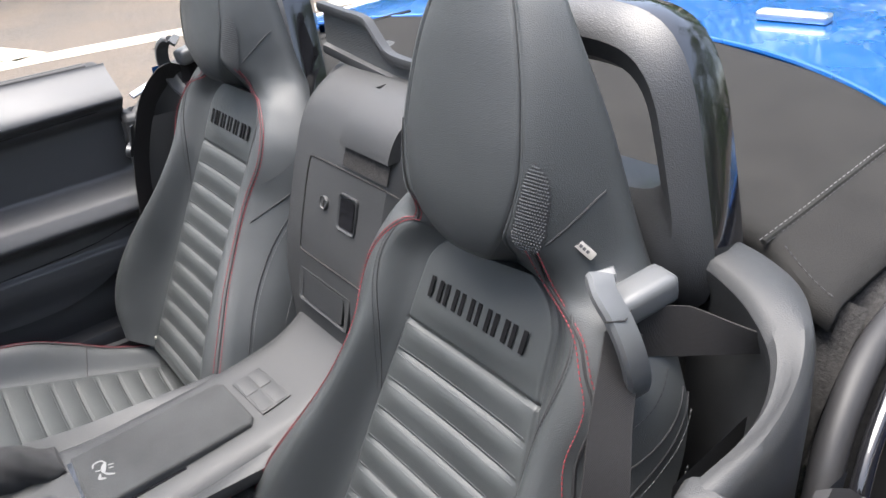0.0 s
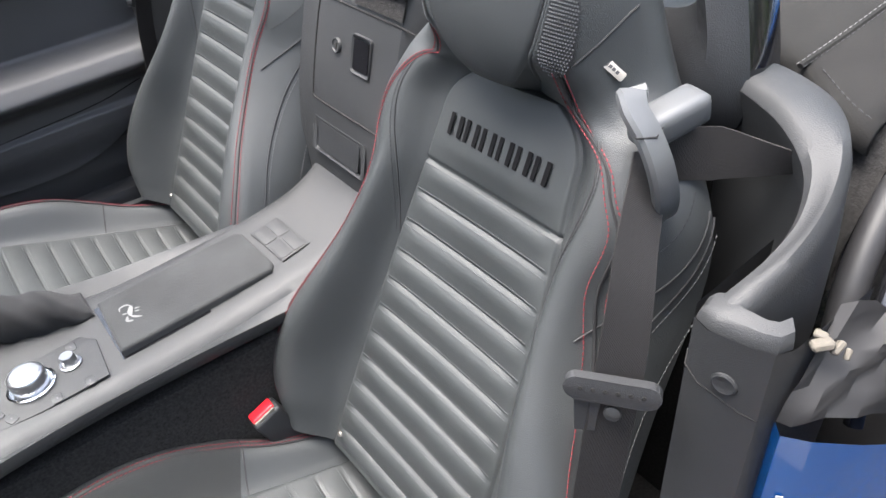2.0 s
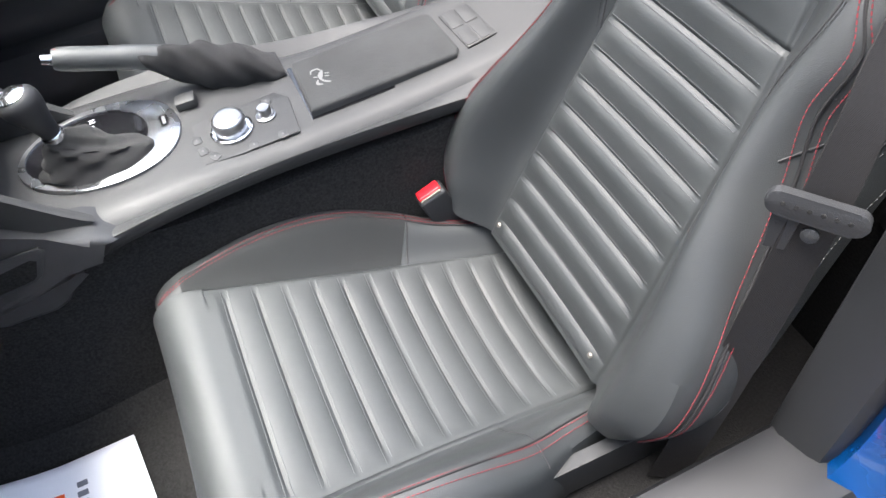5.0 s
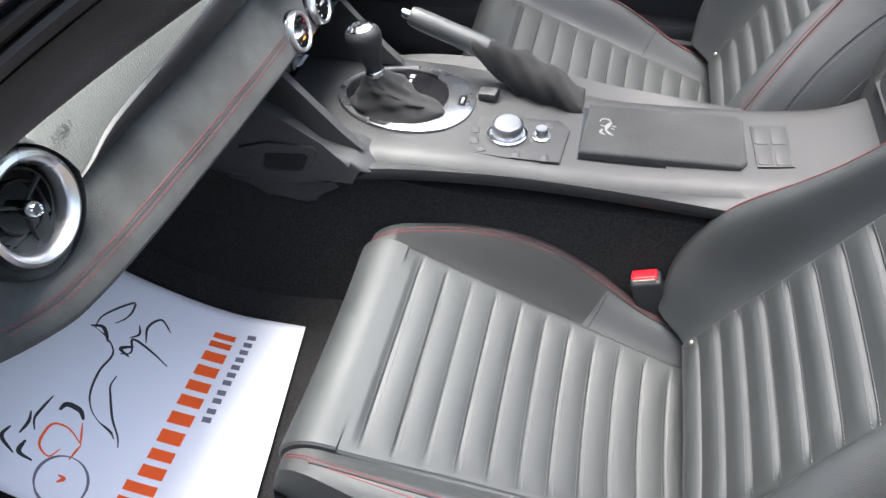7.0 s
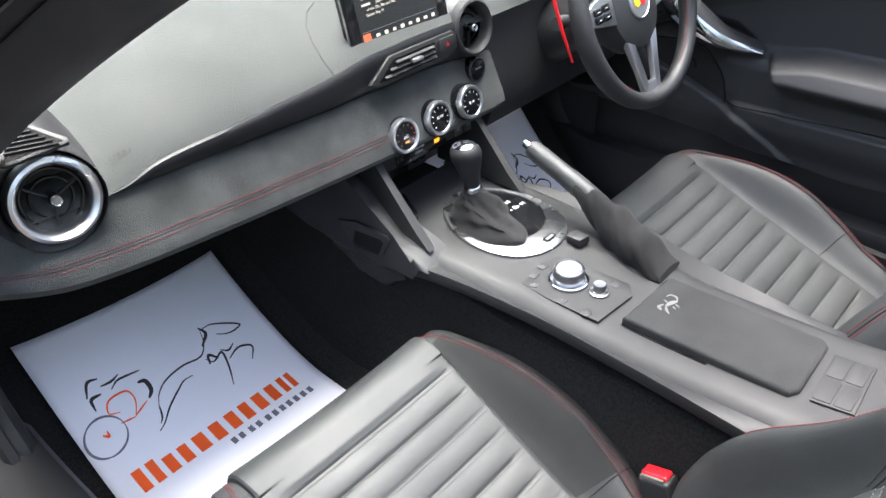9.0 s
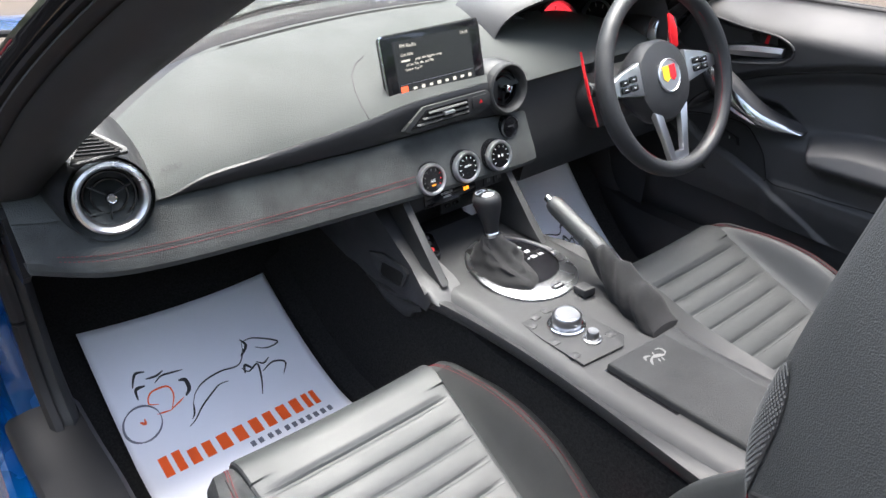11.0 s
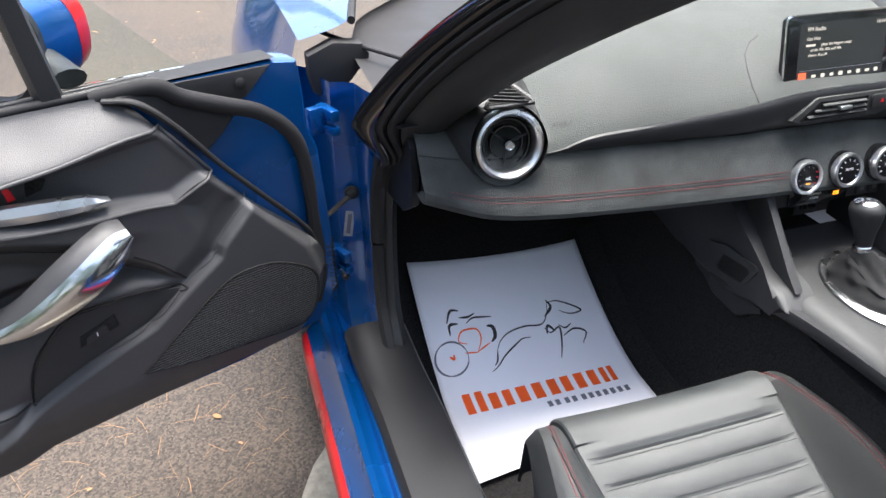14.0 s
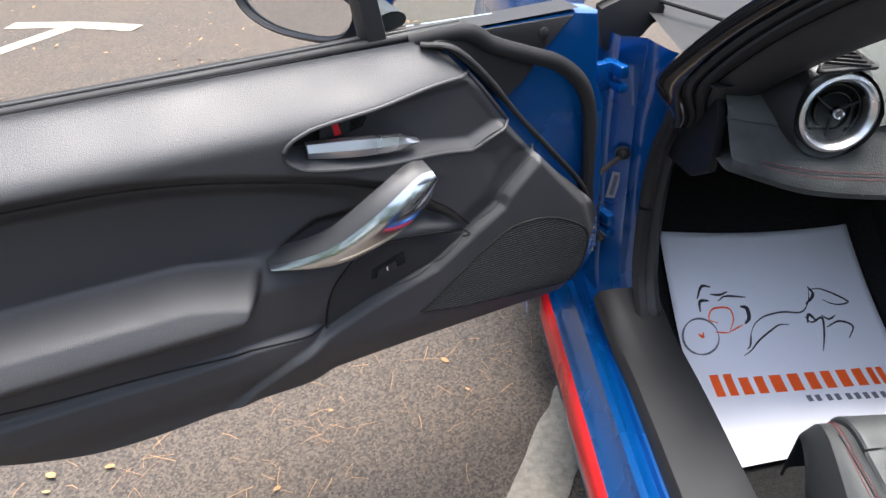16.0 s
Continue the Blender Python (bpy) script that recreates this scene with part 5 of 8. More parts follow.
# window switches behind the lid
wm2 = axes((0.0, -0.232, 0.5305), (0, 0.13, 1), (1, 0, 0))
bm = bmesh.new()
prism(bm, [(-0.050, 0.022), (0.048, 0.027), (0.048, -0.022), (-0.048, -0.027)], 0.0012, wm2, 0.0005)
wsw = part("switch_panel", bm, PLASTIC, console, "switch panel with four grey rockers")
for x in (-0.024, 0.024):
    for y in (-0.011, 0.012):
        bm = bmesh.new()
        prism(bm, rounded(0.043, 0.020, 0.003, 3), 0.0014, wm2 @ Matrix.Translation((x, y + 0.05 * x, 0.0009)), 0.0006)
        part("rocker", bm, PLASTIC, wsw)

# knob cluster
km = axes((-0.030, 0.150, 0.5178), (0, 0, 1), (1, 0, 0))
bm = bmesh.new()
prism(bm, [(-0.050, 0.055), (0.038, 0.060), (0.045, 0.02), (0.050, -0.075), (0.028, -0.092), (-0.052, -0.085), (-0.054, 0.0)], 0.0022, km, 0.0009)
cluster = part("knob_panel", bm, PLASTIC, console, "control panel with a large and a small rotary knob")
bm = bmesh.new()
lathe(bm, [(0.030, 0.003), (0.0305, 0.006), (0.0285, 0.0075), (0.0268, 0.006)], km, 44)
part("ring", bm, CHROME, cluster)
bm = bmesh.new()
lathe(bm, [(0.0225, 0.003), (0.0225, 0.009), (0.0235, 0.012), (0.0235, 0.023), (0.0215, 0.026), (0.0195, 0.0268), (0.0185, 0.0255), (0.0001, 0.0258)], km, 48)
part("large_knob", bm, KNOB, cluster, "silver rotary knob with dark top")
bm = bmesh.new()
lathe(bm, [(0.0183, 0.0256), (0.0183, 0.0264), (0.0001, 0.0266)], km, 40)
part("knob_top", bm, KNOB, cluster)
sm2 = km @ Matrix.Translation((0.004, -0.051, 0))
bm = bmesh.new()
lathe(bm, [(0.0145, 0.003), (0.0145, 0.005), (0.0125, 0.006), (0.0100, 0.005), (0.0098, 0.017), (0.0085, 0.019), (0.0001, 0.0188)], sm2, 32)
part("small_knob", bm, KNOB, cluster, "small silver volume knob")
for x, y, a in ((-0.040, 0.034, 25), (-0.022, 0.047, 10), (0.004, 0.050, 0), (-0.046, -0.02, 0), (-0.046, -0.062, 0), (0.036, -0.06, 0)):
    bm = bmesh.new()
    prism(bm, rounded(0.016, 0.013, 0.003, 3), 0.0016, km @ Matrix.Translation((x, y, 0.0018)) @ pose(0, 0, 0, 0, 0, a), 0.0008)
    k = part("key", bm, PLASTIC_SOFT, cluster)
    bars("key_mark", [0.0035], 0.0018, 0.001, km @ Matrix.Translation((x, y, 0.0035)), INK_SILVER, k)
bm = bmesh.new()
block(bm, (0.024, 0.030, 0.014), Matrix.Translation((0.060, 0.195, 0.528)) @ pose(0, 0, 0, -6, 0, -8), 0.003)
part("traction_switch", bm, PLASTIC_SOFT, console, "small black push switch")

# gear selector
gm = axes((0.030, 0.325, 0.5235), (0, -0.03, 1), (1, 0, 0))


def egg(rx, ry0, ry1, n=48):
    return [(rx * math.cos(a) * (1 - 0.06 * math.sin(a)), (ry1 if math.sin(a) > 0 else ry0) * math.sin(a)) for a in [k / n * math.tau for k in range(n)]]


def ring_plate(outer, inner, h, m):
    bm = bmesh.new()
    n = len(outer)
    rows = []
    for k in range(n):
        (ox, oy), (ix, iy) = outer[k], inner[k]
        mid = ((ox * 0.9 + ix * 0.1), (oy * 0.9 + iy * 0.1))
        rows.append([m @ Vector((ox, oy, 0)), m @ Vector((ox, oy, h * 0.7)), m @ Vector((*mid, h)), m @ Vector((ix, iy, h)), m @ Vector((ix, iy, -0.012))])
    skin(bm, rows, close_rows=True)
    return bm


outer_egg = [(x * 0.088 / 0.088, y) for x, y in egg(0.088, 0.112, 0.112)]
# squarer at the rear corner, as the plate is
outer_egg = [(x * (1.0 + 0.10 * max(0, -y / 0.112) ** 2), y) for x, y in outer_egg]
surround = part("gear_surround", ring_plate(outer_egg, [(x + 0.006, y + 0.010) for x, y in egg(0.070, 0.078, 0.092)], 0.006, gm), BRUSHED, console, "brushed silver gear lever surround")
bm = bmesh.new()
prism(bm, [(x + 0.006, y + 0.010) for x, y in egg(0.071, 0.079, 0.093)], 0.002, gm @ Matrix.Translation((0, 0, 0.0015)))
gate = part("gear_plate", bm, GLOSS, console, "glossy black shift plate with white letters")
for k, (ch, dx, dy) in enumerate((("P", 0.040, 0.064), ("R", 0.043, 0.046), ("N", 0.046, 0.026), ("D", 0.043, 0.006), ("M", 0.060, 0.004))):
    writing("gear_letter", ch, 0.0125, gm @ Matrix.Translation((dx, dy, 0.0037)), PRINT_WHITE, gate)
    bars("gear_dot", [0.003], 0.003, 0.001, gm @ Matrix.Translation((dx - 0.012, dy, 0.0037)), PRINT_WHITE, gate)
bm = bmesh.new()
prism(bm, rounded(0.026, 0.012, 0.003, 3), 0.001, gm @ Matrix.Translation((0.006, -0.092, 0.0058)))
part("plate_mark", bm, GLOSS, surround)
bm = bmesh.new()
prism(bm, rounded(0.018, 0.005, 0.001, 2), 0.0006, gm @ Matrix.Translation((0.006, -0.092, 0.0068)))
part("plate_mark", bm, SATIN, surround)

gear = thing("gear_lever", (0.0, 0.33, 0.525), "black leather gear lever with chrome top in a suede boot", "gear lever")
GT = Vector((-0.004, 0.372, 0.663))
GB = Vector((-0.006, 0.338, 0.520))
bm = bmesh.new()
rows = []
rng = random.Random(3)
for f in np.linspace(0, 1, 22):
    c = GB.lerp(Vector((-0.001, 0.362, 0.590)), f ** 0.8)
    rx = 0.034 * (1 - f) ** 1.25 + 0.0135
    ry = 0.070 * (1 - f) ** 1.25 + 0.0135
    row = []
    for k in range(40):
        a = k / 40 * math.tau
        fold = 1 + 0.09 * math.sin(3 * a + 5 * f) * math.sin(math.pi * min(1, f * 1.2)) + 0.09 * math.sin(7 * a + 11 * f) * math.sin(math.pi * f) + 0.05 * math.sin(26 * f + 2 * math.sin(a))
        row.append(c + Vector((rx * fold * math.cos(a) + 0.006 * (1 - f), ry * fold * math.sin(a) - 0.008 * (1 - f), 0.008 * math.sin(2 * a + 4 * f) * math.sin(math.pi * f))))
    rows.append(row)
skin(bm, rows, close_ring=True)
part("boot", bm, SUEDE_DARK, gear, "creased black suede boot")
gd = (GT - Vector((-0.001, 0.362, 0.590))).normalized()
km3 = axes(Vector((-0.001, 0.362, 0.590)), gd, (1, 0, 0))
bm = bmesh.new()
lathe(bm, [(0.0145, -0.006), (0.0150, -0.002), (0.0150, 0.002), (0.0135, 0.004)], km3, 28)
part("collar", bm, CHROME, gear)
bm = bmesh.new()
rows = []
for h, rx, ry, dy in ((0.002, 0.0125, 0.0125, 0), (0.012, 0.0135, 0.014, 0), (0.026, 0.0155, 0.0175, 0.001), (0.040, 0.0195, 0.0225, 0.002), (0.052, 0.0225, 0.0265, 0.003), (0.062, 0.0235, 0.0275, 0.003), (0.070, 0.0215, 0.0255, 0.003), (0.076, 0.0150, 0.0185, 0.003), (0.0785, 0.006, 0.008, 0.003)):
    rows.append([km3 @ Vector((rx * math.cos(k / 28 * math.tau), dy + ry * math.sin(k / 28 * math.tau), h)) for k in range(28)])
skin(bm, rows, close_ring=True, caps=True)
part("knob", bm, BLADE, gear, "black leather knob")
bm = bmesh.new()
rows = []
for h, rx, ry, dy in ((0.0705, 0.0185, 0.0215, 0.004), (0.0755, 0.0170, 0.0200, 0.004), (0.0790, 0.0120, 0.0150, 0.004), (0.0800, 0.004, 0.005, 0.004)):
    rows.append([km3 @ Vector((rx * math.cos(k / 28 * math.tau), dy + ry * math.sin(k / 28 * math.tau), h)) for k in range(28)])
skin(bm, rows, close_ring=True, caps=True)
part("knob_cap", bm, CHROME, gear, "chrome cap")

# handbrake
brake = thing("handbrake", (0.095, 0.12, 0.52), "black leather handbrake lever with suede gaiter and chrome button", "handbrake")
T, Bq, E2 = Vector((0.118, 0.335, 0.622)), Vector((0.108, 0.215, 0.583)), Vector((0.082, 0.045, 0.520))
bm = bmesh.new()
tube(bm, line3([tuple(T), tuple(T.lerp(Bq, 0.4)), tuple(Bq), tuple(Bq.lerp(E2, 0.25))], 24), [0.0125, 0.0150, 0.0155, 0.0158] + [0.016] * 8 + [0.0168] * 12, 18, 1.1)
part("grip", bm, LEATHER, brake, "black leather grip")
pts = [T.lerp(Bq, f) + Vector((0, 0.002, 0.0168)) for f in np.linspace(0.08, 1, 40)]
stitches("red_stitching", pts, THREAD_RED, brake, label="red contrast stitching")
d = (T - Bq).normalized()
bm = bmesh.new()
lathe(bm, [(0.0075, -0.004), (0.0075, 0.010), (0.0068, 0.014), (0.0001, 0.0145)], axes(T, d), 20)
part("button", bm, CHROME, brake, "chrome release button")
bm = bmesh.new()
rows = []
for f in np.linspace(0, 1, 30):
    c = Bq.lerp(E2, f) + Vector((0, 0.012 * (1 - f), -0.012 * math.sin(math.pi * f)))
    rx = 0.0175 + 0.016 * smooth01(0, 0.9, f)
    rz = (0.0185 + 0.030 * math.sin(math.pi * min(1, f * 0.9)) * 0.9) * (1 - 0.75 * float(smooth01(0.80, 1.0, f)))
    row = []
    for k in range(30):
        a = k / 30 * math.tau
        fold = 1 + 0.11 * math.sin(24 * f + 1.8 * math.sin(a)) * (1 - 0.4 * f) + 0.06 * math.sin(3 * a + 9 * f) + 0.03 * math.sin(5 * a - 31 * f)
        row.append(c + Vector((rx * fold * math.cos(a), 0.25 * rz * fold * math.sin(a), rz * fold * math.sin(a))))
    rows.append(row)
skin(bm, rows, close_ring=True, caps=True)
part("gaiter", bm, SUEDE_DARK, brake, "folded black suede gaiter")

# struts from the console up to the dash
for s, x in ((-1, -0.122), (1, 0.112)):
    bm = bmesh.new()
    m = Matrix(((0, 0, 1, x), (1, 0, 0, 0), (0, 1, 0, 0), (0, 0, 0, 1)))
    prism(bm, [(0.350, 0.532), (0.362, 0.542), (0.380, 0.560), (0.462, 0.655), (0.490, 0.668), (0.55, 0.66), (0.55, 0.535), (0.413, 0.530)], 0.016, m, 0.005, 2)
    part("strut", bm, PLASTIC, console, "smooth dark strut")
# kick panel beside the tunnel, with a foot and a pocket rim over a dark patch
side_m = Matrix(((0, 0, -1, -0.085), (1, 0, 0, 0), (0, 1, 0, 0), (0, 0, 0, 1)))
bm = bmesh.new()
prism(bm, [(0.330, 0.510), (0.36, 0.532), (0.41, 0.545), (0.50, 0.62), (0.56, 0.668), (0.74, 0.66), (0.76, 0.50), (0.63, 0.482), (0.56, 0.468), (0.46, 0.470), (0.41, 0.474), (0.37, 0.500)], 0.064, side_m, 0.014, 4)
part("kick_panel", bm, PLASTIC_SOFT, console, "black moulded panel below the dash")
bm = bmesh.new()
prism(bm, [(0.366, 0.500), (0.398, 0.478), (0.418, 0.452), (0.434, 0.430), (0.452, 0.424), (0.515, 0.428), (0.535, 0.440), (0.566, 0.470), (0.60, 0.49), (0.45, 0.50)], 0.056, side_m, 0.012, 3)
part("kick_foot", bm, PLASTIC, console)
P_OUT = [(0.536, 0.534), (0.488, 0.550), (0.414, 0.551), (0.409, 0.543), (0.428, 0.508), (0.438, 0.502), (0.499, 0.494), (0.512, 0.503)]
P_IN = [(0.495, 0.528), (0.486, 0.530), (0.432, 0.536), (0.426, 0.531), (0.438, 0.507), (0.444, 0.503), (0.496, 0.499), (0.502, 0.504)]
bm = bmesh.new()
rows = [[side_m @ Vector((x, y, h)) for x, y in ring] for ring, h in ((P_OUT, 0.060), (P_OUT, 0.0665), ([(x * 0.96 + 0.04 * 0.47, y * 0.96 + 0.04 * 0.522) for x, y in P_OUT], 0.0675), (P_IN, 0.0655), (P_IN, 0.050))]
skin(bm, rows, close_ring=True)
pocket = part("pocket", bm, PLASTIC_SOFT, console, "small pocket, its shaded inside a flat dark patch")
# flat black patch replaces the shaded depth of the pocket
bm = bmesh.new()
prism(bm, P_IN, 0.0006, side_m @ Matrix.Translation((0, 0, 0.0648)))
part("pocket_shade", bm, CARPET, pocket)

# key fob in the cubby
bm = bmesh.new()
prism(bm, rounded(0.036, 0.068, 0.009), 0.013, Matrix.Translation((-0.072, 0.462, 0.538)) @ pose(0, 0, 0, 12, 0, -20), 0.004)
fob = solid("key_fob", bm, GLOSS, "black key fob with red button lying in the cubby", "key fob")
for y, mt in ((-0.016, RED_PLASTIC), (0.002, PLASTIC), (0.018, PLASTIC)):
    bm = bmesh.new()
    prism(bm, rounded(0.018, 0.011, 0.003, 3), 0.002, Matrix.Translation((-0.072, 0.462, 0.538)) @ pose(0, 0, 0, 12, 0, -20) @ Matrix.Translation((0.0, y, 0.0128)), 0.0006)
    part("button", bm, mt, fob, "red button" if mt is RED_PLASTIC else "")

# pedals far in the driver's footwell
bm = bmesh.new()
prism(bm, rounded(0.055, 0.085, 0.008), 0.008, axes((0.235, 0.80, 0.42), (0, -0.8, 0.6), (1, 0, 0)), 0.002)
pedal = solid("pedal", bm, SATIN, "drilled metal brake pedal hanging in the driver's footwell", "pedal")
for i in range(3):
    for j in range(4):
        bm = bmesh.new()
        lathe(bm, [(0.004, 0), (0.004, 0.0006), (0.0001, 0.0008)], axes((0.235, 0.80, 0.42), (0, -0.8, 0.6), (1, 0, 0)) @ Matrix.Translation(((i - 1) * 0.016, (j - 1.5) * 0.017, 0.008)), 12)
        part("stud", bm, RUBBER, pedal)
bm = bmesh.new()
tube(bm, line3([(0.235, 0.808, 0.44), (0.235, 0.83, 0.52), (0.235, 0.80, 0.64), (0.235, 0.78, 0.70)], 10), 0.008, 8)
part("arm", bm, STEEL, pedal)
# ---- footwells: mats and the paper sheets ----
def floor_mat(cx, label):
    bm = bmesh.new()
    rows = []
    for j in range(30):
        y = 0.32 + 0.58 * j / 29
        half = 0.215 - 0.02 * j / 29
        rows.append([(cx + half * k / 8, y, floor_height(cx + half * k / 8, y) + (0.006 if abs(k) < 8 else 0.001)) for k in range(-8, 9)])
    skin(bm, rows)
    solid("floor_mat", bm, CARPET, label, "floor mat", "footwell mats")


floor_mat(-0.43, "black carpet floor mat under a paper sheet")
floor_mat(0.40, "black carpet floor mat in the driver's footwell")


def paper_sheet(cx, label, y0, y1, x0, x1, skew):
    """A printed paper sheet on the mat; local a across (0 to 1), b along (0 rear to 1 front)."""
    def at(a, b, lift=0.0):
        x = x0 + (x1 - x0) * a - 0.0 * b
        y = y0 + (y1 - y0) * b + skew * (a - 0.5)
        z = 0.222 + 0.0 * a + 0.85 * max(0.0, y - 0.55) ** 1.6 + 0.06 * (1 - a) ** 2 * max(0.0, y - 0.6) / 0.3
        z = max(z, floor_height(x, y) + 0.010)
        return Vector((x, y, z + lift))

    sheet = thing("paper_mat", (cx, y0, 0.22), label, "paper mat", "paper mats")
    bm = bmesh.new()
    skin(bm, [[at(i / 30, 0.087 + (0.888 - 0.05 * i / 30) * j / 40) for i in range(31)] for j in range(41)])
    p = part("sheet", bm, PAPER, sheet, "white printed paper")
    so = p.modifiers.new("thickness", "SOLIDIFY")
    so.thickness = 0.0006

    def brush(strokes, mat, name):
        bm = bmesh.new()
        for pts, w in strokes:
            n = 26
            c = line3([(a, b, 0) for a, b in pts], n)
            rows = []
            for i, q in enumerate(c):
                u, v = c[max(i - 1, 0)], c[min(i + 1, n - 1)]
                t = Vector(((v.x - u.x) * 0.39, (v.y - u.y) * 0.48, 0)).normalized()
                ww = w * (0.35 + 0.65 * math.sin(math.pi * (i + 0.5) / n))
                da, db = -t.y * ww / 0.39, t.x * ww / 0.48
                rows.append([at(q.x - da, q.y - db, 0.0011), at(q.x + da, q.y + db, 0.0011)])
            skin(bm, rows)
        part(name, bm, mat, sheet)

    # a running animal and cart, reduced to plain brush lines
    brush([([(0.35, 0.599), (0.379, 0.628), (0.438, 0.651), (0.538, 0.656), (0.631, 0.644), (0.681, 0.677), (0.703, 0.72)], 0.0016),
           ([(0.703, 0.72), (0.767, 0.713), (0.877, 0.65), (0.83, 0.645), (0.788, 0.656), (0.754, 0.675)], 0.0017), ([(0.702, 0.731), (0.717, 0.70), (0.665, 0.669)], 0.0030),
           ([(0.638, 0.626), (0.66, 0.60), (0.719, 0.61), (0.70, 0.55), (0.661, 0.487)], 0.0020), ([(0.69, 0.60), (0.66, 0.63), (0.64, 0.60)], 0.0028),
           ([(0.725, 0.572), (0.797, 0.585), (0.851, 0.557), (0.81, 0.516)], 0.0020), ([(0.72, 0.62), (0.75, 0.60), (0.79, 0.61)], 0.0018),
           ([(0.547, 0.608), (0.50, 0.612), (0.462, 0.601), (0.38, 0.57), (0.321, 0.537), (0.285, 0.526)], 0.0017), ([(0.35, 0.60), (0.33, 0.56), (0.31, 0.545)], 0.0018),
           ([(0.335, 0.70), (0.365, 0.690), (0.363, 0.655), (0.335, 0.636)], 0.0040), ([(0.129, 0.745), (0.165, 0.785), (0.21, 0.78)], 0.0024), ([(0.13, 0.70), (0.14, 0.735), (0.186, 0.735)], 0.0028), ([(0.231, 0.729), (0.27, 0.742), (0.315, 0.738), (0.375, 0.729)], 0.0018), ([(0.20, 0.755), (0.25, 0.75), (0.29, 0.757)], 0.0020)], INK_BLACK, "brush_drawing")
    ring = [(0.104 + 0.088 * math.cos(k / 24 * math.tau), 0.618 + 0.062 * math.sin(k / 24 * math.tau)) for k in range(25)]
    brush([(ring[0:10], 0.0018), (ring[8:18], 0.0022), (ring[16:25], 0.0018)], INK_GREY, "brush_wheel")
    brush([([(0.205, 0.655), (0.165, 0.672), (0.188, 0.702), (0.24, 0.706), (0.281, 0.695), (0.285, 0.66), (0.247, 0.614)], 0.0016), ([(0.247, 0.614), (0.18, 0.625)], 0.0014), ([(0.247, 0.616), (0.324, 0.635)], 0.0014), ([(0.095, 0.628), (0.115, 0.616), (0.12, 0.632)], 0.0024)], INK_ORANGE, "brush_cart")

    # trade name as plain bars
    for k, (w0, tall) in enumerate(((0.12, 1.25), (0.135, 1.0), (0.16, 1.0), (0.14, 1.0), (0.14, 1.0), (0.085, 1.0))):
        a0 = 0.085 + sum((0.12, 0.135, 0.16, 0.14, 0.14, 0.085)[:k]) * 1.04
        for f, g in ((0.06, 0.34), (0.58, 0.32)):
            bm = bmesh.new()
            low = 0.398 - 0.098 * (a0 + f * w0)
            skin(bm, [[at(a0 + w0 * (f + g * i / 3), low + 0.074 * tall * j / 5 - 0.098 * w0 * g * i / 3, 0.0011) for i in range(4)] for j in range(6)])
            part("name_bar", bm, INK_ORANGE, sheet)
    for k in range(11):
        bm = bmesh.new()
        a0 = 0.478 + 0.0385 * k + (0.010 if k > 1 else 0) + (0.01 if k > 3 else 0)
        skin(bm, [[at(a0 + 0.023 * i / 2, 0.296 - 0.128 * (a0 - 0.478) + 0.030 * j / 2, 0.0011) for i in range(3)] for j in range(3)])
        part("name_bar", bm, INK_GREY, sheet)
    return sheet


paper_sheet(-0.43, "white printed paper mat with orange bars, lying in the passenger footwell", 0.385, 0.885, -0.628, -0.232, 0.05)
paper_sheet(0.40, "white printed paper mat lying in the driver's footwell", 0.36, 0.79, 0.235, 0.60, -0.03)

# belt buckle between seat and tunnel
bk = thing("belt_buckle", (-0.148, -0.088, 0.30), "black seat belt buckle with red release button beside the seat", "belt buckle")
bmx = axes((-0.150, -0.098, 0.335), (0.05, 0.35, 1), (1, 0, 0))
bm = bmesh.new()
block(bm, (0.030, 0.046, 0.088), bmx @ Matrix.Translation((0, 0, 0.0)), 0.006, 3)
part("housing", bm, PLASTIC_SOFT, bk)
bm = bmesh.new()
block(bm, (0.020, 0.038, 0.012), bmx @ Matrix.Translation((0.002, 0.001, 0.043)), 0.004, 3)
part("release_button", bm, RED_PLASTIC, bk, "bright red release button")
bm = bmesh.new()
block(bm, (0.004, 0.034, 0.010), bmx @ Matrix.Translation((-0.011, 0.001, 0.043)), 0.001)
part("slot_plate", bm, STEEL, bk)
bm = bmesh.new()
block(bm, (0.012, 0.028, 0.10), Matrix.Translation((-0.150, -0.12, 0.26)) @ pose(0, 0, 0, 12), 0.003)
part("stalk", bm, RUBBER, bk)
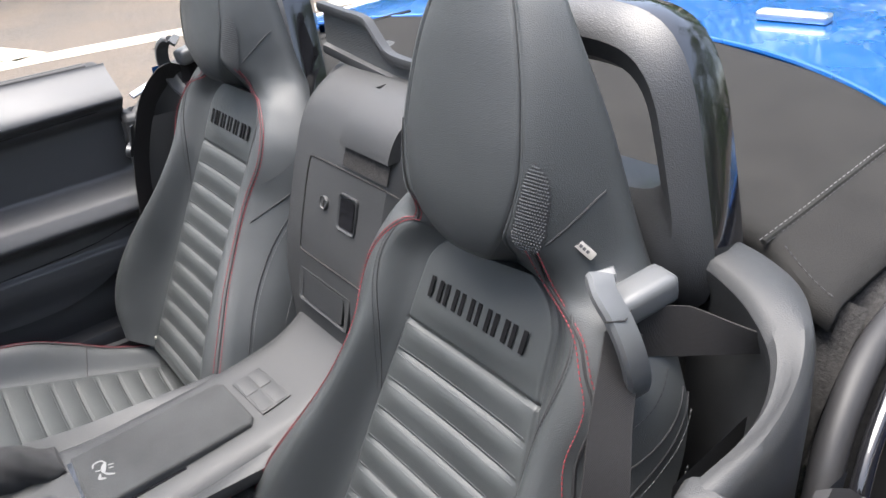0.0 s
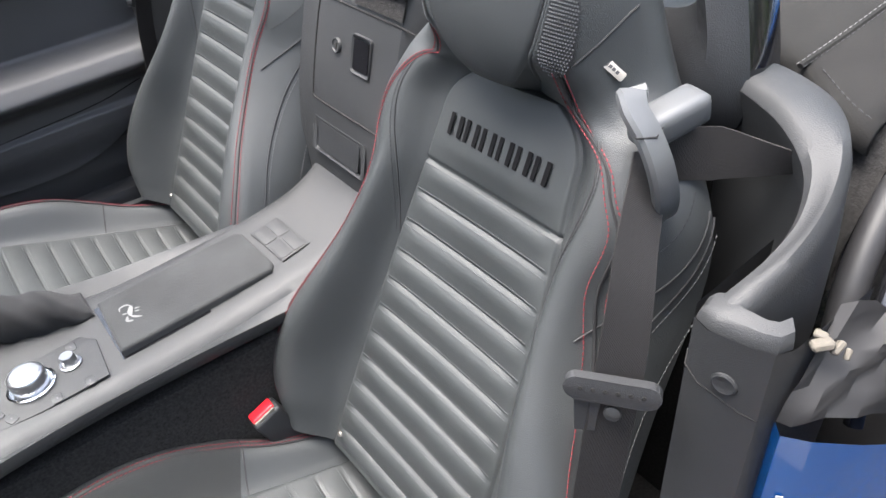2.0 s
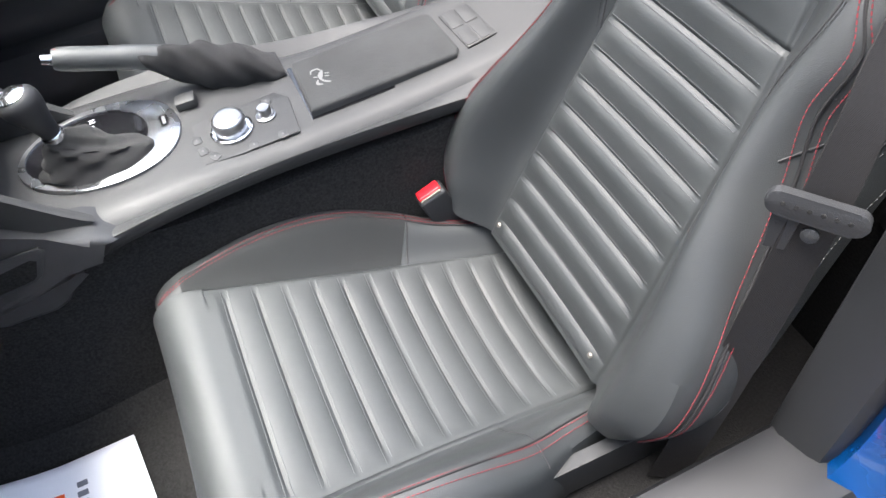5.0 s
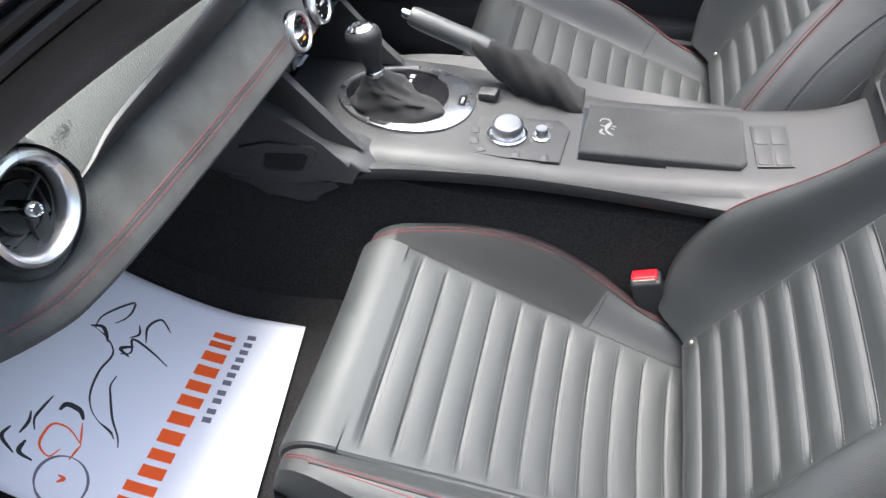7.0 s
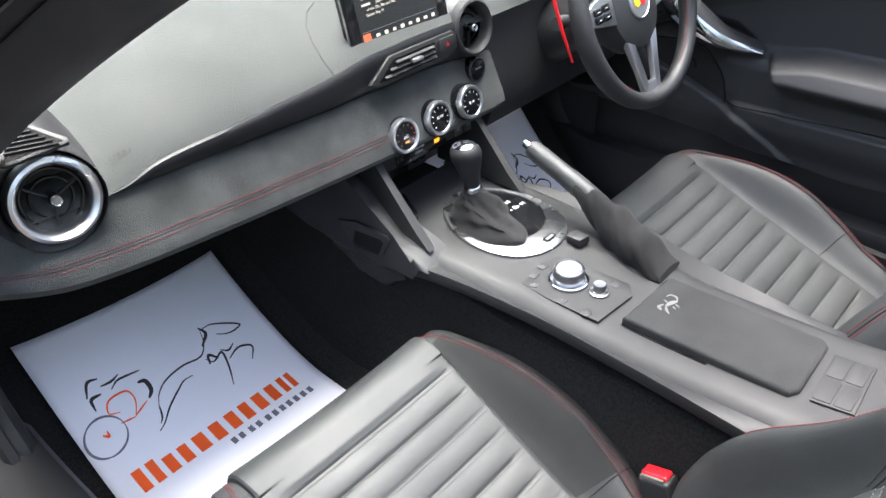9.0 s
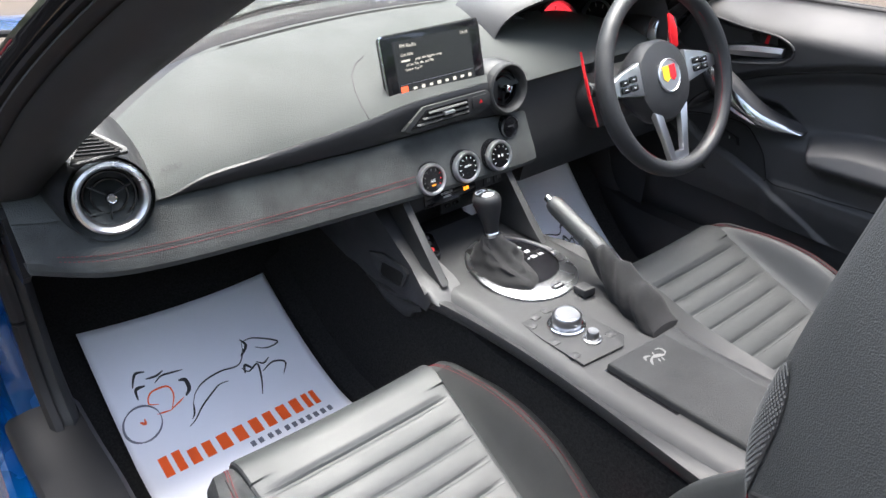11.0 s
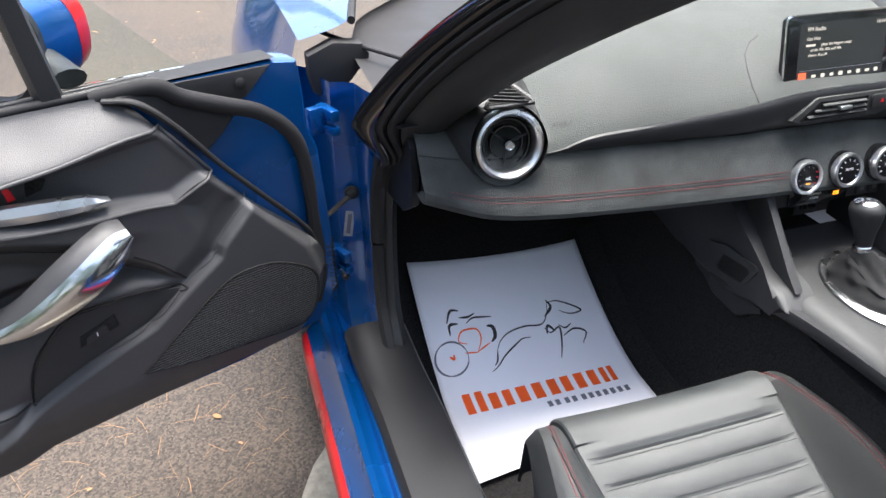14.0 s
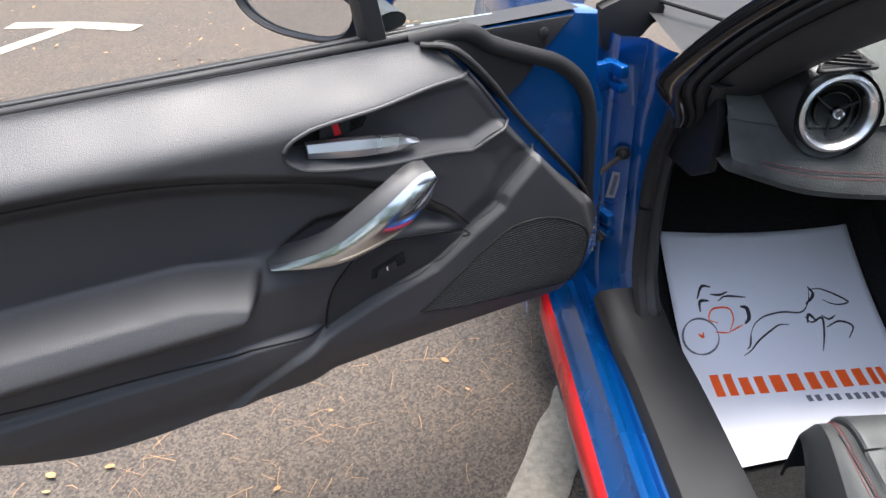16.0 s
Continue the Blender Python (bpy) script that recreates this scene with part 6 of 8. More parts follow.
# ---- doors ----
def build_door(hinge, along, inner, label, is_open):
    """A car door in its own axes: s away from the hinge, n towards the cabin, z up."""
    Hh, D, Nn = Vector(hinge), Vector(along).normalized(), Vector(inner).normalized()

    def P(s, n, z):
        return Hh + D * s + Nn * n + Vector((0, 0, z))

    # local x along the door, y up, z towards the cabin
    base = Matrix((D, Vector((0, 0, 1)), Nn)).transposed().to_4x4()
    base.translation = Hh
    at = lambda n: base @ Matrix.Translation((0, 0, n))
    door = thing("car_door", P(0.5, 0.05, 0.40), label, "car door", "car doors")

    # outer shell
    outline = [(0.010, 0.47), (0.012, 0.60), (0.02, 0.735), (0.035, 0.775), (0.035, 0.84), (0.040, 0.880), (0.08, 0.887), (0.26, 0.888), (0.60, 0.884), (1.05, 0.882),
               (1.09, 0.80), (1.07, 0.60), (1.00, 0.46), (0.92, 0.405), (0.60, 0.395), (0.20, 0.395), (0.05, 0.41)]
    bm = bmesh.new()
    rows = []
    for n, k in ((-0.035, 0.985), (-0.03, 0.995), (0.02, 1.0), (0.052, 1.0), (0.058, 0.99)):
        rows.append([P(0.55 + (s - 0.55) * k, n - 0.02 * abs(z - 0.66) * (n < 0.03) + (0.032 if n < 0.01 and z > 0.82 else 0.0), 0.65 + (z - 0.65) * k) for s, z in outline])
    skin(bm, rows, close_ring=True, caps=True)
    part("shell", bm, BLUE, door, "blue painted door shell")

    # moulded inner trim
    FRONT = [(0.0, 0.104), (0.12, 0.069), (0.22, 0.059), (0.35, 0.077), (0.56, 0.155), (0.68, 0.200), (0.85, 0.253), (1.0, 0.302)]
    BOT = [(0.05, 0.50), (0.07, 0.475), (0.11, 0.455), (0.25, 0.446), (0.40, 0.440), (0.67, 0.421), (0.79, 0.414), (0.88, 0.424), (0.96, 0.462), (1.05, 0.56), (1.083, 0.66)]
    LINE_UP = [(0.15, 0.70), (0.36, 0.708), (0.413, 0.724), (0.465, 0.744), (0.535, 0.764), (0.632, 0.787), (0.722, 0.800), (0.836, 0.805), (1.05, 0.812)]
    BOWL = [(0.529, 0.808), (0.520, 0.820), (0.492, 0.830), (0.453, 0.834), (0.379, 0.839), (0.266, 0.846), (0.211, 0.769), (0.273, 0.743), (0.386, 0.760), (0.503, 0.780), (0.526, 0.796)]
    CREST = [(0.167, 0.719), (0.226, 0.664), (0.232, 0.650), (0.276, 0.622), (0.341, 0.577), (0.44, 0.545), (0.514, 0.515)]
    LOWER = CREST + [(0.57, 0.49), (0.68, 0.42), (0.10, 0.42), (0.03, 0.50), (0.04, 0.60), (0.077, 0.614), (0.155, 0.708)]
    CUP = [(0.42, 0.700), (0.341, 0.684), (0.308, 0.657), (0.280, 0.620), (0.342, 0.636), (0.436, 0.636), (0.52, 0.625), (0.56, 0.65), (0.50, 0.69)]
    FACET = [(0.273, 0.743), (0.211, 0.769), (0.167, 0.719), (0.226, 0.664), (0.246, 0.672), (0.263, 0.712)]
    PLATE = [(0.511, 0.516), (0.501, 0.564), (0.481, 0.597), (0.436, 0.629), (0.342, 0.629), (0.283, 0.614), (0.300, 0.607), (0.341, 0.579), (0.44, 0.547)]

    def inside(poly, s, z):
        """Distance inside a closed outline, minus outside."""
        s, z = np.asarray(s, float), np.asarray(z, float)
        best, odd = np.full(s.shape, 9.0), np.zeros(s.shape, bool)
        for (x0, y0), (x1, y1) in zip(poly, poly[1:] + poly[:1]):
            dx, dy = x1 - x0, y1 - y0
            k = np.clip(((s - x0) * dx + (z - y0) * dy) / (dx * dx + dy * dy), 0, 1)
            best = np.minimum(best, np.hypot(s - x0 - k * dx, z - y0 - k * dy))
            if y0 != y1:
                odd ^= ((y0 > z) != (y1 > z)) & (s < x0 + (z - y0) / (y1 - y0) * dx)
        return np.where(odd, best, -best)

    UP_S = np.linspace(0.0, 1.1, 111)
    UP_Z = np.array([curve(LINE_UP, q) for q in UP_S])

    def relief(s, z):
        s, z = np.asarray(s, float), np.asarray(z, float)
        n = np.full(np.broadcast(s, z).shape, 0.118)
        up = np.interp(s, UP_S, UP_Z)
        n = n + 0.022 * smooth01(up - 0.004, up + 0.020, z) * smooth01(0.30, 0.42, s)
        n = n - 0.026 * smooth01(up, up - 0.035, z) * smooth01(0.36, 0.55, s) * smooth01(0.60, 0.66, z)
        # shoulder rolls over to the window slot
        n = n - (0.052 + 0.024 * smooth01(0.30, 0.42, s)) * smooth01(0.815, 0.892, z) ** 1.5
        # arm rest with a nearly level top
        top = 0.664 - 0.020 * smooth01(0.70, 0.56, s)
        lead = s - 0.569 - np.clip(0.646 - z, 0, 0.09) * 0.55
        n = n + 0.058 * smooth01(0.0, 0.030, lead) * smooth01(top + 0.004, top - 0.030, z) * (1 - 0.92 * smooth01(0.612, 0.560, z))
        # handle bowl with a raised lip
        d = inside(BOWL, s, z)
        k = smooth01(-0.002, 0.016, d)
        n = n * (1 - k) + 0.1025 * k
        # faceted front and speaker panel
        d = inside(LOWER, s, z)
        n = n + 0.012 * smooth01(-0.002, 0.009, d) - 0.008 * smooth01(-0.035, -0.001, d) * smooth01(0.002, -0.001, d) * smooth01(0.54, 0.50, s)
        n = n - 0.007 * smooth01(0.0, 0.03, inside(FACET, s, z))
        n = n - 0.034 * smooth01(0.0, 0.030, inside(CUP, s, z))
        k = smooth01(0.0, 0.003, inside(PLATE, s, z))
        n = n * (1 - k) + 0.1105 * k
        # lower panel with a lip along its top
        n = n + 0.012 * smooth01(0.530, 0.518, z) * smooth01(0.50, 0.55, s)
        n = n - 0.022 * smooth01(0.50, 0.42, z)
        edge = np.interp(z, [0.45, 0.51, 0.557, 0.614, 0.708, 0.759, 0.837, 0.903], [0.104, 0.069, 0.059, 0.077, 0.155, 0.200, 0.253, 0.302])
        return n - 0.018 * smooth01(0.022, 0.0, s - edge)

    bm = bmesh.new()
    aa = np.linspace(0, 1, 290)
    grid_s, grid_z = [], []
    for b in np.linspace(0, 1, 190):
        sv = curve(FRONT, b) * (1 - aa) + 1.083 * aa
        zb = np.array([curve(BOT, q) for q in sv])
        grid_s.append(sv)
        grid_z.append(zb + (0.889 - zb) * b)
    grid_n = relief(np.array(grid_s), np.array(grid_z))
    rows = [[P(x, n, z) for x, n, z in zip(r0, r1, r2)] for r0, r1, r2 in zip(grid_s, grid_n, grid_z)]
    skin(bm, rows)
    for side in ([r[0] for r in rows], rows[0]):
        skin(bm, [side, [p - Nn * 0.05 for p in side]])
    part("inner_trim", bm, TRIM, door, "black moulded inner trim with grained pad", sharp=60)

    def lay(pts, lift=0.0, n=30):
        return [P(q.x, float(relief(q.x, q.y)) + lift, q.y) for q in line3([(s, z, 0) for s, z in pts], n)]

    def ridge(name, pts, r, mat, lift=0.0, n=30, lab=""):
        bm = bmesh.new()
        tube(bm, lay(pts, lift, n), r, 8)
        return part(name, bm, mat, door, lab)

    ridge("seam", [(0.413, 0.722), (0.465, 0.742), (0.535, 0.762), (0.632, 0.785), (0.722, 0.798), (0.836, 0.803), (1.03, 0.81)], 0.0018, CARPET, -0.0004, 60)
    ridge("seam", [(0.514, 0.522), (0.53, 0.520), (0.766, 0.530), (0.933, 0.540), (1.03, 0.56)], 0.0016, CARPET, -0.0004, 50)
    ridge("seam", [(0.341, 0.686), (0.308, 0.659), (0.278, 0.622)], 0.0016, CARPET, -0.0004)
    ridge("seam", [(0.266, 0.846), (0.238, 0.808), (0.211, 0.769)], 0.0016, CARPET, -0.0004)
    ridge("seam", [(0.211, 0.769), (0.245, 0.757), (0.273, 0.743)], 0.0020, CARPET, -0.0004)

    bm = bmesh.new()
    rim = line3([(s, z, 0) for s, z in BOWL[7:] + BOWL[:6]], 70)
    rim = [(q.x, q.y) for q in rim]
    for (s0, z0), (s1, z1) in ((BOWL[5], BOWL[6]), (BOWL[6], BOWL[7])):
        rim += [(s0 + (s1 - s0) * k / 12, z0 + (z1 - z0) * k / 12) for k in range(1, 13)]
    tube(bm, [P(s, float(relief(s, z)) + 0.0006, z) for s, z in rim], 0.0027, 8)
    part("bowl_edge", bm, TRIM, door)
    ridge("crest", CREST, 0.0014, TRIM, 0.0003, 80)
    ridge("seam", PLATE + PLATE[:1], 0.0013, CARPET, 0.0002, 120)

    # the lever sits in the front of the bowl
    # thin black plate imitates the shade deep in the bowl
    bm = bmesh.new()
    prism(bm, [(0.512, 0.800), (0.506, 0.815), (0.49, 0.822), (0.425, 0.829), (0.412, 0.818), (0.420, 0.806), (0.46, 0.798)], 0.002, at(0.1035), 0.001)
    bowl_part = part("bowl_shade", bm, CARPET, door, "dark patch for the shaded recess round the handle")
    bm = bmesh.new()
    rows = []
    for f in np.linspace(0, 1, 26):
        s, z = 0.497 - 0.146 * f, 0.796 - 0.018 * f + 0.004 * math.sin(math.pi * f)
        h = 0.0105 * (0.72 + 0.55 * math.sin(math.pi * min(1, 0.20 + f * 0.80)))
        if f > 0.82:
            h *= max(0.15, 1 - (f - 0.82) * 4.6)
        nn = 0.118 + 0.014 * math.sin(math.pi * f)
        rows.append([P(s, nn - 0.004, z - h), P(s, nn + 0.004, z - h * 0.85), P(s, nn + 0.008, z), P(s, nn + 0.004, z + h * 0.85), P(s, nn - 0.004, z + h)])
    skin(bm, rows, close_ring=True, caps=True)
    part("lever", bm, SATIN, bowl_part, "satin metal door lever")
    bm = bmesh.new()
    prism(bm, [(0.480, 0.803), (0.476, 0.825), (0.448, 0.831), (0.436, 0.822), (0.440, 0.803)], 0.010, at(0.1045), 0.003)
    part("lock_lever", bm, PLASTIC, bowl_part)
    bm = bmesh.new()
    prism(bm, [(0.459, 0.806), (0.462, 0.828), (0.455, 0.829), (0.450, 0.807)], 0.001, at(0.1147), 0.0003)
    part("lock_mark", bm, RED_PLASTIC, bowl_part, "red unlocked mark")

    # pull handle
    path = line3([(0.346, 0.158, 0.742), (0.374, 0.172, 0.730), (0.407, 0.180, 0.711), (0.446, 0.176, 0.687), (0.49, 0.164, 0.664), (0.53, 0.142, 0.650), (0.57, 0.112, 0.640)], 36)
    bm, bk2 = bmesh.new(), bmesh.new()
    rows, rows2 = [], []
    for i, q in enumerate(path):
        f = i / 35
        t = (path[min(i + 1, 35)] - path[max(i - 1, 0)])
        tv = Vector((t.x, t.z)).normalized()
        nx, nz = -tv.y, tv.x
        w = curve([(0, 0.009), (0.08, 0.019), (0.30, 0.022), (0.6, 0.0165), (0.85, 0.009), (1, 0.004)], f)
        rows.append([P(q.x + nx * w * c, q.y + 0.009 * math.sin((c + 1) * math.pi / 2), q.z + nz * w * c) for c in (-1, -0.8, -0.4, 0, 0.4, 0.8, 1)])
        g = math.sin(math.pi * min(1, 0.15 + 0.85 * f))
        rows2.append([P(q.x + nx * w * c, q.y + dn, q.z + nz * w * c) for c, dn in ((-1.04, -0.001), (0.9, -0.002), (1.0 + 0.35 * g, -0.010), (1.0 + 0.55 * g, -0.028), (1.0, -0.045), (-0.6, -0.040), (-1.06, -0.016))])
    skin(bm, rows)
    skin(bk2, rows2, close_ring=True, caps=True)
    grip = part("pull_handle", bk2, TRIM, door, "black pull handle with a polished cap")
    part("handle_cap", bm, HANDLE, grip, "polished metal cap")

    # window switch
    bm = bmesh.new()
    prism(bm, [(0.40 + (x - 0.40) * 0.985, 0.58 + (z - 0.58) * 0.97) for x, z in PLATE], 0.0035, at(0.1115), 0.0015)
    plate = part("switch_plate", bm, PLASTIC, door, "smooth switch plate")
    bm = bmesh.new()
    prism(bm, [(0.436, 0.577), (0.432, 0.594), (0.384, 0.610), (0.382, 0.590)], 0.003, at(0.1135), 0.001)
    part("switch_well", bm, CARPET, plate)
    bm = bmesh.new()
    prism(bm, [(0.429, 0.580), (0.426, 0.592), (0.399, 0.602), (0.397, 0.588)], 0.006, at(0.1145), 0.002)
    part("switch", bm, PLASTIC_SOFT, plate)
    bm = bmesh.new()
    block(bm, (0.0018, 0.006, 0.0005), at(0.1207) @ Matrix.Translation((0.412, 0.592, 0)))
    part("switch_mark", bm, PRINT_WHITE, plate)

    # speaker grille: a frame and many fine slats
    G = [(0.373, 0.506), (0.312, 0.552), (0.24, 0.602), (0.205, 0.614), (0.155, 0.611), (0.110, 0.590), (0.084, 0.565), (0.082, 0.53), (0.096, 0.495), (0.118, 0.474), (0.20, 0.480), (0.30, 0.492)]
    bm = bmesh.new()
    g = line3([(s, z, 0) for s, z in G + [G[0]]], 90)
    mid = Vector((0.20, 0.54, 0))
    skin(bm, [[P(q.x + (mid.x - q.x) * f, float(relief(q.x + (mid.x - q.x) * f, q.y + (mid.y - q.y) * f)) + h, q.y + (mid.y - q.y) * f) for q in g] for f, h in ((0, 0.0005), (0.012, 0.003), (0.03, 0.003), (0.045, 0.0008), (0.3, 0.0008), (0.7, 0.0008), (0.97, 0.0008))])
    grille = part("speaker_grille", bm, CARPET, door, "black speaker grille with fine slats")
    bm = bmesh.new()
    poly = [(q.x, q.y) for q in g]
    for k in range(36):
        z = 0.474 + 0.0040 * k
        xs = []
        for (x0, y0), (x1, y1) in zip(poly, poly[1:]):
            if (y0 - z) * (y1 - z) < 0:
                xs.append(x0 + (x1 - x0) * (z - y0) / (y1 - y0))
        if len(xs) >= 2:
            a, b = min(xs) + 0.006, max(xs) - 0.006
            if b - a > 0.01:
                tube(bm, [P(s, float(relief(s, z)) + 0.0020, z) for s in np.linspace(a, b, 8)], 0.0009, 4)
    sl = part("slats", bm, PLASTIC, grille)
    tagged(sl, kind="stuff")

    # weather seals, window strip and front glass post
    def bar(name, pts, r, mat, lab="", n=40, squash=1.0, sg=10):
        bm = bmesh.new()
        tube(bm, [P(*q) for q in line3(pts, n)], r, sg, squash)
        return part(name, bm, mat, door, lab)

    bar("seal", [(0.33, 0.056, 0.884), (0.28, 0.072, 0.892), (0.253, 0.080, 0.892), (0.226, 0.080, 0.872), (0.170, 0.082, 0.848), (0.117, 0.080, 0.824), (0.074, 0.076, 0.782), (0.055, 0.072, 0.728), (0.048, 0.068, 0.60), (0.045, 0.066, 0.52), (0.06, 0.06, 0.46)], 0.010, RUBBER, "black rubber door seal", 70, 1.2)
    bar("seal", [(0.320, 0.070, 0.884), (0.285, 0.092, 0.880), (0.246, 0.100, 0.842), (0.196, 0.100, 0.774), (0.150, 0.098, 0.718), (0.073, 0.090, 0.622), (0.055, 0.085, 0.575)], 0.006, RUBBER, "black rubber door seal", 50, 0.7)
    bm = bmesh.new()
    prism(bm, [(0.305, 0.888), (0.256, 0.890), (0.226, 0.872), (0.172, 0.848), (0.150, 0.834), (0.180, 0.806), (0.205, 0.785), (0.25, 0.840)], 0.018, at(0.062), 0.004)
    part("seal_base", bm, RUBBER, door)
    bm = bmesh.new()
    skin(bm, [[P(s, n, 0.8915 - 0.006 * s) for s in np.linspace(0.075, 1.075, 30)] for n in (0.058, 0.04, 0.02, 0.008)])
    part("slot_cover", bm, RUBBER, door)
    bar("window_strip", [(0.25, 0.052, 0.892), (0.5, 0.050, 0.888), (0.8, 0.048, 0.886), (1.05, 0.048, 0.885)], 0.007, RUBBER, "black window slot strip")
    bar("window_strip", [(0.25, 0.034, 0.894), (0.5, 0.032, 0.891), (0.8, 0.030, 0.889), (1.05, 0.030, 0.888)], 0.003, PLASTIC, "thin grey strip")
    bm = bmesh.new()
    prism(bm, [(0.245, 0.886), (0.085, 0.883), (0.125, 0.848), (0.148, 0.834), (0.19, 0.836), (0.235, 0.868)], 0.006, at(0.056), 0.002)
    part("corner_cover", bm, PLASTIC_SOFT, door, "black corner cover with a plug")
    bm = bmesh.new()
    lathe(bm, [(0.0001, 0), (0.008, 0), (0.008, 0.002), (0.005, 0.0035), (0.0001, 0.0035)], at(0.0625) @ Matrix.Translation((0.134, 0.866, 0)), 20)
    part("plug", bm, RUBBER, door)
    bm = bmesh.new()
    rows = []
    for f in np.linspace(0, 1, 10):
        s0, z0 = 0.371 + 0.030 * f, 0.882 + 0.22 * f
        hw = 0.017 - 0.002 * f
        rows.append([P(s0 - hw, 0.040, z0), P(s0 - hw * 0.7, 0.056, z0), P(s0 + hw * 0.7, 0.056, z0), P(s0 + hw, 0.040, z0), P(s0 + hw, 0.022, z0), P(s0 - hw, 0.022, z0)])
    skin(bm, rows, close_ring=True, caps=True)
    part("glass_post", bm, PLASTIC_SOFT, door, "black quarter window post")
    bm = bmesh.new()
    skin(bm, [[P(s, n, z) for s, z in ((0.20, 0.898), (0.372, 0.902), (0.402, 1.10), (0.385, 1.09))] for n in (0.036, 0.040)], close_ring=True, caps=True)
    pane = part("quarter_glass", bm, GLASS, door, "clear quarter window glass", smooth=False)
    pane.visible_shadow = False

    # mirror
    mc = P(0.432, -0.125, 0.930)
    ax = (Nn * -1)
    fwd = (D * 0.80 + Nn * 0.60).normalized()
    side_v = fwd.cross(Vector((0, 0, 1))).normalized()
    if side_v.dot(ax) < 0:
        side_v = -side_v
    shape = lambda a: (0.112 * math.copysign(abs(math.cos(a)) ** 0.75, math.cos(a)), 0.068 * math.copysign(abs(math.sin(a)) ** 0.75, math.sin(a)) * (1.0 - 0.15 * math.cos(a)))

    def mring(k, depth, lift=0.0):
        return [mc + side_v * (shape(a)[0] * k) + Vector((0, 0, shape(a)[1] * k + lift)) + fwd * depth for a in [j / 40 * math.tau for j in range(40)]]

    bm = bmesh.new()
    skin(bm, [mring(0.93, 0.003), mring(0.97, 0.012), mring(1.06, 0.006), mring(1.10, -0.006), mring(1.04, -0.02)], close_ring=True)
    mir = part("mirror_frame", bm, PLASTIC_SOFT, door, "black frame of the door mirror")
    bm = bmesh.new()
    skin(bm, [mring(0.95, 0.002), mring(0.5, 0.001), mring(0.02, 0.0)], close_ring=True)
    part("mirror_glass", bm, MIRROR, mir, "mirror glass")
    bm = bmesh.new()
    skin(bm, [mring(1.02, -0.018), mring(1.0, -0.06), mring(0.95, -0.095, -0.003)], close_ring=True)
    part("mirror_shell", bm, BLUE, mir, "blue mirror shell")
    bm = bmesh.new()
    skin(bm, [mring(0.955, -0.094, -0.002), mring(0.88, -0.125), mring(0.70, -0.150), mring(0.40, -0.162), mring(0.05, -0.166)], close_ring=True)
    part("mirror_cap", bm, RED_PAINT, mir, "red mirror cap")
    bm = bmesh.new()
    tube(bm, [P(0.34, 0.02, 0.905), P(0.345, -0.03, 0.912), P(0.37, -0.08, 0.93)], [0.022, 0.020, 0.024], 12, 0.6)
    part("mirror_arm", bm, PLASTIC_SOFT, mir)

    if not is_open:
        bm = bmesh.new()
        skin(bm, [[P(s, n, z) for s in np.linspace(0.03, 1.12, 20)] for n, z in ((0.06, 0.46), (0.098, 0.44), (0.105, 0.40), (0.110, 0.33), (0.09, 0.30))])
        part("lower_trim", bm, PLASTIC_SOFT, door)
        bm = bmesh.new()
        skin(bm, [[P(s, n, z) for s in np.linspace(-0.20, 0.20, 8)] for n, z in ((0.120, 0.74), (0.122, 0.60), (0.118, 0.45), (0.13, 0.24))])
        part("hinge_trim", bm, PLASTIC_SOFT, door)
    if is_open:
        for z in (0.765, 0.50):
            bm = bmesh.new()
            block(bm, (0.03, 0.045, 0.016), at(0.02) @ Matrix.Translation((0.0, z, 0)), 0.004)
            block(bm, (0.016, 0.020, 0.05), at(0.03) @ Matrix.Translation((-0.016, z + 0.012, 0)), 0.004)
            block(bm, (0.016, 0.014, 0.05), at(0.03) @ Matrix.Translation((-0.016, z - 0.014, 0)), 0.004)
            part("hinge", bm, BLUE, door, "blue painted hinge")
        bm = bmesh.new()
        tube(bm, [P(0.06, 0.05, 0.585), Vector((-0.765, 0.748, 0.605)), Vector((-0.742, 0.760, 0.614))], 0.006, 8, 0.5)
        part("check_strap", bm, CARPET, door, "metal check strap")
        bm = bmesh.new()
        pts = []
        for k in range(90):
            f = k / 89
            pts.append(P(0.02, 0.045, 0.56 - 0.10 * f) + Vector((0.012 * math.cos(f * 70), 0.012 * math.sin(f * 70), 0)))
        tube(bm, pts, 0.003, 5)
        part("cable_sleeve", bm, RUBBER, door)
    return door


AL = radians(70)
build_door((-0.80, 0.76, 0), (-math.sin(AL), -math.cos(AL), 0), (math.cos(AL), -math.sin(AL), 0), "open car door with black moulded trim and chrome handles", True)
build_door((0.815, 0.76, 0), (0, -1, 0), (-1, 0, 0), "closed driver's door with black moulded trim", False)
# ---- windscreen surround, jambs, bonnet and wings ----
EDGE = [(0.712, 0.640, 0.352), (0.712, 0.685, 0.42), (0.708, 0.702, 0.55), (0.706, 0.680, 0.665), (0.708, 0.600, 0.765), (0.691, 0.540, 0.842), (0.678, 0.463, 0.903),
        (0.649, 0.386, 0.965), (0.617, 0.293, 1.027), (0.579, 0.185, 1.088), (0.562, 0.120, 1.118)]


def pillar_edges(z):
    """Where the windscreen pillar's inner and outer edges run at a height."""
    u = z - 0.9
    inner = Vector((0.6223 - 0.3546 * u - 0.769 * u * u, 0.4118 - 1.3643 * u - 1.326 * u * u, z))
    outer = Vector((0.7345 - 0.4886 * u - 0.3422 * u * u, 0.5175 - 0.894 * u - 2.5291 * u * u, z))
    return inner, inner + (outer - inner) * (0.45 + 0.55 * float(smooth01(0.735, 0.83, z)))


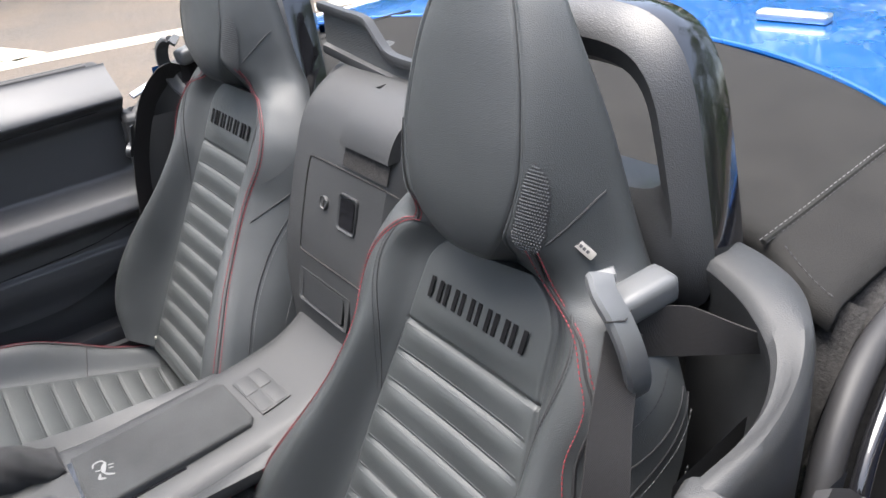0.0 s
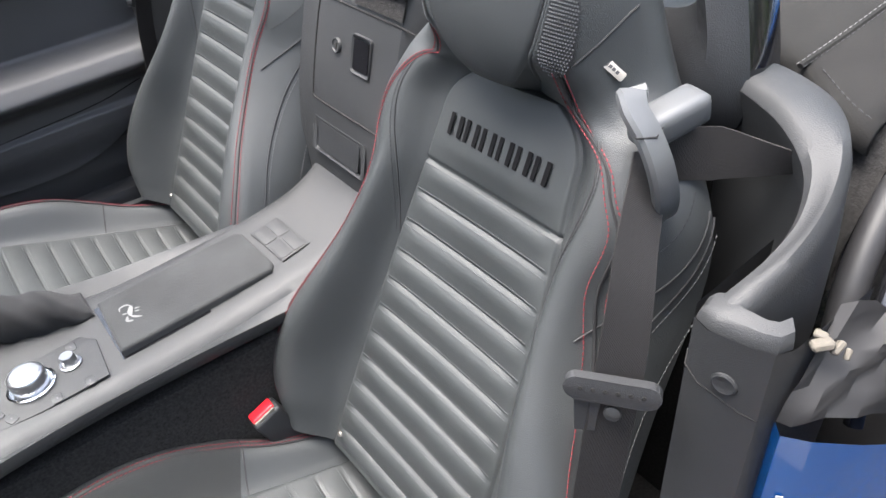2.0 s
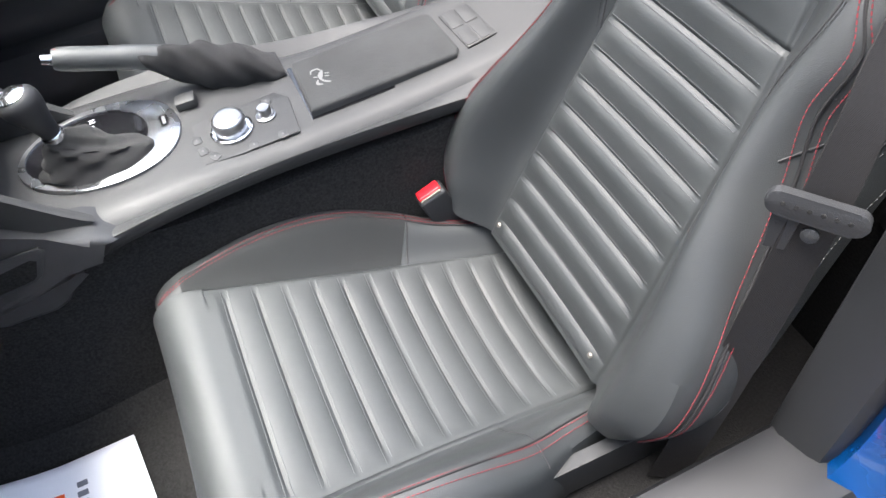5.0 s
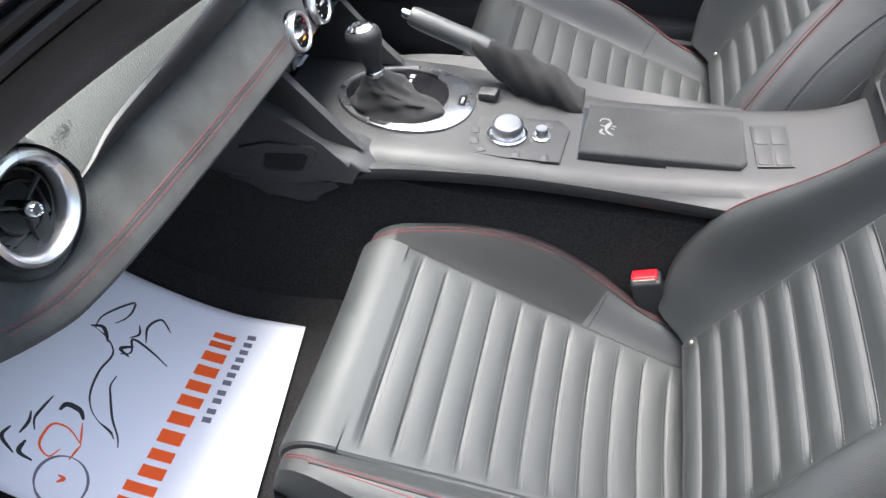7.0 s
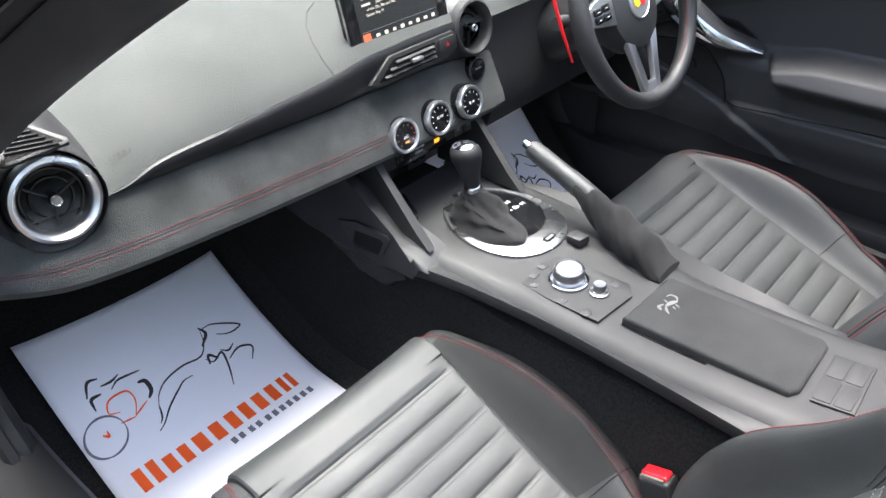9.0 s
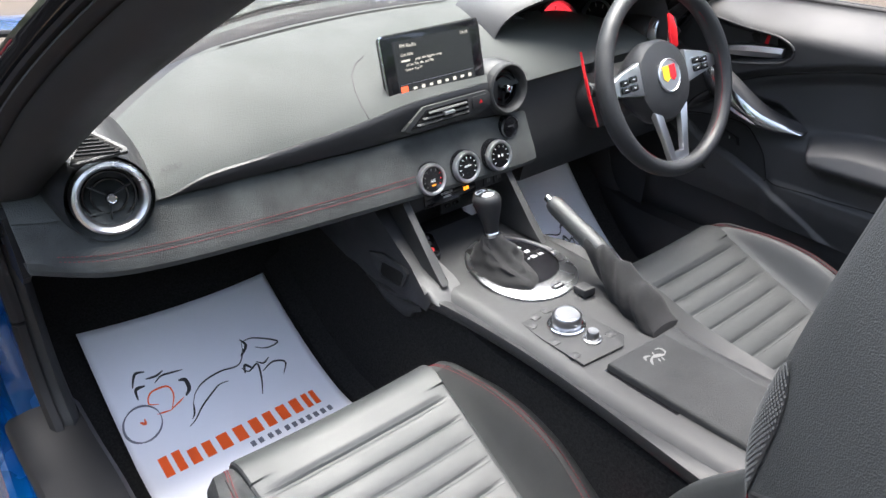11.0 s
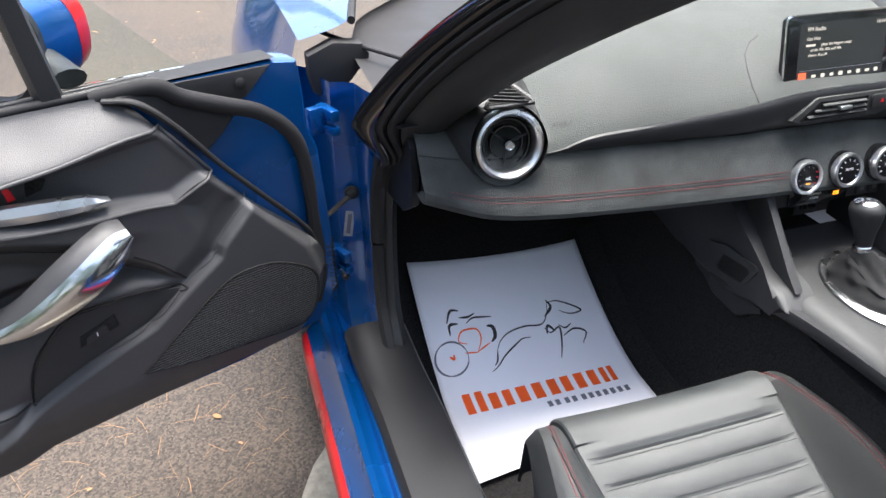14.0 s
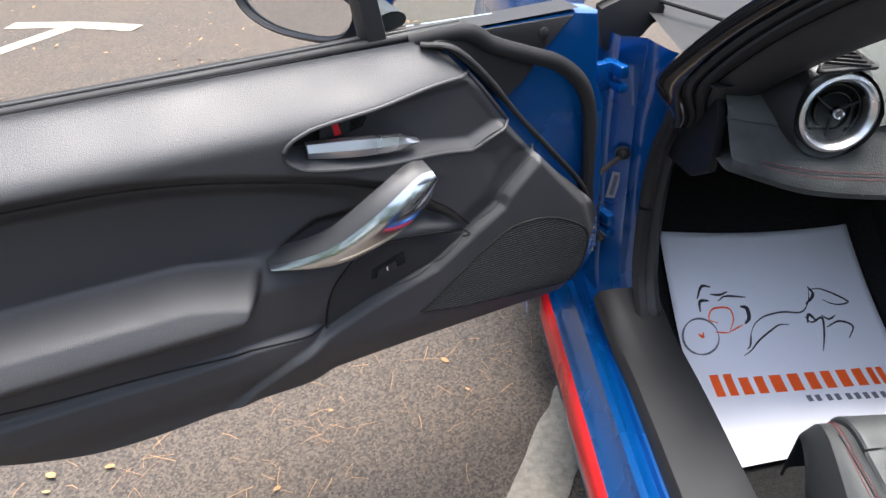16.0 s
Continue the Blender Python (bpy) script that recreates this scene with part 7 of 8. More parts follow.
def pillar_strip(side, section, z0=0.735, z1=1.125, n=50):
    """A strip of the pillar: (share of the way across, rise towards the cabin) pairs."""
    bm = bmesh.new()
    rows = []
    for i in range(n):
        a, b = pillar_edges(z0 + (z1 - z0) * i / (n - 1))
        across = b - a
        rise = Vector((across.y, -across.x, 0.0)).normalized() + Vector((0, 0, 0.25))
        fade = 1 - 0.6 * float(smooth01(0.80, 0.735, a.z))
        rows.append([Vector((side * p.x, p.y, p.z)) for p in [a + across * w + rise * (h * fade) for w, h in section]])
    skin(bm, rows)
    return bm


def sweep(side, pts, section, n=70):
    """A moulding along the opening: section of (inward, outward-up) offsets."""
    p = line3([(side * x, y, z) for x, y, z in pts], n)
    rows = []
    for i, c in enumerate(p):
        t = (p[min(i + 1, n - 1)] - p[max(i - 1, 0)]).normalized()
        inn = Vector((-side, 0, 0))
        inn = (inn - t * inn.dot(t)).normalized()
        up = t.cross(inn) * side
        if up.y < 0 and up.z < 0:
            up = -up
        lift = smooth01(0.70, 0.88, c.z)
        rows.append([c + inn * a + up * (b + lift * (0.06 - a)) for a, b in section])
    bm = bmesh.new()
    skin(bm, rows)
    return bm


for sd in (-1, 1):
    part("pillar_trim", pillar_strip(sd, [(0.02, -0.045), (-0.02, -0.020), (0.0, -0.002), (0.05, 0.008), (0.18, 0.013), (0.36, 0.014), (0.44, 0.010), (0.46, 0.0)]), PLASTIC, body, "dark grey windscreen pillar trim")
    part("pillar_seal", pillar_strip(sd, [(0.45, 0.0), (0.46, 0.012), (0.49, 0.018), (0.54, 0.019), (0.58, 0.015), (0.60, 0.004)]), RUBBER, body, "black rubber roof seal")
    part("pillar_seal", pillar_strip(sd, [(0.59, 0.002), (0.60, 0.010), (0.63, 0.015), (0.68, 0.014), (0.71, 0.008), (0.715, 0.0)]), RUBBER, body, "black rubber door seal")
    part("pillar_outer", pillar_strip(sd, [(0.71, 0.0), (0.72, 0.006), (0.78, 0.009), (0.88, 0.007), (0.97, 0.000), (1.0, -0.012), (0.97, -0.030), (0.80, -0.05)]), GLOSS, body, "gloss black windscreen pillar")
    part("door_seal", sweep(sd, EDGE[:5], [(0.004, -0.012), (-0.006, -0.014), (-0.015, -0.008), (-0.017, 0.004), (-0.010, 0.012), (0.002, 0.012)], 60), RUBBER, body, "black rubber door seal")
    # inner kick trim from the sill to the dash
    bm = bmesh.new()
    rows = []
    for f in np.linspace(0, 1, 26):
        z = 0.34 + 0.36 * f
        e = [q for q in line3([(sd * x, y, zz) for x, y, zz in EDGE[:6]], 60)]
        c = min(e, key=lambda q: abs(q.z - z))
        rows.append([Vector((c.x - sd * 0.002, c.y - 0.004, z)), Vector((c.x - sd * 0.018, c.y - 0.012, z)), Vector((c.x - sd * 0.030, c.y + 0.004, z)), Vector((c.x - sd * 0.034, c.y + 0.05, z)), Vector((c.x - sd * 0.02, c.y + 0.14, z))])
    skin(bm, rows)
    part("kick_trim", bm, PLASTIC, body, "scuffed black plastic kick trim")
    # painted hinge jamb
    bm = bmesh.new()
    rows = []
    for f in np.linspace(0, 1, 30):
        z = 0.29 + 0.53 * f
        fl = 0.06 * (1 - smooth01(0.30, 0.40, z)) + 0.05 * smooth01(0.66, 0.86, z)
        rows.append([(sd * x, y - fl * k, z) for x, y, k in ((0.700, 0.712, 1.2), (0.712, 0.722, 1), (0.722, 0.748, 0.8), (0.728, 0.766, 0.6), (0.745, 0.774, 0.5), (0.765, 0.776, 0.4), (0.772, 0.79, 0.3), (0.782, 0.84, 0.1), (0.80, 0.86, 0.0), (0.835, 0.862, 0))])
    skin(bm, rows)
    jamb = part("hinge_jamb", bm, BLUE, body, "blue painted hinge pillar")
    if sd < 0:
        bm = bmesh.new()
        m = axes((-0.750, 0.7735, 0.548), (-0.10, -1, 0.0), (1, 0, 0))
        block(bm, (0.017, 0.052, 0.001), m @ pose(0, 0, 0, 0, 0, -10), 0.0003, 1)
        lab = part("vin_label", bm, LABEL_WHITE, jamb, "pale printed label")
        bm = bmesh.new()
        block(bm, (0.007, 0.040, 0.0004), m @ pose(0, 0, 0, 0, 0, -10) @ Matrix.Translation((0, 0, 0.0007)))
        part("label_bar", bm, INK_GREY, lab)
        for at, r in (((-0.742, 0.766, 0.615), 0.013), ((-0.765, 0.775, 0.44), 0.008)):
            bm = bmesh.new()
            lathe(bm, [(0.0001, 0), (r, 0), (r, 0.004), (r * 0.6, 0.006), (r * 0.6, 0.013), (r * 0.3, 0.015), (0.0001, 0.015)], axes(at, (-0.15, -1, 0)), 18)
            part("bolt", bm, RUBBER, jamb)
    # end cap of the dash by the door
    bm = bmesh.new()
    prism(bm, [(0.525, 0.700), (0.520, 0.740), (0.525, 0.790), (0.55, 0.815), (0.61, 0.795), (0.69, 0.72), (0.70, 0.645), (0.58, 0.665)], 0.012, Matrix(((0, 0, 1, sd * 0.690 - 0.006), (1, 0, 0, 0), (0, 1, 0, 0), (0, 0, 0, 1))), 0.004)
    part("dash_end", bm, BLADE, body)

# windscreen glass, header and scuttle
bm = bmesh.new()
rows = []
for f in np.linspace(0, 1, 20):
    row = []
    for g in np.linspace(-1, 1, 31):
        half = 0.675 - 0.105 * f
        cur = 1 - abs(g) ** 2.2
        y = (0.585 + 0.235 * cur) * (1 - f) + (0.155 + 0.10 * cur) * f
        z = (0.845 + 0.05 * cur) * (1 - f) + (1.105 + 0.030 * cur) * f + 0.012 * math.sin(math.pi * f)
        row.append((g * half, y, z))
    rows.append(row)
skin(bm, rows)
ws = part("windscreen", bm, GLASS, body, "clear raked windscreen")
ws.visible_shadow = False
bm = bmesh.new()
rows = []
for g in np.linspace(-1, 1, 31):
    cur = 1 - abs(g) ** 2.2
    c = Vector((g * 0.535, 0.110 + 0.10 * cur, 1.122 + 0.030 * cur))
    rows.append([c + Vector((0, a, b)) for a, b in ((0.03, -0.012), (-0.02, -0.018), (-0.055, -0.005), (-0.055, 0.012), (-0.02, 0.020), (0.03, 0.012))])
skin(bm, rows, close_ring=True, caps=True)
part("header_rail", bm, PLASTIC, body, "dark windscreen header rail")
bm = bmesh.new()
rows = []
for g in np.linspace(-1, 1, 41):
    cur = 1 - abs(g) ** 2.2
    y = 0.56 + 0.24 * cur
    z = 0.845 + 0.05 * cur
    rows.append([(g * 0.665, y - 0.05, z - 0.02), (g * 0.665, y, z - 0.006), (g * 0.67, y + 0.05, z - 0.012), (g * 0.675, y + 0.12, z - 0.022), (g * 0.68, y + 0.16, z - 0.03)])
skin(bm, rows)
part("scuttle_panel", bm, RUBBER, body, "black scuttle panel under the windscreen")
bm = bmesh.new()
tube(bm, line3([(-0.60, 0.66, 0.862), (-0.35, 0.80, 0.905), (0.05, 0.86, 0.915)], 24), 0.006, 8)
part("wiper", bm, RUBBER, body, "black wiper arm")
bm = bmesh.new()
tube(bm, line3([(-0.62, 0.685, 0.852), (-0.72, 0.83, 0.862), (-0.77, 1.02, 0.85)], 20), 0.004, 8)
part("washer_hose", bm, RUBBER, body)


BONNET_REAR = [(0.0, 1.30), (0.30, 1.27), (0.49, 1.20), (0.59, 1.095), (0.67, 0.983), (0.70, 0.867), (0.714, 0.81), (0.80, 0.81)]


def bonnet_height(x, y):
    z = 0.868 - 0.13 * ((y - 0.75) / 1.45) ** 2.2 if y > 0.75 else 0.868
    z += 0.055 * math.exp(-(((abs(x) - 0.62) / 0.14) ** 2)) * (1 - 0.35 * (y - 0.7) / 1.4)
    z -= 0.03 * max(0.0, abs(x) - 0.70) ** 1.0 * 8 * max(0, abs(x) - 0.70)
    return z


bm = bmesh.new()
rows = []
for j in range(40):
    row = []
    for i in range(121):
        g = -1 + 2 * i / 120
        x = g * 0.80
        y0 = curve(BONNET_REAR, abs(x))
        y = y0 + (2.22 - 0.28 * g * g - y0) * j / 39
        row.append((x, y, bonnet_height(x, y)))
    rows.append(row)
skin(bm, rows)
part("bonnet", bm, BLUE, body, "glossy blue bonnet with raised wings")
bm = bmesh.new()
skin(bm, [[(x, curve(PAD_BACK, x) - 0.03 + (curve(BONNET_REAR, abs(x)) + 0.015 - curve(PAD_BACK, x) + 0.03) * f, 0.835 + 0.018 * f - 0.03 * max(0.0, abs(x) - 0.5)) for f in np.linspace(0, 1, 8)] for x in np.linspace(-0.715, 0.715, 61)])
part("scuttle_floor", bm, RUBBER, body, "black plastic scuttle below the windscreen")
bm = bmesh.new()
tube(bm, [Vector((x, curve(BONNET_REAR, abs(x)) - 0.004, bonnet_height(x, curve(BONNET_REAR, abs(x))) - 0.002)) for x in np.linspace(-0.712, 0.712, 120)], 0.007, 8)
part("bonnet_seal", bm, RUBBER, body, "black rubber seal along the bonnet's rear edge")
for sd in (-1, 1):
    bm = bmesh.new()
    rows = []
    for j in range(44):
        y = 0.835 + 1.30 * j / 43
        top = bonnet_height(0.80, y)
        arch = 0.0
        if abs(y - 1.42) < 0.345:
            arch = math.sqrt(0.345 ** 2 - (y - 1.42) ** 2)
        low = max(0.20, 0.31 + arch if arch else 0.20)
        low = min(low, top - 0.10)
        rows.append([(sd * (0.80 + 0.088 * math.sin(k / 10 * math.pi * 0.55) ** 0.8), y, top + (low - top) * k / 10) for k in range(11)])
    skin(bm, rows)
    part("front_wing", bm, BLUE, body, "glossy blue front wing")
    bm = bmesh.new()
    prism(bm, [(0.792, 0.855), (0.748, 0.874), (0.700, 0.868), (0.688, 0.850), (0.692, 0.832), (0.728, 0.815), (0.745, 0.790), (0.762, 0.776), (0.786, 0.792), (0.792, 0.820)], 0.03, Matrix(((sd, 0, 0, 0), (0, 0, -1, 0.818), (0, 1, 0, 0), (0, 0, 0, 1))), 0.008)
    part("wing_end_seal", bm, RUBBER, body, "black rubber end seal of the wing")
    bm = bmesh.new()
    bars("wing_badge", [0.022, 0.016, 0.016], 0.016, 0.004, axes((sd * 0.886, 1.02, 0.66), (sd, 0, 0.1), (0, -sd, 0)), CHROME, body, 0.003)

# wheels
def road_wheel(x, y, s):
    w = thing("road_wheel", (x, y, 0), "black alloy road wheel with low tyre", "wheel", "road wheels")
    m = axes((x, y, 0.30), (s, 0, 0), (0, 1, 0))
    bm = bmesh.new()
    skin(bm, [[m @ Vector((r * math.cos(k * math.tau / 48), r * math.sin(k * math.tau / 48), h)) for k in range(48)] for r, h in ((0.215, -0.10), (0.285, -0.10), (0.30, -0.08), (0.30, 0.08), (0.285, 0.10), (0.215, 0.095))], close_ring=True)
    part("tyre", bm, RUBBER, w, "black tyre")
    bm = bmesh.new()
    skin(bm, [[m @ Vector((r * math.cos(k * math.tau / 48), r * math.sin(k * math.tau / 48), h)) for k in range(48)] for r, h in ((0.22, 0.095), (0.21, 0.09), (0.20, 0.04), (0.06, 0.02), (0.02, 0.03))], close_ring=True, caps=True)
    rim = part("rim", bm, GLOSS, w, "dark alloy rim")
    for a in range(5):
        bm = bmesh.new()
        block(bm, (0.17, 0.035, 0.02), m @ pose(0, 0, 0.075, 0, 0, a * 72) @ Matrix.Translation((0.12, 0, 0)), 0.006)
        part("spoke", bm, SATIN, rim)
    return w


for x, s in ((-0.76, -1), (0.76, 1)):
    for y in (1.42, -0.89):
        road_wheel(x, y, s)
# ---- behind the seats ----
# bulkhead between and behind the seats
bulk = thing("rear_bulkhead", (0, -0.45, 0.40), "dark grey storage bulkhead with lidded box and lock between the seats", "storage box")


def bulk_y(z):
    return curve([(0.30, -0.335), (0.44, -0.348), (0.60, -0.362), (0.69, -0.378), (0.78, -0.406), (0.83, -0.424), (0.88, -0.446), (0.915, -0.478), (0.935, -0.53), (0.94, -0.60)], z)


bm = bmesh.new()
rows = []
for z in list(np.linspace(0.30, 0.86, 24)) + list(np.linspace(0.87, 0.94, 12)):
    rows.append([(x, bulk_y(z) - 0.06 * smooth01(0.125, 0.165, abs(x)), z) for x in np.linspace(-0.185, 0.185, 38)])
skin(bm, rows)
part("box_front", bm, PLASTIC, bulk, "satin dark grey box front")
bm = bmesh.new()
skin(bm, [[(x, -0.50 - 0.12 * smooth01(0.70, 0.95, z), z) for x in np.linspace(-0.68, 0.68, 40)] for z in np.linspace(0.20, 0.84, 20)])
part("rear_wall", bm, CARPET, bulk, "black carpeted rear wall")


def outline_on_bulk(name, pts, r, mat, parent, lift=0.0, n=60, lab=""):
    bm = bmesh.new()
    c = line3([(x, 0, z) for x, z in pts], n)
    tube(bm, [Vector((q.x, bulk_y(q.z) + lift, q.z)) for q in c], r, 6)
    return part(name, bm, mat, parent, lab)


outline_on_bulk("lid_gap", [(0.080, 0.692), (0.081, 0.76), (0.079, 0.828), (0.074, 0.833), (-0.04, 0.834), (-0.158, 0.833), (-0.163, 0.828), (-0.164, 0.76), (-0.163, 0.692), (-0.158, 0.688), (-0.04, 0.687), (0.075, 0.688), (0.080, 0.692)], 0.0013, CARPET, bulk, 0.0005, 160)
for k, (x, z, w, h) in enumerate(((-0.044, 0.779, 0.048, 0.056), (0.005, 0.632, 0.15, 0.056))):
    m = axes((x, bulk_y(z) + 0.001, z), (0, 1, 0.3), (-1, 0, 0))
    bm = bmesh.new()
    o2, i2 = rounded(w, h, 0.006, 4), rounded(w * 0.86, h * 0.86, 0.005, 4)
    skin(bm, [[m @ Vector((px, py, hh)) for px, py in ring] for ring, hh in ((o2, -0.002), (o2, 0.0025), ([(a * 0.96, b * 0.96) for a, b in o2], 0.003), (i2, 0.001), ([(a * 0.9, b * 0.9) for a, b in i2], -0.012))], close_ring=True)
    rec = part("finger_recess" if k == 0 else "tray_recess", bm, PLASTIC, bulk, "square finger recess" if k == 0 else "shallow tray recess")
    bm = bmesh.new()
    prism(bm, [(a * 0.9, b * 0.9) for a, b in i2], 0.0008, m @ Matrix.Translation((0, 0, 0.0012 if k else 0.0012)))
    part("recess_floor", bm, GLOSS if k == 0 else PLASTIC_SOFT, rec)
bm = bmesh.new()
lathe(bm, [(0.0001, 0.0), (0.0105, 0.0), (0.0105, 0.003), (0.0095, 0.0045), (0.0085, 0.003), (0.0001, 0.003)], axes((0.020, bulk_y(0.778), 0.778), (0, 1, 0.3)), 26)
lock = part("lock", bm, PLASTIC, bulk, "round key lock")
bm = bmesh.new()
block(bm, (0.003, 0.010, 0.001), axes((0.020, bulk_y(0.778) + 0.0035, 0.778), (0, 1, 0.3)))
part("keyhole", bm, CARPET, lock)
# latch cover on the upper bulge
bm = bmesh.new()
rows = []
for z in np.linspace(0.866, 0.930, 14):
    rows.append([(x, bulk_y(z) + 0.010 + 0.004 * math.sin(math.pi * (z - 0.866) / 0.064), z + 0.006) for x in np.linspace(-0.132, -0.012, 8)])
skin(bm, rows)
for side in (0, -1):
    skin(bm, [[r[side] for r in rows], [(r[side][0], r[side][1] - 0.02, r[side][2]) for r in rows]])
latch = part("latch_cover", bm, PLASTIC, bulk, "curved latch cover")
# black sheet on the box front, painting the shade under the latch cover
bm = bmesh.new()
skin(bm, [[(x, bulk_y(z) + 0.004, z) for x in np.linspace(-0.128, -0.016, 6)] for z in (0.842, 0.855, 0.868)])
part("latch_shade", bm, CARPET, latch)

# wind deflector of fine mesh between the hoops
defl = thing("wind_deflector", (0, -0.55, 0.93), "black wind deflector with a fine mesh between the roll hoops", "wind deflector")
TOP = [(0.20, 1.024), (0.13, 1.019), (0.068, 1.014), (0.052, 1.002), (0.022, 0.975), (0.004, 0.969), (-0.06, 0.967)]
top = line3([(x, 0, z) for x, z in TOP] + [(-0.10, 0, 0.972), (-0.13, 0, 1.0), (-0.20, 0, 1.02)], 60)
low = [Vector((q.x, 0, 0.920 + 0.12 * max(0.0, q.x))) for q in top]
bm = bmesh.new()
skin(bm, [[Vector((q.x, -0.552, q.z)) for q in top], [Vector((q.x, -0.548, q.z)) for q in low]])
part("mesh_panel", bm, MESH, defl, "fine black mesh")
for row, nm in ((top, "upper_rail"), (low, "lower_rail")):
    bm = bmesh.new()
    rows = []
    for q in row:
        k = -1 if nm == "upper_rail" else 1
        rows.append([Vector((q.x, y, q.z + k * h)) for y, h in ((-0.556, 0.0), (-0.542, -0.001), (-0.540, 0.004), (-0.542, 0.013), (-0.549, 0.016), (-0.556, 0.014))])
    skin(bm, rows, close_ring=True, caps=True)
    part(nm, bm, PLASTIC_SOFT, defl)

# roll hoops
def roll_hoop(cx):
    hoop = thing("roll_hoop", (cx, -0.54, 0.80), "black padded roll hoop behind the seat", "roll hoop", "roll hoops")
    n = 72
    out_pts, in_pts = [], []
    for k in range(n):
        a = k / n * math.tau
        ca, sa = math.cos(a), math.sin(a)
        # superellipse outline, wider at the foot
        r = (abs(ca) ** 4.4 + abs(sa) ** 4.4) ** (-1 / 4.4)
        x, z = r * ca, r * sa
        out_pts.append((x * (0.168 - 0.044 * z), 0.95 + z * 0.145))
        r2 = (abs(ca) ** 4.4 + abs(sa) ** 4.4) ** (-1 / 4.4)
        x2, z2 = r2 * ca, r2 * sa
        in_pts.append((x2 * (0.112 - 0.022 * z2), 0.980 + z2 * 0.058))
    bm = bmesh.new()
    rings = []
    for w, y in ((0.0, -0.492), (0.18, -0.474), (0.5, -0.466), (0.82, -0.474), (1.0, -0.492)):
        rings.append([(cx + o[0] * (1 - w) + i[0] * w, y - 0.10 * (o[1] * (1 - w) + i[1] * w - 0.9), o[1] * (1 - w) + i[1] * w) for o, i in zip(out_pts, in_pts)])
    skin(bm, rings, close_ring=True)
    skin(bm, [[(x, y - 0.06, z) for x, y, z in rings[-1]], rings[-1]], close_ring=True)
    part("pad", bm, PLASTIC_SOFT, hoop, "grained black padding")
    bm = bmesh.new()
    skin(bm, [rings[0], [(cx + (x - cx) * 1.02, y - 0.015, z + 0.002) for x, y, z in rings[0]], [(cx + (x - cx) * 0.99, y - 0.05, z - 0.006) for x, y, z in rings[0]], [(cx + (x - cx) * 0.8, y - 0.07, 0.96 + (z - 0.96) * 0.8) for x, y, z in rings[0]]], close_ring=True)
    part("cover", bm, GLOSS, hoop, "gloss black rear cover")
    return hoop


roll_hoop(-0.385)
roll_hoop(0.385)

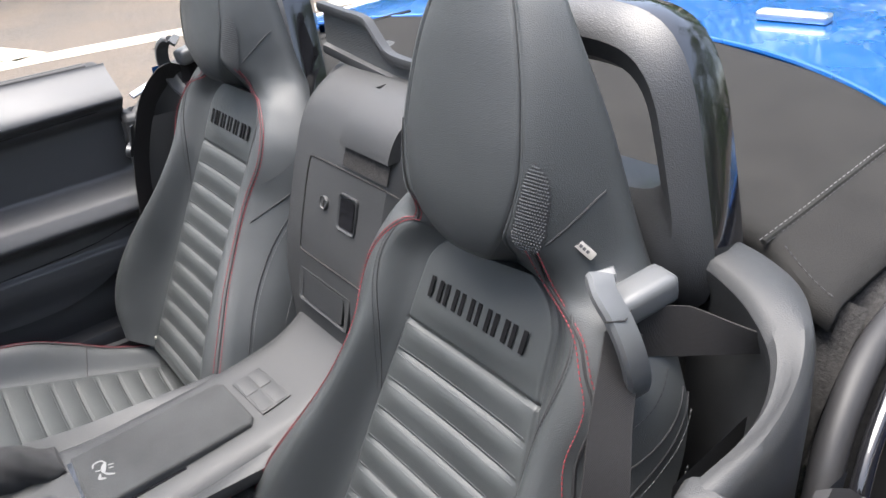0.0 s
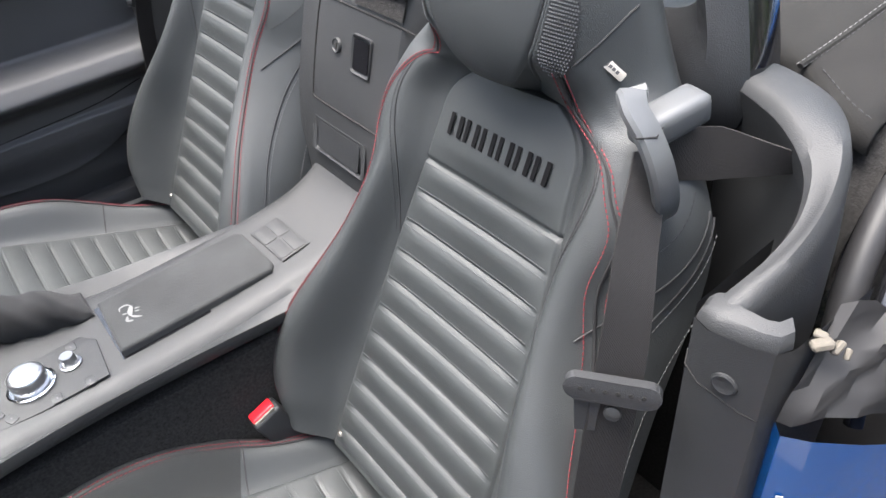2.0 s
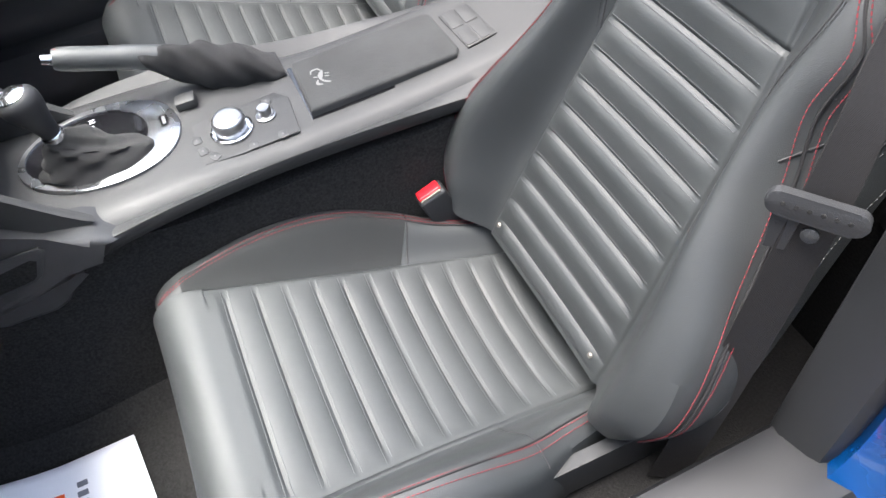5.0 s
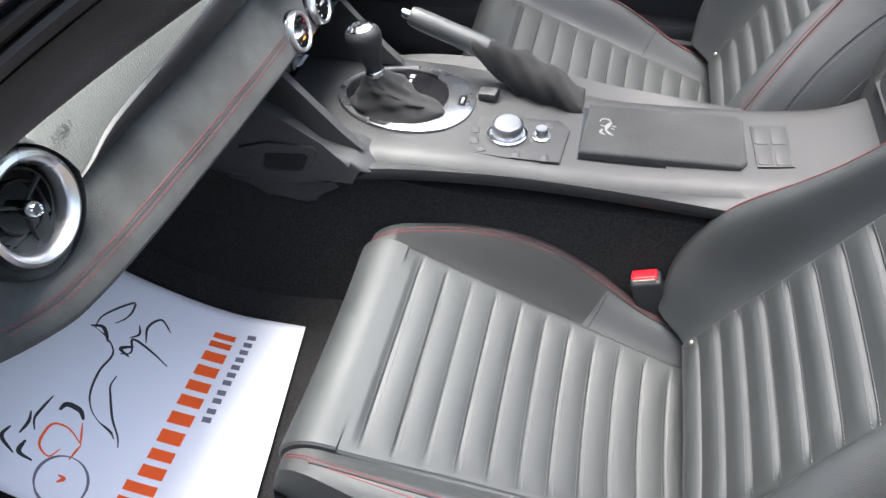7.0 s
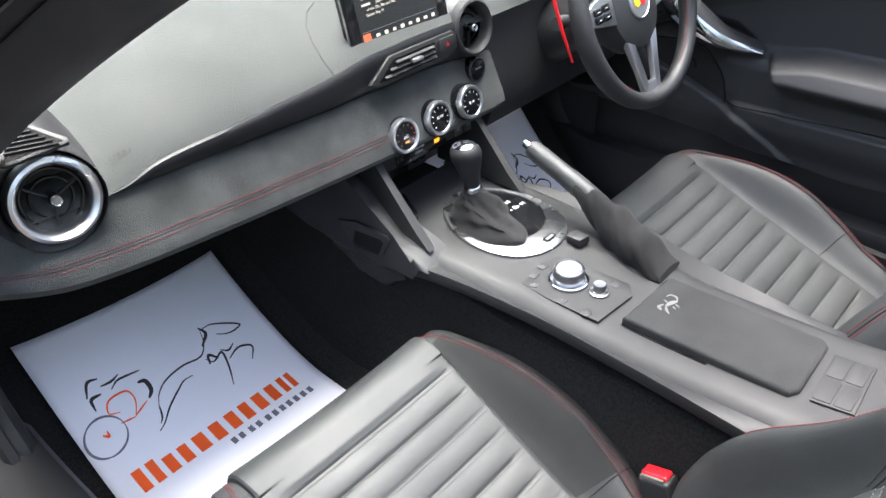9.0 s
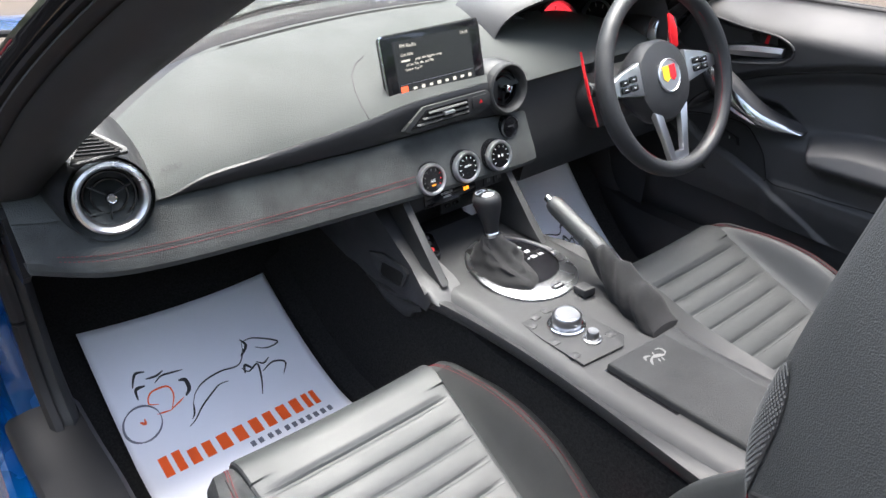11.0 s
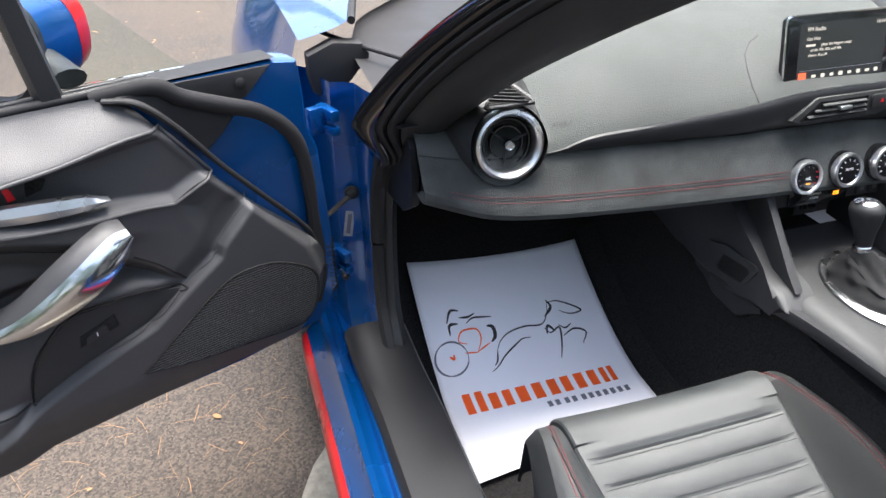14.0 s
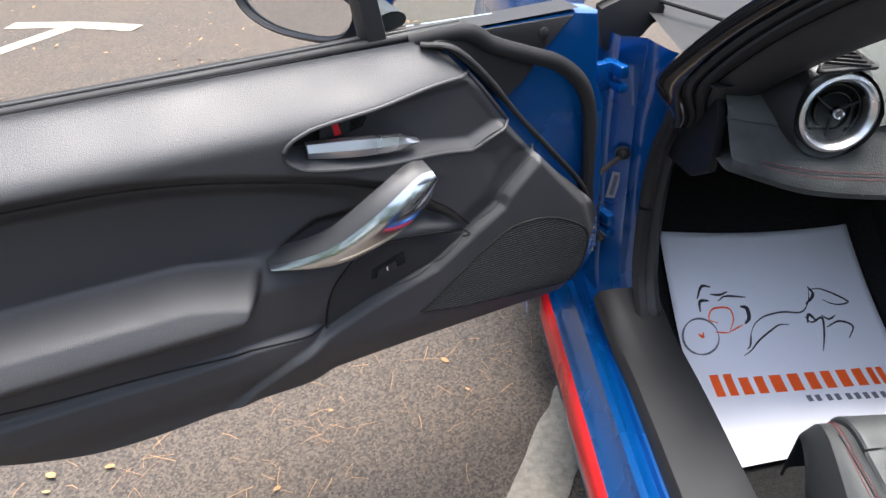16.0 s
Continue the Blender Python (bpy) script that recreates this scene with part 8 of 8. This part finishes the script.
# shoulder ledges, belt towers and shut panels
for sd in (-1, 1):
    near = line3([(sd * x, y, z) for x, y, z in ((0.662, -0.316, 0.785), (0.669, -0.340, 0.800), (0.679, -0.368, 0.822), (0.682, -0.396, 0.846), (0.668, -0.424, 0.870), (0.630, -0.452, 0.884), (0.588, -0.474, 0.886), (0.545, -0.492, 0.884))], 44)
    away = line3([(sd * x, y, z) for x, y, z in ((0.690, -0.316, 0.786), (0.698, -0.346, 0.804), (0.707, -0.383, 0.834), (0.704, -0.418, 0.860), (0.684, -0.462, 0.880), (0.648, -0.505, 0.886), (0.600, -0.530, 0.887), (0.545, -0.545, 0.885))], 44)
    bm = bmesh.new()
    rows = []
    for a, b in zip(near, away):
        d = b - a
        out = Vector((d.x, d.y, 0)).normalized()
        e = min(0.012, d.length * 0.3)
        rows.append([Vector((a.x + out.x * 0.012, a.y + out.y * 0.012, 0.48)), a + out * 0.010 + Vector((0, 0, -0.10)), a + out * 0.009 + Vector((0, 0, -0.045)), a + out * 0.002 + Vector((0, 0, -0.022)), a + Vector((0, 0, -0.010)), a + out * e * 0.4 + Vector((0, 0, -0.002)),
                     a + out * e + Vector((0, 0, 0.001)), a.lerp(b, 0.5) + Vector((0, 0, 0.002)), b - out * e + Vector((0, 0, 0.0)), b - out * e * 0.3 + Vector((0, 0, -0.004)), b + Vector((0, 0, -0.014)), b + out * 0.004 + Vector((0, 0, -0.06)), b + out * 0.006 + Vector((0, 0, -0.14))])
    skin(bm, rows)
    part("shoulder_ledge", bm, PLASTIC, body, "satin dark grey shoulder moulding")
    bm = bmesh.new()
    rows = []
    for z in list(np.linspace(0.33, 0.770, 12)) + [0.778, 0.783]:
        k = 0.004 if z > 0.784 else 0.0
        lean = 0.015 * (z - 0.34) / 0.45
        rows.append([(sd * x, y - lean, z) for x, y in ((0.652 + k, -0.42), (0.656 + k, -0.310), (0.664, -0.296 - k), (0.680, -0.291 - k), (0.715, -0.299 - k), (0.728 - k, -0.305 - k), (0.734 - k, -0.318), (0.738 - k, -0.42))])
    skin(bm, rows)
    tw = part("belt_tower", bm, PLASTIC, body, "dark grey belt tower moulding")
    bm = bmesh.new()
    fr = [(0.660, -0.330), (0.664, -0.3125), (0.680, -0.308), (0.715, -0.316), (0.728, -0.322), (0.732, -0.335)]
    bk = [(0.684, -0.348), (0.686, -0.342), (0.692, -0.338), (0.708, -0.338), (0.714, -0.342), (0.717, -0.352)]
    skin(bm, [[(sd * x, y, 0.781) for x, y in fr], [(sd * (x * 0.93 + u * 0.07), y * 0.93 + v * 0.07, 0.789) for (x, y), (u, v) in zip(fr, bk)], [(sd * (x * 0.75 + u * 0.25), y * 0.75 + v * 0.25, 0.794) for (x, y), (u, v) in zip(fr, bk)], [(sd * (x * 0.2 + u * 0.8), y * 0.2 + v * 0.8, 0.796) for (x, y), (u, v) in zip(fr, bk)],
              [(sd * u, v, 0.791) for u, v in bk], [(sd * u, v - 0.002, 0.745) for u, v in bk], [(sd * (u * 0.3 + 0.70 * 0.7), -0.40, 0.742) for u, v in bk]])
    part("tower_top", bm, PLASTIC, tw)
    bm = bmesh.new()
    tube(bm, [Vector((sd * x, y, z)) for x, y, z in ((0.656, -0.323, 0.732), (0.664, -0.309, 0.730), (0.680, -0.304, 0.725), (0.715, -0.3118, 0.712), (0.728, -0.3178, 0.708))], 0.0010, 6)
    part("tower_gap", bm, CARPET, tw)
    bm = bmesh.new()
    lathe(bm, [(0.0001, 0), (0.011, 0), (0.011, 0.0015), (0.009, 0.0028), (0.007, 0.0018), (0.0001, 0.002)], axes((sd * 0.700, -0.3085, 0.737), (sd * 0.2, 1, 0)), 22)
    part("tower_plug", bm, PLASTIC, tw)
    # painted shut panel and striker
    bm = bmesh.new()
    rows = []
    for z in np.linspace(0.26, 0.70, 16):
        b = 0.05 * (1 - smooth01(0.27, 0.42, z))
        rows.append([(sd * 0.733, -0.335 + b, z), (sd * 0.745, -0.325 + b, z), (sd * 0.765, -0.338 + b, z), (sd * 0.79, -0.362 + b, z), (sd * 0.815, -0.392 + b * 0.6, z), (sd * 0.84, -0.43, z), (sd * 0.862, -0.47, z)])
    skin(bm, rows)
    shut = part("shut_panel", bm, BLUE, body, "blue painted door shut panel")
    sm3 = axes((sd * 0.778, -0.350, 0.470), (sd * 0.65, 0.75, 0.0), (0, 0, 1))
    bm = bmesh.new()
    prism(bm, rounded(0.058, 0.046, 0.018), 0.005, sm3, 0.002)
    st = part("striker", bm, STEEL, shut, "worn steel door striker")
    bm = bmesh.new()
    tube(bm, [sm3 @ Vector(q) for q in ((-0.014, -0.010, 0.004), (-0.014, -0.010, 0.022), (0.014, -0.010, 0.022), (0.014, -0.010, 0.004))], 0.0045, 8)
    part("striker_loop", bm, SATIN, st)
    bm = bmesh.new()
    block(bm, (0.050, 0.006, 0.001), axes((sd * 0.757, -0.330, 0.60), (sd * 0.6, 0.8, 0), (0, 0, 1)), 0.0003, 1)
    part("paint_label", bm, LABEL_WHITE, shut, "small white label")
    # torn trim end and hood frame arms
    bm = bmesh.new()
    rng = random.Random(11)
    rows = []
    for i in range(15):
        f = i / 14
        x = 0.737 + 0.115 * f
        row = []
        for j in range(9):
            g = j / 8
            crease = 0.006 * math.sin(9 * f + 4 * g) + 0.004 * math.sin(23 * f - 7 * g) + rng.uniform(-0.0015, 0.0015)
            ragged = 0.012 * math.sin(17 * f) * g ** 3 + rng.uniform(-0.006, 0.006) * (j == 8)
            row.append((sd * (x + crease * 0.5), -0.330 - 0.10 * f - 0.055 * g ** 1.6 + crease, 0.706 + 0.016 * math.sin(5 * f) + (0.080 - 0.02 * f) * g + ragged))
        rows.append(row)
    skin(bm, rows)
    part("torn_trim", bm, RUBBER, body, "torn black trim end with pale foam")
    bm = bmesh.new()
    for x, y, z, w, a in ((0.744, -0.352, 0.783, 0.016, 20), (0.752, -0.360, 0.780, 0.012, 55), (0.739, -0.358, 0.785, 0.010, -15), (0.759, -0.362, 0.777, 0.009, 80)):
        block(bm, (w, w * 0.7, w * 0.45), pose(sd * x, y, z, a, a * 0.6, 30 + a), w * 0.12, 1)
    part("foam", bm, CANVAS_PALE, body, "pale torn foam")
    for k, (dx, r) in enumerate(((0.004, 0.014), (0.032, 0.008))):
        bm = bmesh.new()
        tube(bm, line3([(sd * (0.735 + dx), -0.41, 0.66), (sd * (0.716 + dx), -0.443, 0.74), (sd * (0.703 + dx), -0.485, 0.782), (sd * (0.692 + dx), -0.555, 0.818), (sd * (0.688 + dx), -0.68, 0.838), (sd * (0.68 + dx), -0.86, 0.842)], 30), r, 14)
        part("hood_arm", bm, GLOSS if k else RUBBER, body, "black folding hood arm")
    bm = bmesh.new()
    tube(bm, line3([(sd * 0.80, -0.37, 0.795), (sd * 0.815, -0.50, 0.83), (sd * 0.82, -0.75, 0.86), (sd * 0.80, -1.05, 0.87)], 20), 0.012, 10, 0.6)
    part("waist_strip", bm, SATIN, body, "thin bright waist strip")
    # rear wing
    bm = bmesh.new()
    rows = []
    for j in range(40):
        y = -0.43 - 1.40 * j / 39
        arch = math.sqrt(0.34 ** 2 - (y + 0.89) ** 2) if abs(y + 0.89) < 0.34 else 0
        topz = 0.845 + 0.03 * math.sin(math.pi * j / 39)
        lowz = max(0.20, 0.31 + arch if arch else 0.20)
        rows.append([(sd * (0.80 - 0.16 * max(0, j / 39 - 0.45) + 0.065 * math.sin(k / 10 * math.pi * 0.55) ** 0.7), y, topz + (lowz - topz) * k / 10) for k in range(11)])
    skin(bm, rows)
    part("rear_wing", bm, BLUE, body, "glossy blue rear wing")

# folded soft top
def deck_height(x, y):
    z = 0.862 + 0.020 * smooth01(-0.55, -0.95, y)
    z -= 0.9 * max(0.0, abs(x) - 0.57) ** 1.7
    z -= 0.10 * max(0.0, y + 0.62) * 4 * max(0.0, y + 0.62)
    return float(z + 0.0025 * math.sin(x * 17 + y * 9))


bm = bmesh.new()
rows = []
for j in range(30):
    f = j / 29
    row = []
    for i in range(61):
        x = -0.662 + 1.324 * i / 60
        y0 = -0.600 + 0.064 * smooth01(0.52, 0.66, abs(x))
        y1 = -1.128 + 0.36 * abs(x / 0.70) ** 2.4
        y = y0 + (y1 - y0) * f
        z = deck_height(x, y)
        if f < 0.06:
            z -= 0.02 * (1 - f / 0.06) ** 2
        row.append((x, y, z))
    rows.append(row)
skin(bm, rows)
top_ob = solid("soft_top", bm, CANVAS, "folded grey-black canvas soft top behind the seats", "soft top")
so = top_ob.modifiers.new("thickness", "SOLIDIFY")
so.thickness, so.offset = 0.012, -1
for sd in (-1, 1):
    for dx, mt in ((0.0, THREAD_GREY), (0.008, THREAD_DARK)):
        stitches("stitching", [Vector((sd * (0.562 + dx), y, deck_height(0.562 + dx, y) + 0.0015)) for y in np.linspace(-0.585, -0.98, 60)], mt, top_ob, long=0.006, gap=0.003, r=0.0006)
    bm = bmesh.new()
    tube(bm, [Vector((sd * 0.566, y, deck_height(0.566, y) + 0.0005)) for y in np.linspace(-0.585, -0.98, 40)], 0.0032, 6)
    part("seam", bm, CANVAS, top_ob)
    stitches("stitching", [Vector((sd * x, -0.600 + 0.064 * float(smooth01(0.52, 0.66, x)) - 0.02, deck_height(x, -0.600 + 0.064 * float(smooth01(0.52, 0.66, x)) - 0.02) + 0.0015)) for x in np.linspace(0.585, 0.655, 20)], THREAD_DARK, top_ob, long=0.006, gap=0.003, r=0.001)
bm = bmesh.new()
skin(bm, [[(x, y, z) for x in np.linspace(-0.72, 0.72, 30)] for y, z in ((-0.50, 0.70), (-0.56, 0.80), (-0.62, 0.835), (-1.2, 0.845))])
part("hood_well", bm, CARPET, body, "dark hood well")

# boot lid
bm = bmesh.new()
rows = []
for j in range(24):
    f = j / 23
    row = []
    for i in range(51):
        x = -0.80 + 1.6 * i / 50
        y0 = -1.136 + 0.36 * min(1.0, abs(x) / 0.70) ** 2.4
        y = y0 + (-1.86 + 0.22 * x * x - y0) * f
        z = 0.876 + 0.012 * math.sin(math.pi * f) - 0.06 * f ** 4 - 0.14 * max(0.0, abs(x) - 0.62) ** 1.5
        row.append((x, y, z))
    rows.append(row)
skin(bm, rows)
part("boot_lid", bm, BLUE, body, "glossy blue boot lid")
bm = bmesh.new()
tube(bm, [Vector((x, -1.141 + 0.36 * min(1.0, abs(x) / 0.70) ** 2.4, 0.880 - 0.14 * max(0.0, abs(x) - 0.62) ** 1.5)) for x in np.linspace(-0.74, 0.74, 50)], 0.006, 8)
part("boot_edge", bm, BLUE, body)
bm = bmesh.new()
block(bm, (0.13, 0.035, 0.018), Matrix.Translation((-0.19, -1.305, 0.893)) @ pose(0, 0, 0, 0, 0, 8), 0.007, 3)
part("brake_light", bm, SATIN, body, "high brake light in a silver frame")
bm = bmesh.new()
skin(bm, [[(x, -1.86 + 0.22 * x * x, z) for x in np.linspace(-0.78, 0.78, 24)] for z in (0.82, 0.6, 0.4, 0.2)])
part("rear_panel", bm, BLUE, body)

# ---- seat belts ----
def seat_belt(cx, sd, dy, dz):
    belt = thing("seat_belt", (cx + sd * 0.25, -0.30 + dy, 0.30), "dark woven seat belt hanging slack from a shoulder guide", "seat belt", "seat belts")
    k = lambda x, y, z: Vector((sd * x, y + dy, z + dz))
    # guide on the seat shoulder: an arched strap, a foot behind it and a dark inner face
    g = line3([tuple(k(0.541, -0.372, 0.906)), tuple(k(0.549, -0.360, 0.914)), tuple(k(0.560, -0.352, 0.907)), tuple(k(0.576, -0.350, 0.893)), tuple(k(0.590, -0.351, 0.868)), tuple(k(0.594, -0.357, 0.838)), tuple(k(0.588, -0.364, 0.815)), tuple(k(0.576, -0.372, 0.800))], 30)
    f = Vector((sd * 0.80, 0.60, 0)).normalized()

    def strap(pts, w, thick):
        bm = bmesh.new()
        rows = []
        for i, c in enumerate(pts):
            t = (pts[min(i + 1, len(pts) - 1)] - pts[max(i - 1, 0)]).normalized()
            a = Vector((sd * 0.12, -0.99, -0.1))
            a = (a - t * a.dot(t)).normalized()
            n = t.cross(a).normalized()
            if n.x * sd < 0:
                n = -n
            rows.append([c + a * (w * p) + n * (thick * q) for p, q in ((-1, -0.5), (-1.05, 0.1), (-0.85, 0.5), (0, 0.62), (0.85, 0.5), (1.05, 0.1), (1, -0.5))])
        skin(bm, rows, close_ring=True, caps=True)
        return bm

    guide = part("belt_guide", strap(g, 0.0120, 0.009), GUIDE, belt, "satin grey plastic belt guide")
    bm = bmesh.new()
    tube(bm, [g[10] - Vector((0, 0.016, 0)), g[10] + Vector((sd * 0.007, 0, 0.001)), g[10] + Vector((0, 0.016, 0.004))], 0.0008, 6)
    part("guide_joint", bm, CARPET, guide)
    bm = bmesh.new()
    block(bm, (0.034, 0.070, 0.030), Matrix.Translation(k(0.556, -0.402, 0.878)) @ pose(0, 0, 0, -8, 0, sd * 10), 0.010, 3)
    part("guide_foot", bm, GUIDE, guide)
    # webbing: from the ledge slot, through the guide, then down to the sill
    bm = bmesh.new()
    pts = line3([tuple(k(0.655, -0.452, 0.852)), tuple(k(0.625, -0.438, 0.850)), tuple(k(0.590, -0.425, 0.846)), tuple(k(0.566, -0.400, 0.846)), tuple(k(0.563, -0.372, 0.850))], 18)
    ribbon(bm, pts, [Vector((0.0, 0.004, 0.010)).lerp(Vector((0, -0.004, 0.025)), min(1, i / 9)) for i in range(18)], 0.0016)
    part("webbing", bm, BELT, belt, "dark woven belt webbing")
    bm = bmesh.new()
    pts = line3([tuple(k(0.564, -0.374, 0.858)), tuple(k(0.578, -0.353, 0.850)), tuple(k(0.600, -0.316, 0.810)), tuple(k(0.614, -0.296, 0.770)), tuple(k(0.626, -0.272, 0.700)), tuple(k(0.630, -0.258, 0.640)), tuple(k(0.632, -0.231, 0.449)), tuple(k(0.632, -0.205, 0.30)), tuple(k(0.63, -0.19, 0.22))], 54)
    acr = []
    for i in range(54):
        f = i / 53
        acr.append(Vector((sd * 0.004, -0.020, -0.010)).lerp(Vector((sd * 0.012, -0.0195, 0.0)), float(smooth01(0.0, 0.35, f))))
    ribbon(bm, pts, acr, 0.0016)
    part("webbing", bm, BELT, belt, "dark woven belt webbing")
    # tongue
    tm = axes(k(0.628, -0.264, 0.706), (sd * 0.55, 0.80, 0.2), (sd * 0.8, -0.55, 0.0))
    bm = bmesh.new()
    prism(bm, rounded(0.082, 0.024, 0.011), 0.010, tm, 0.003)
    tongue = part("tongue", bm, PLASTIC_SOFT, belt, "black plastic belt tongue")
    for q in range(6):
        bm = bmesh.new()
        lathe(bm, [(0.0001, 0), (0.0022, 0), (0.0022, 0.0006), (0.0001, 0.0008)], tm @ Matrix.Translation((-0.026 + 0.0105 * q, 0.001, 0.0100)), 10)
        part("hole", bm, CARPET, tongue)
    bm = bmesh.new()
    prism(bm, [(-0.032, -0.012), (-0.008, -0.012), (-0.012, -0.050), (-0.030, -0.052)], 0.003, tm @ Matrix.Translation((0, 0, -0.001)), 0.0008)
    part("tongue_plate", bm, PLASTIC_SOFT, tongue)
    bm = bmesh.new()
    lathe(bm, [(0.0001, 0), (0.0075, 0), (0.0075, 0.003), (0.003, 0.005), (0.0001, 0.005)], tm @ Matrix.Translation((0.002, -0.024, 0.004)), 18)
    part("stop_button", bm, PLASTIC, belt)
    return belt


seat_belt(-0.365, -1, 0.0, 0.0)
seat_belt(0.365, 1, -0.045, 0.035)
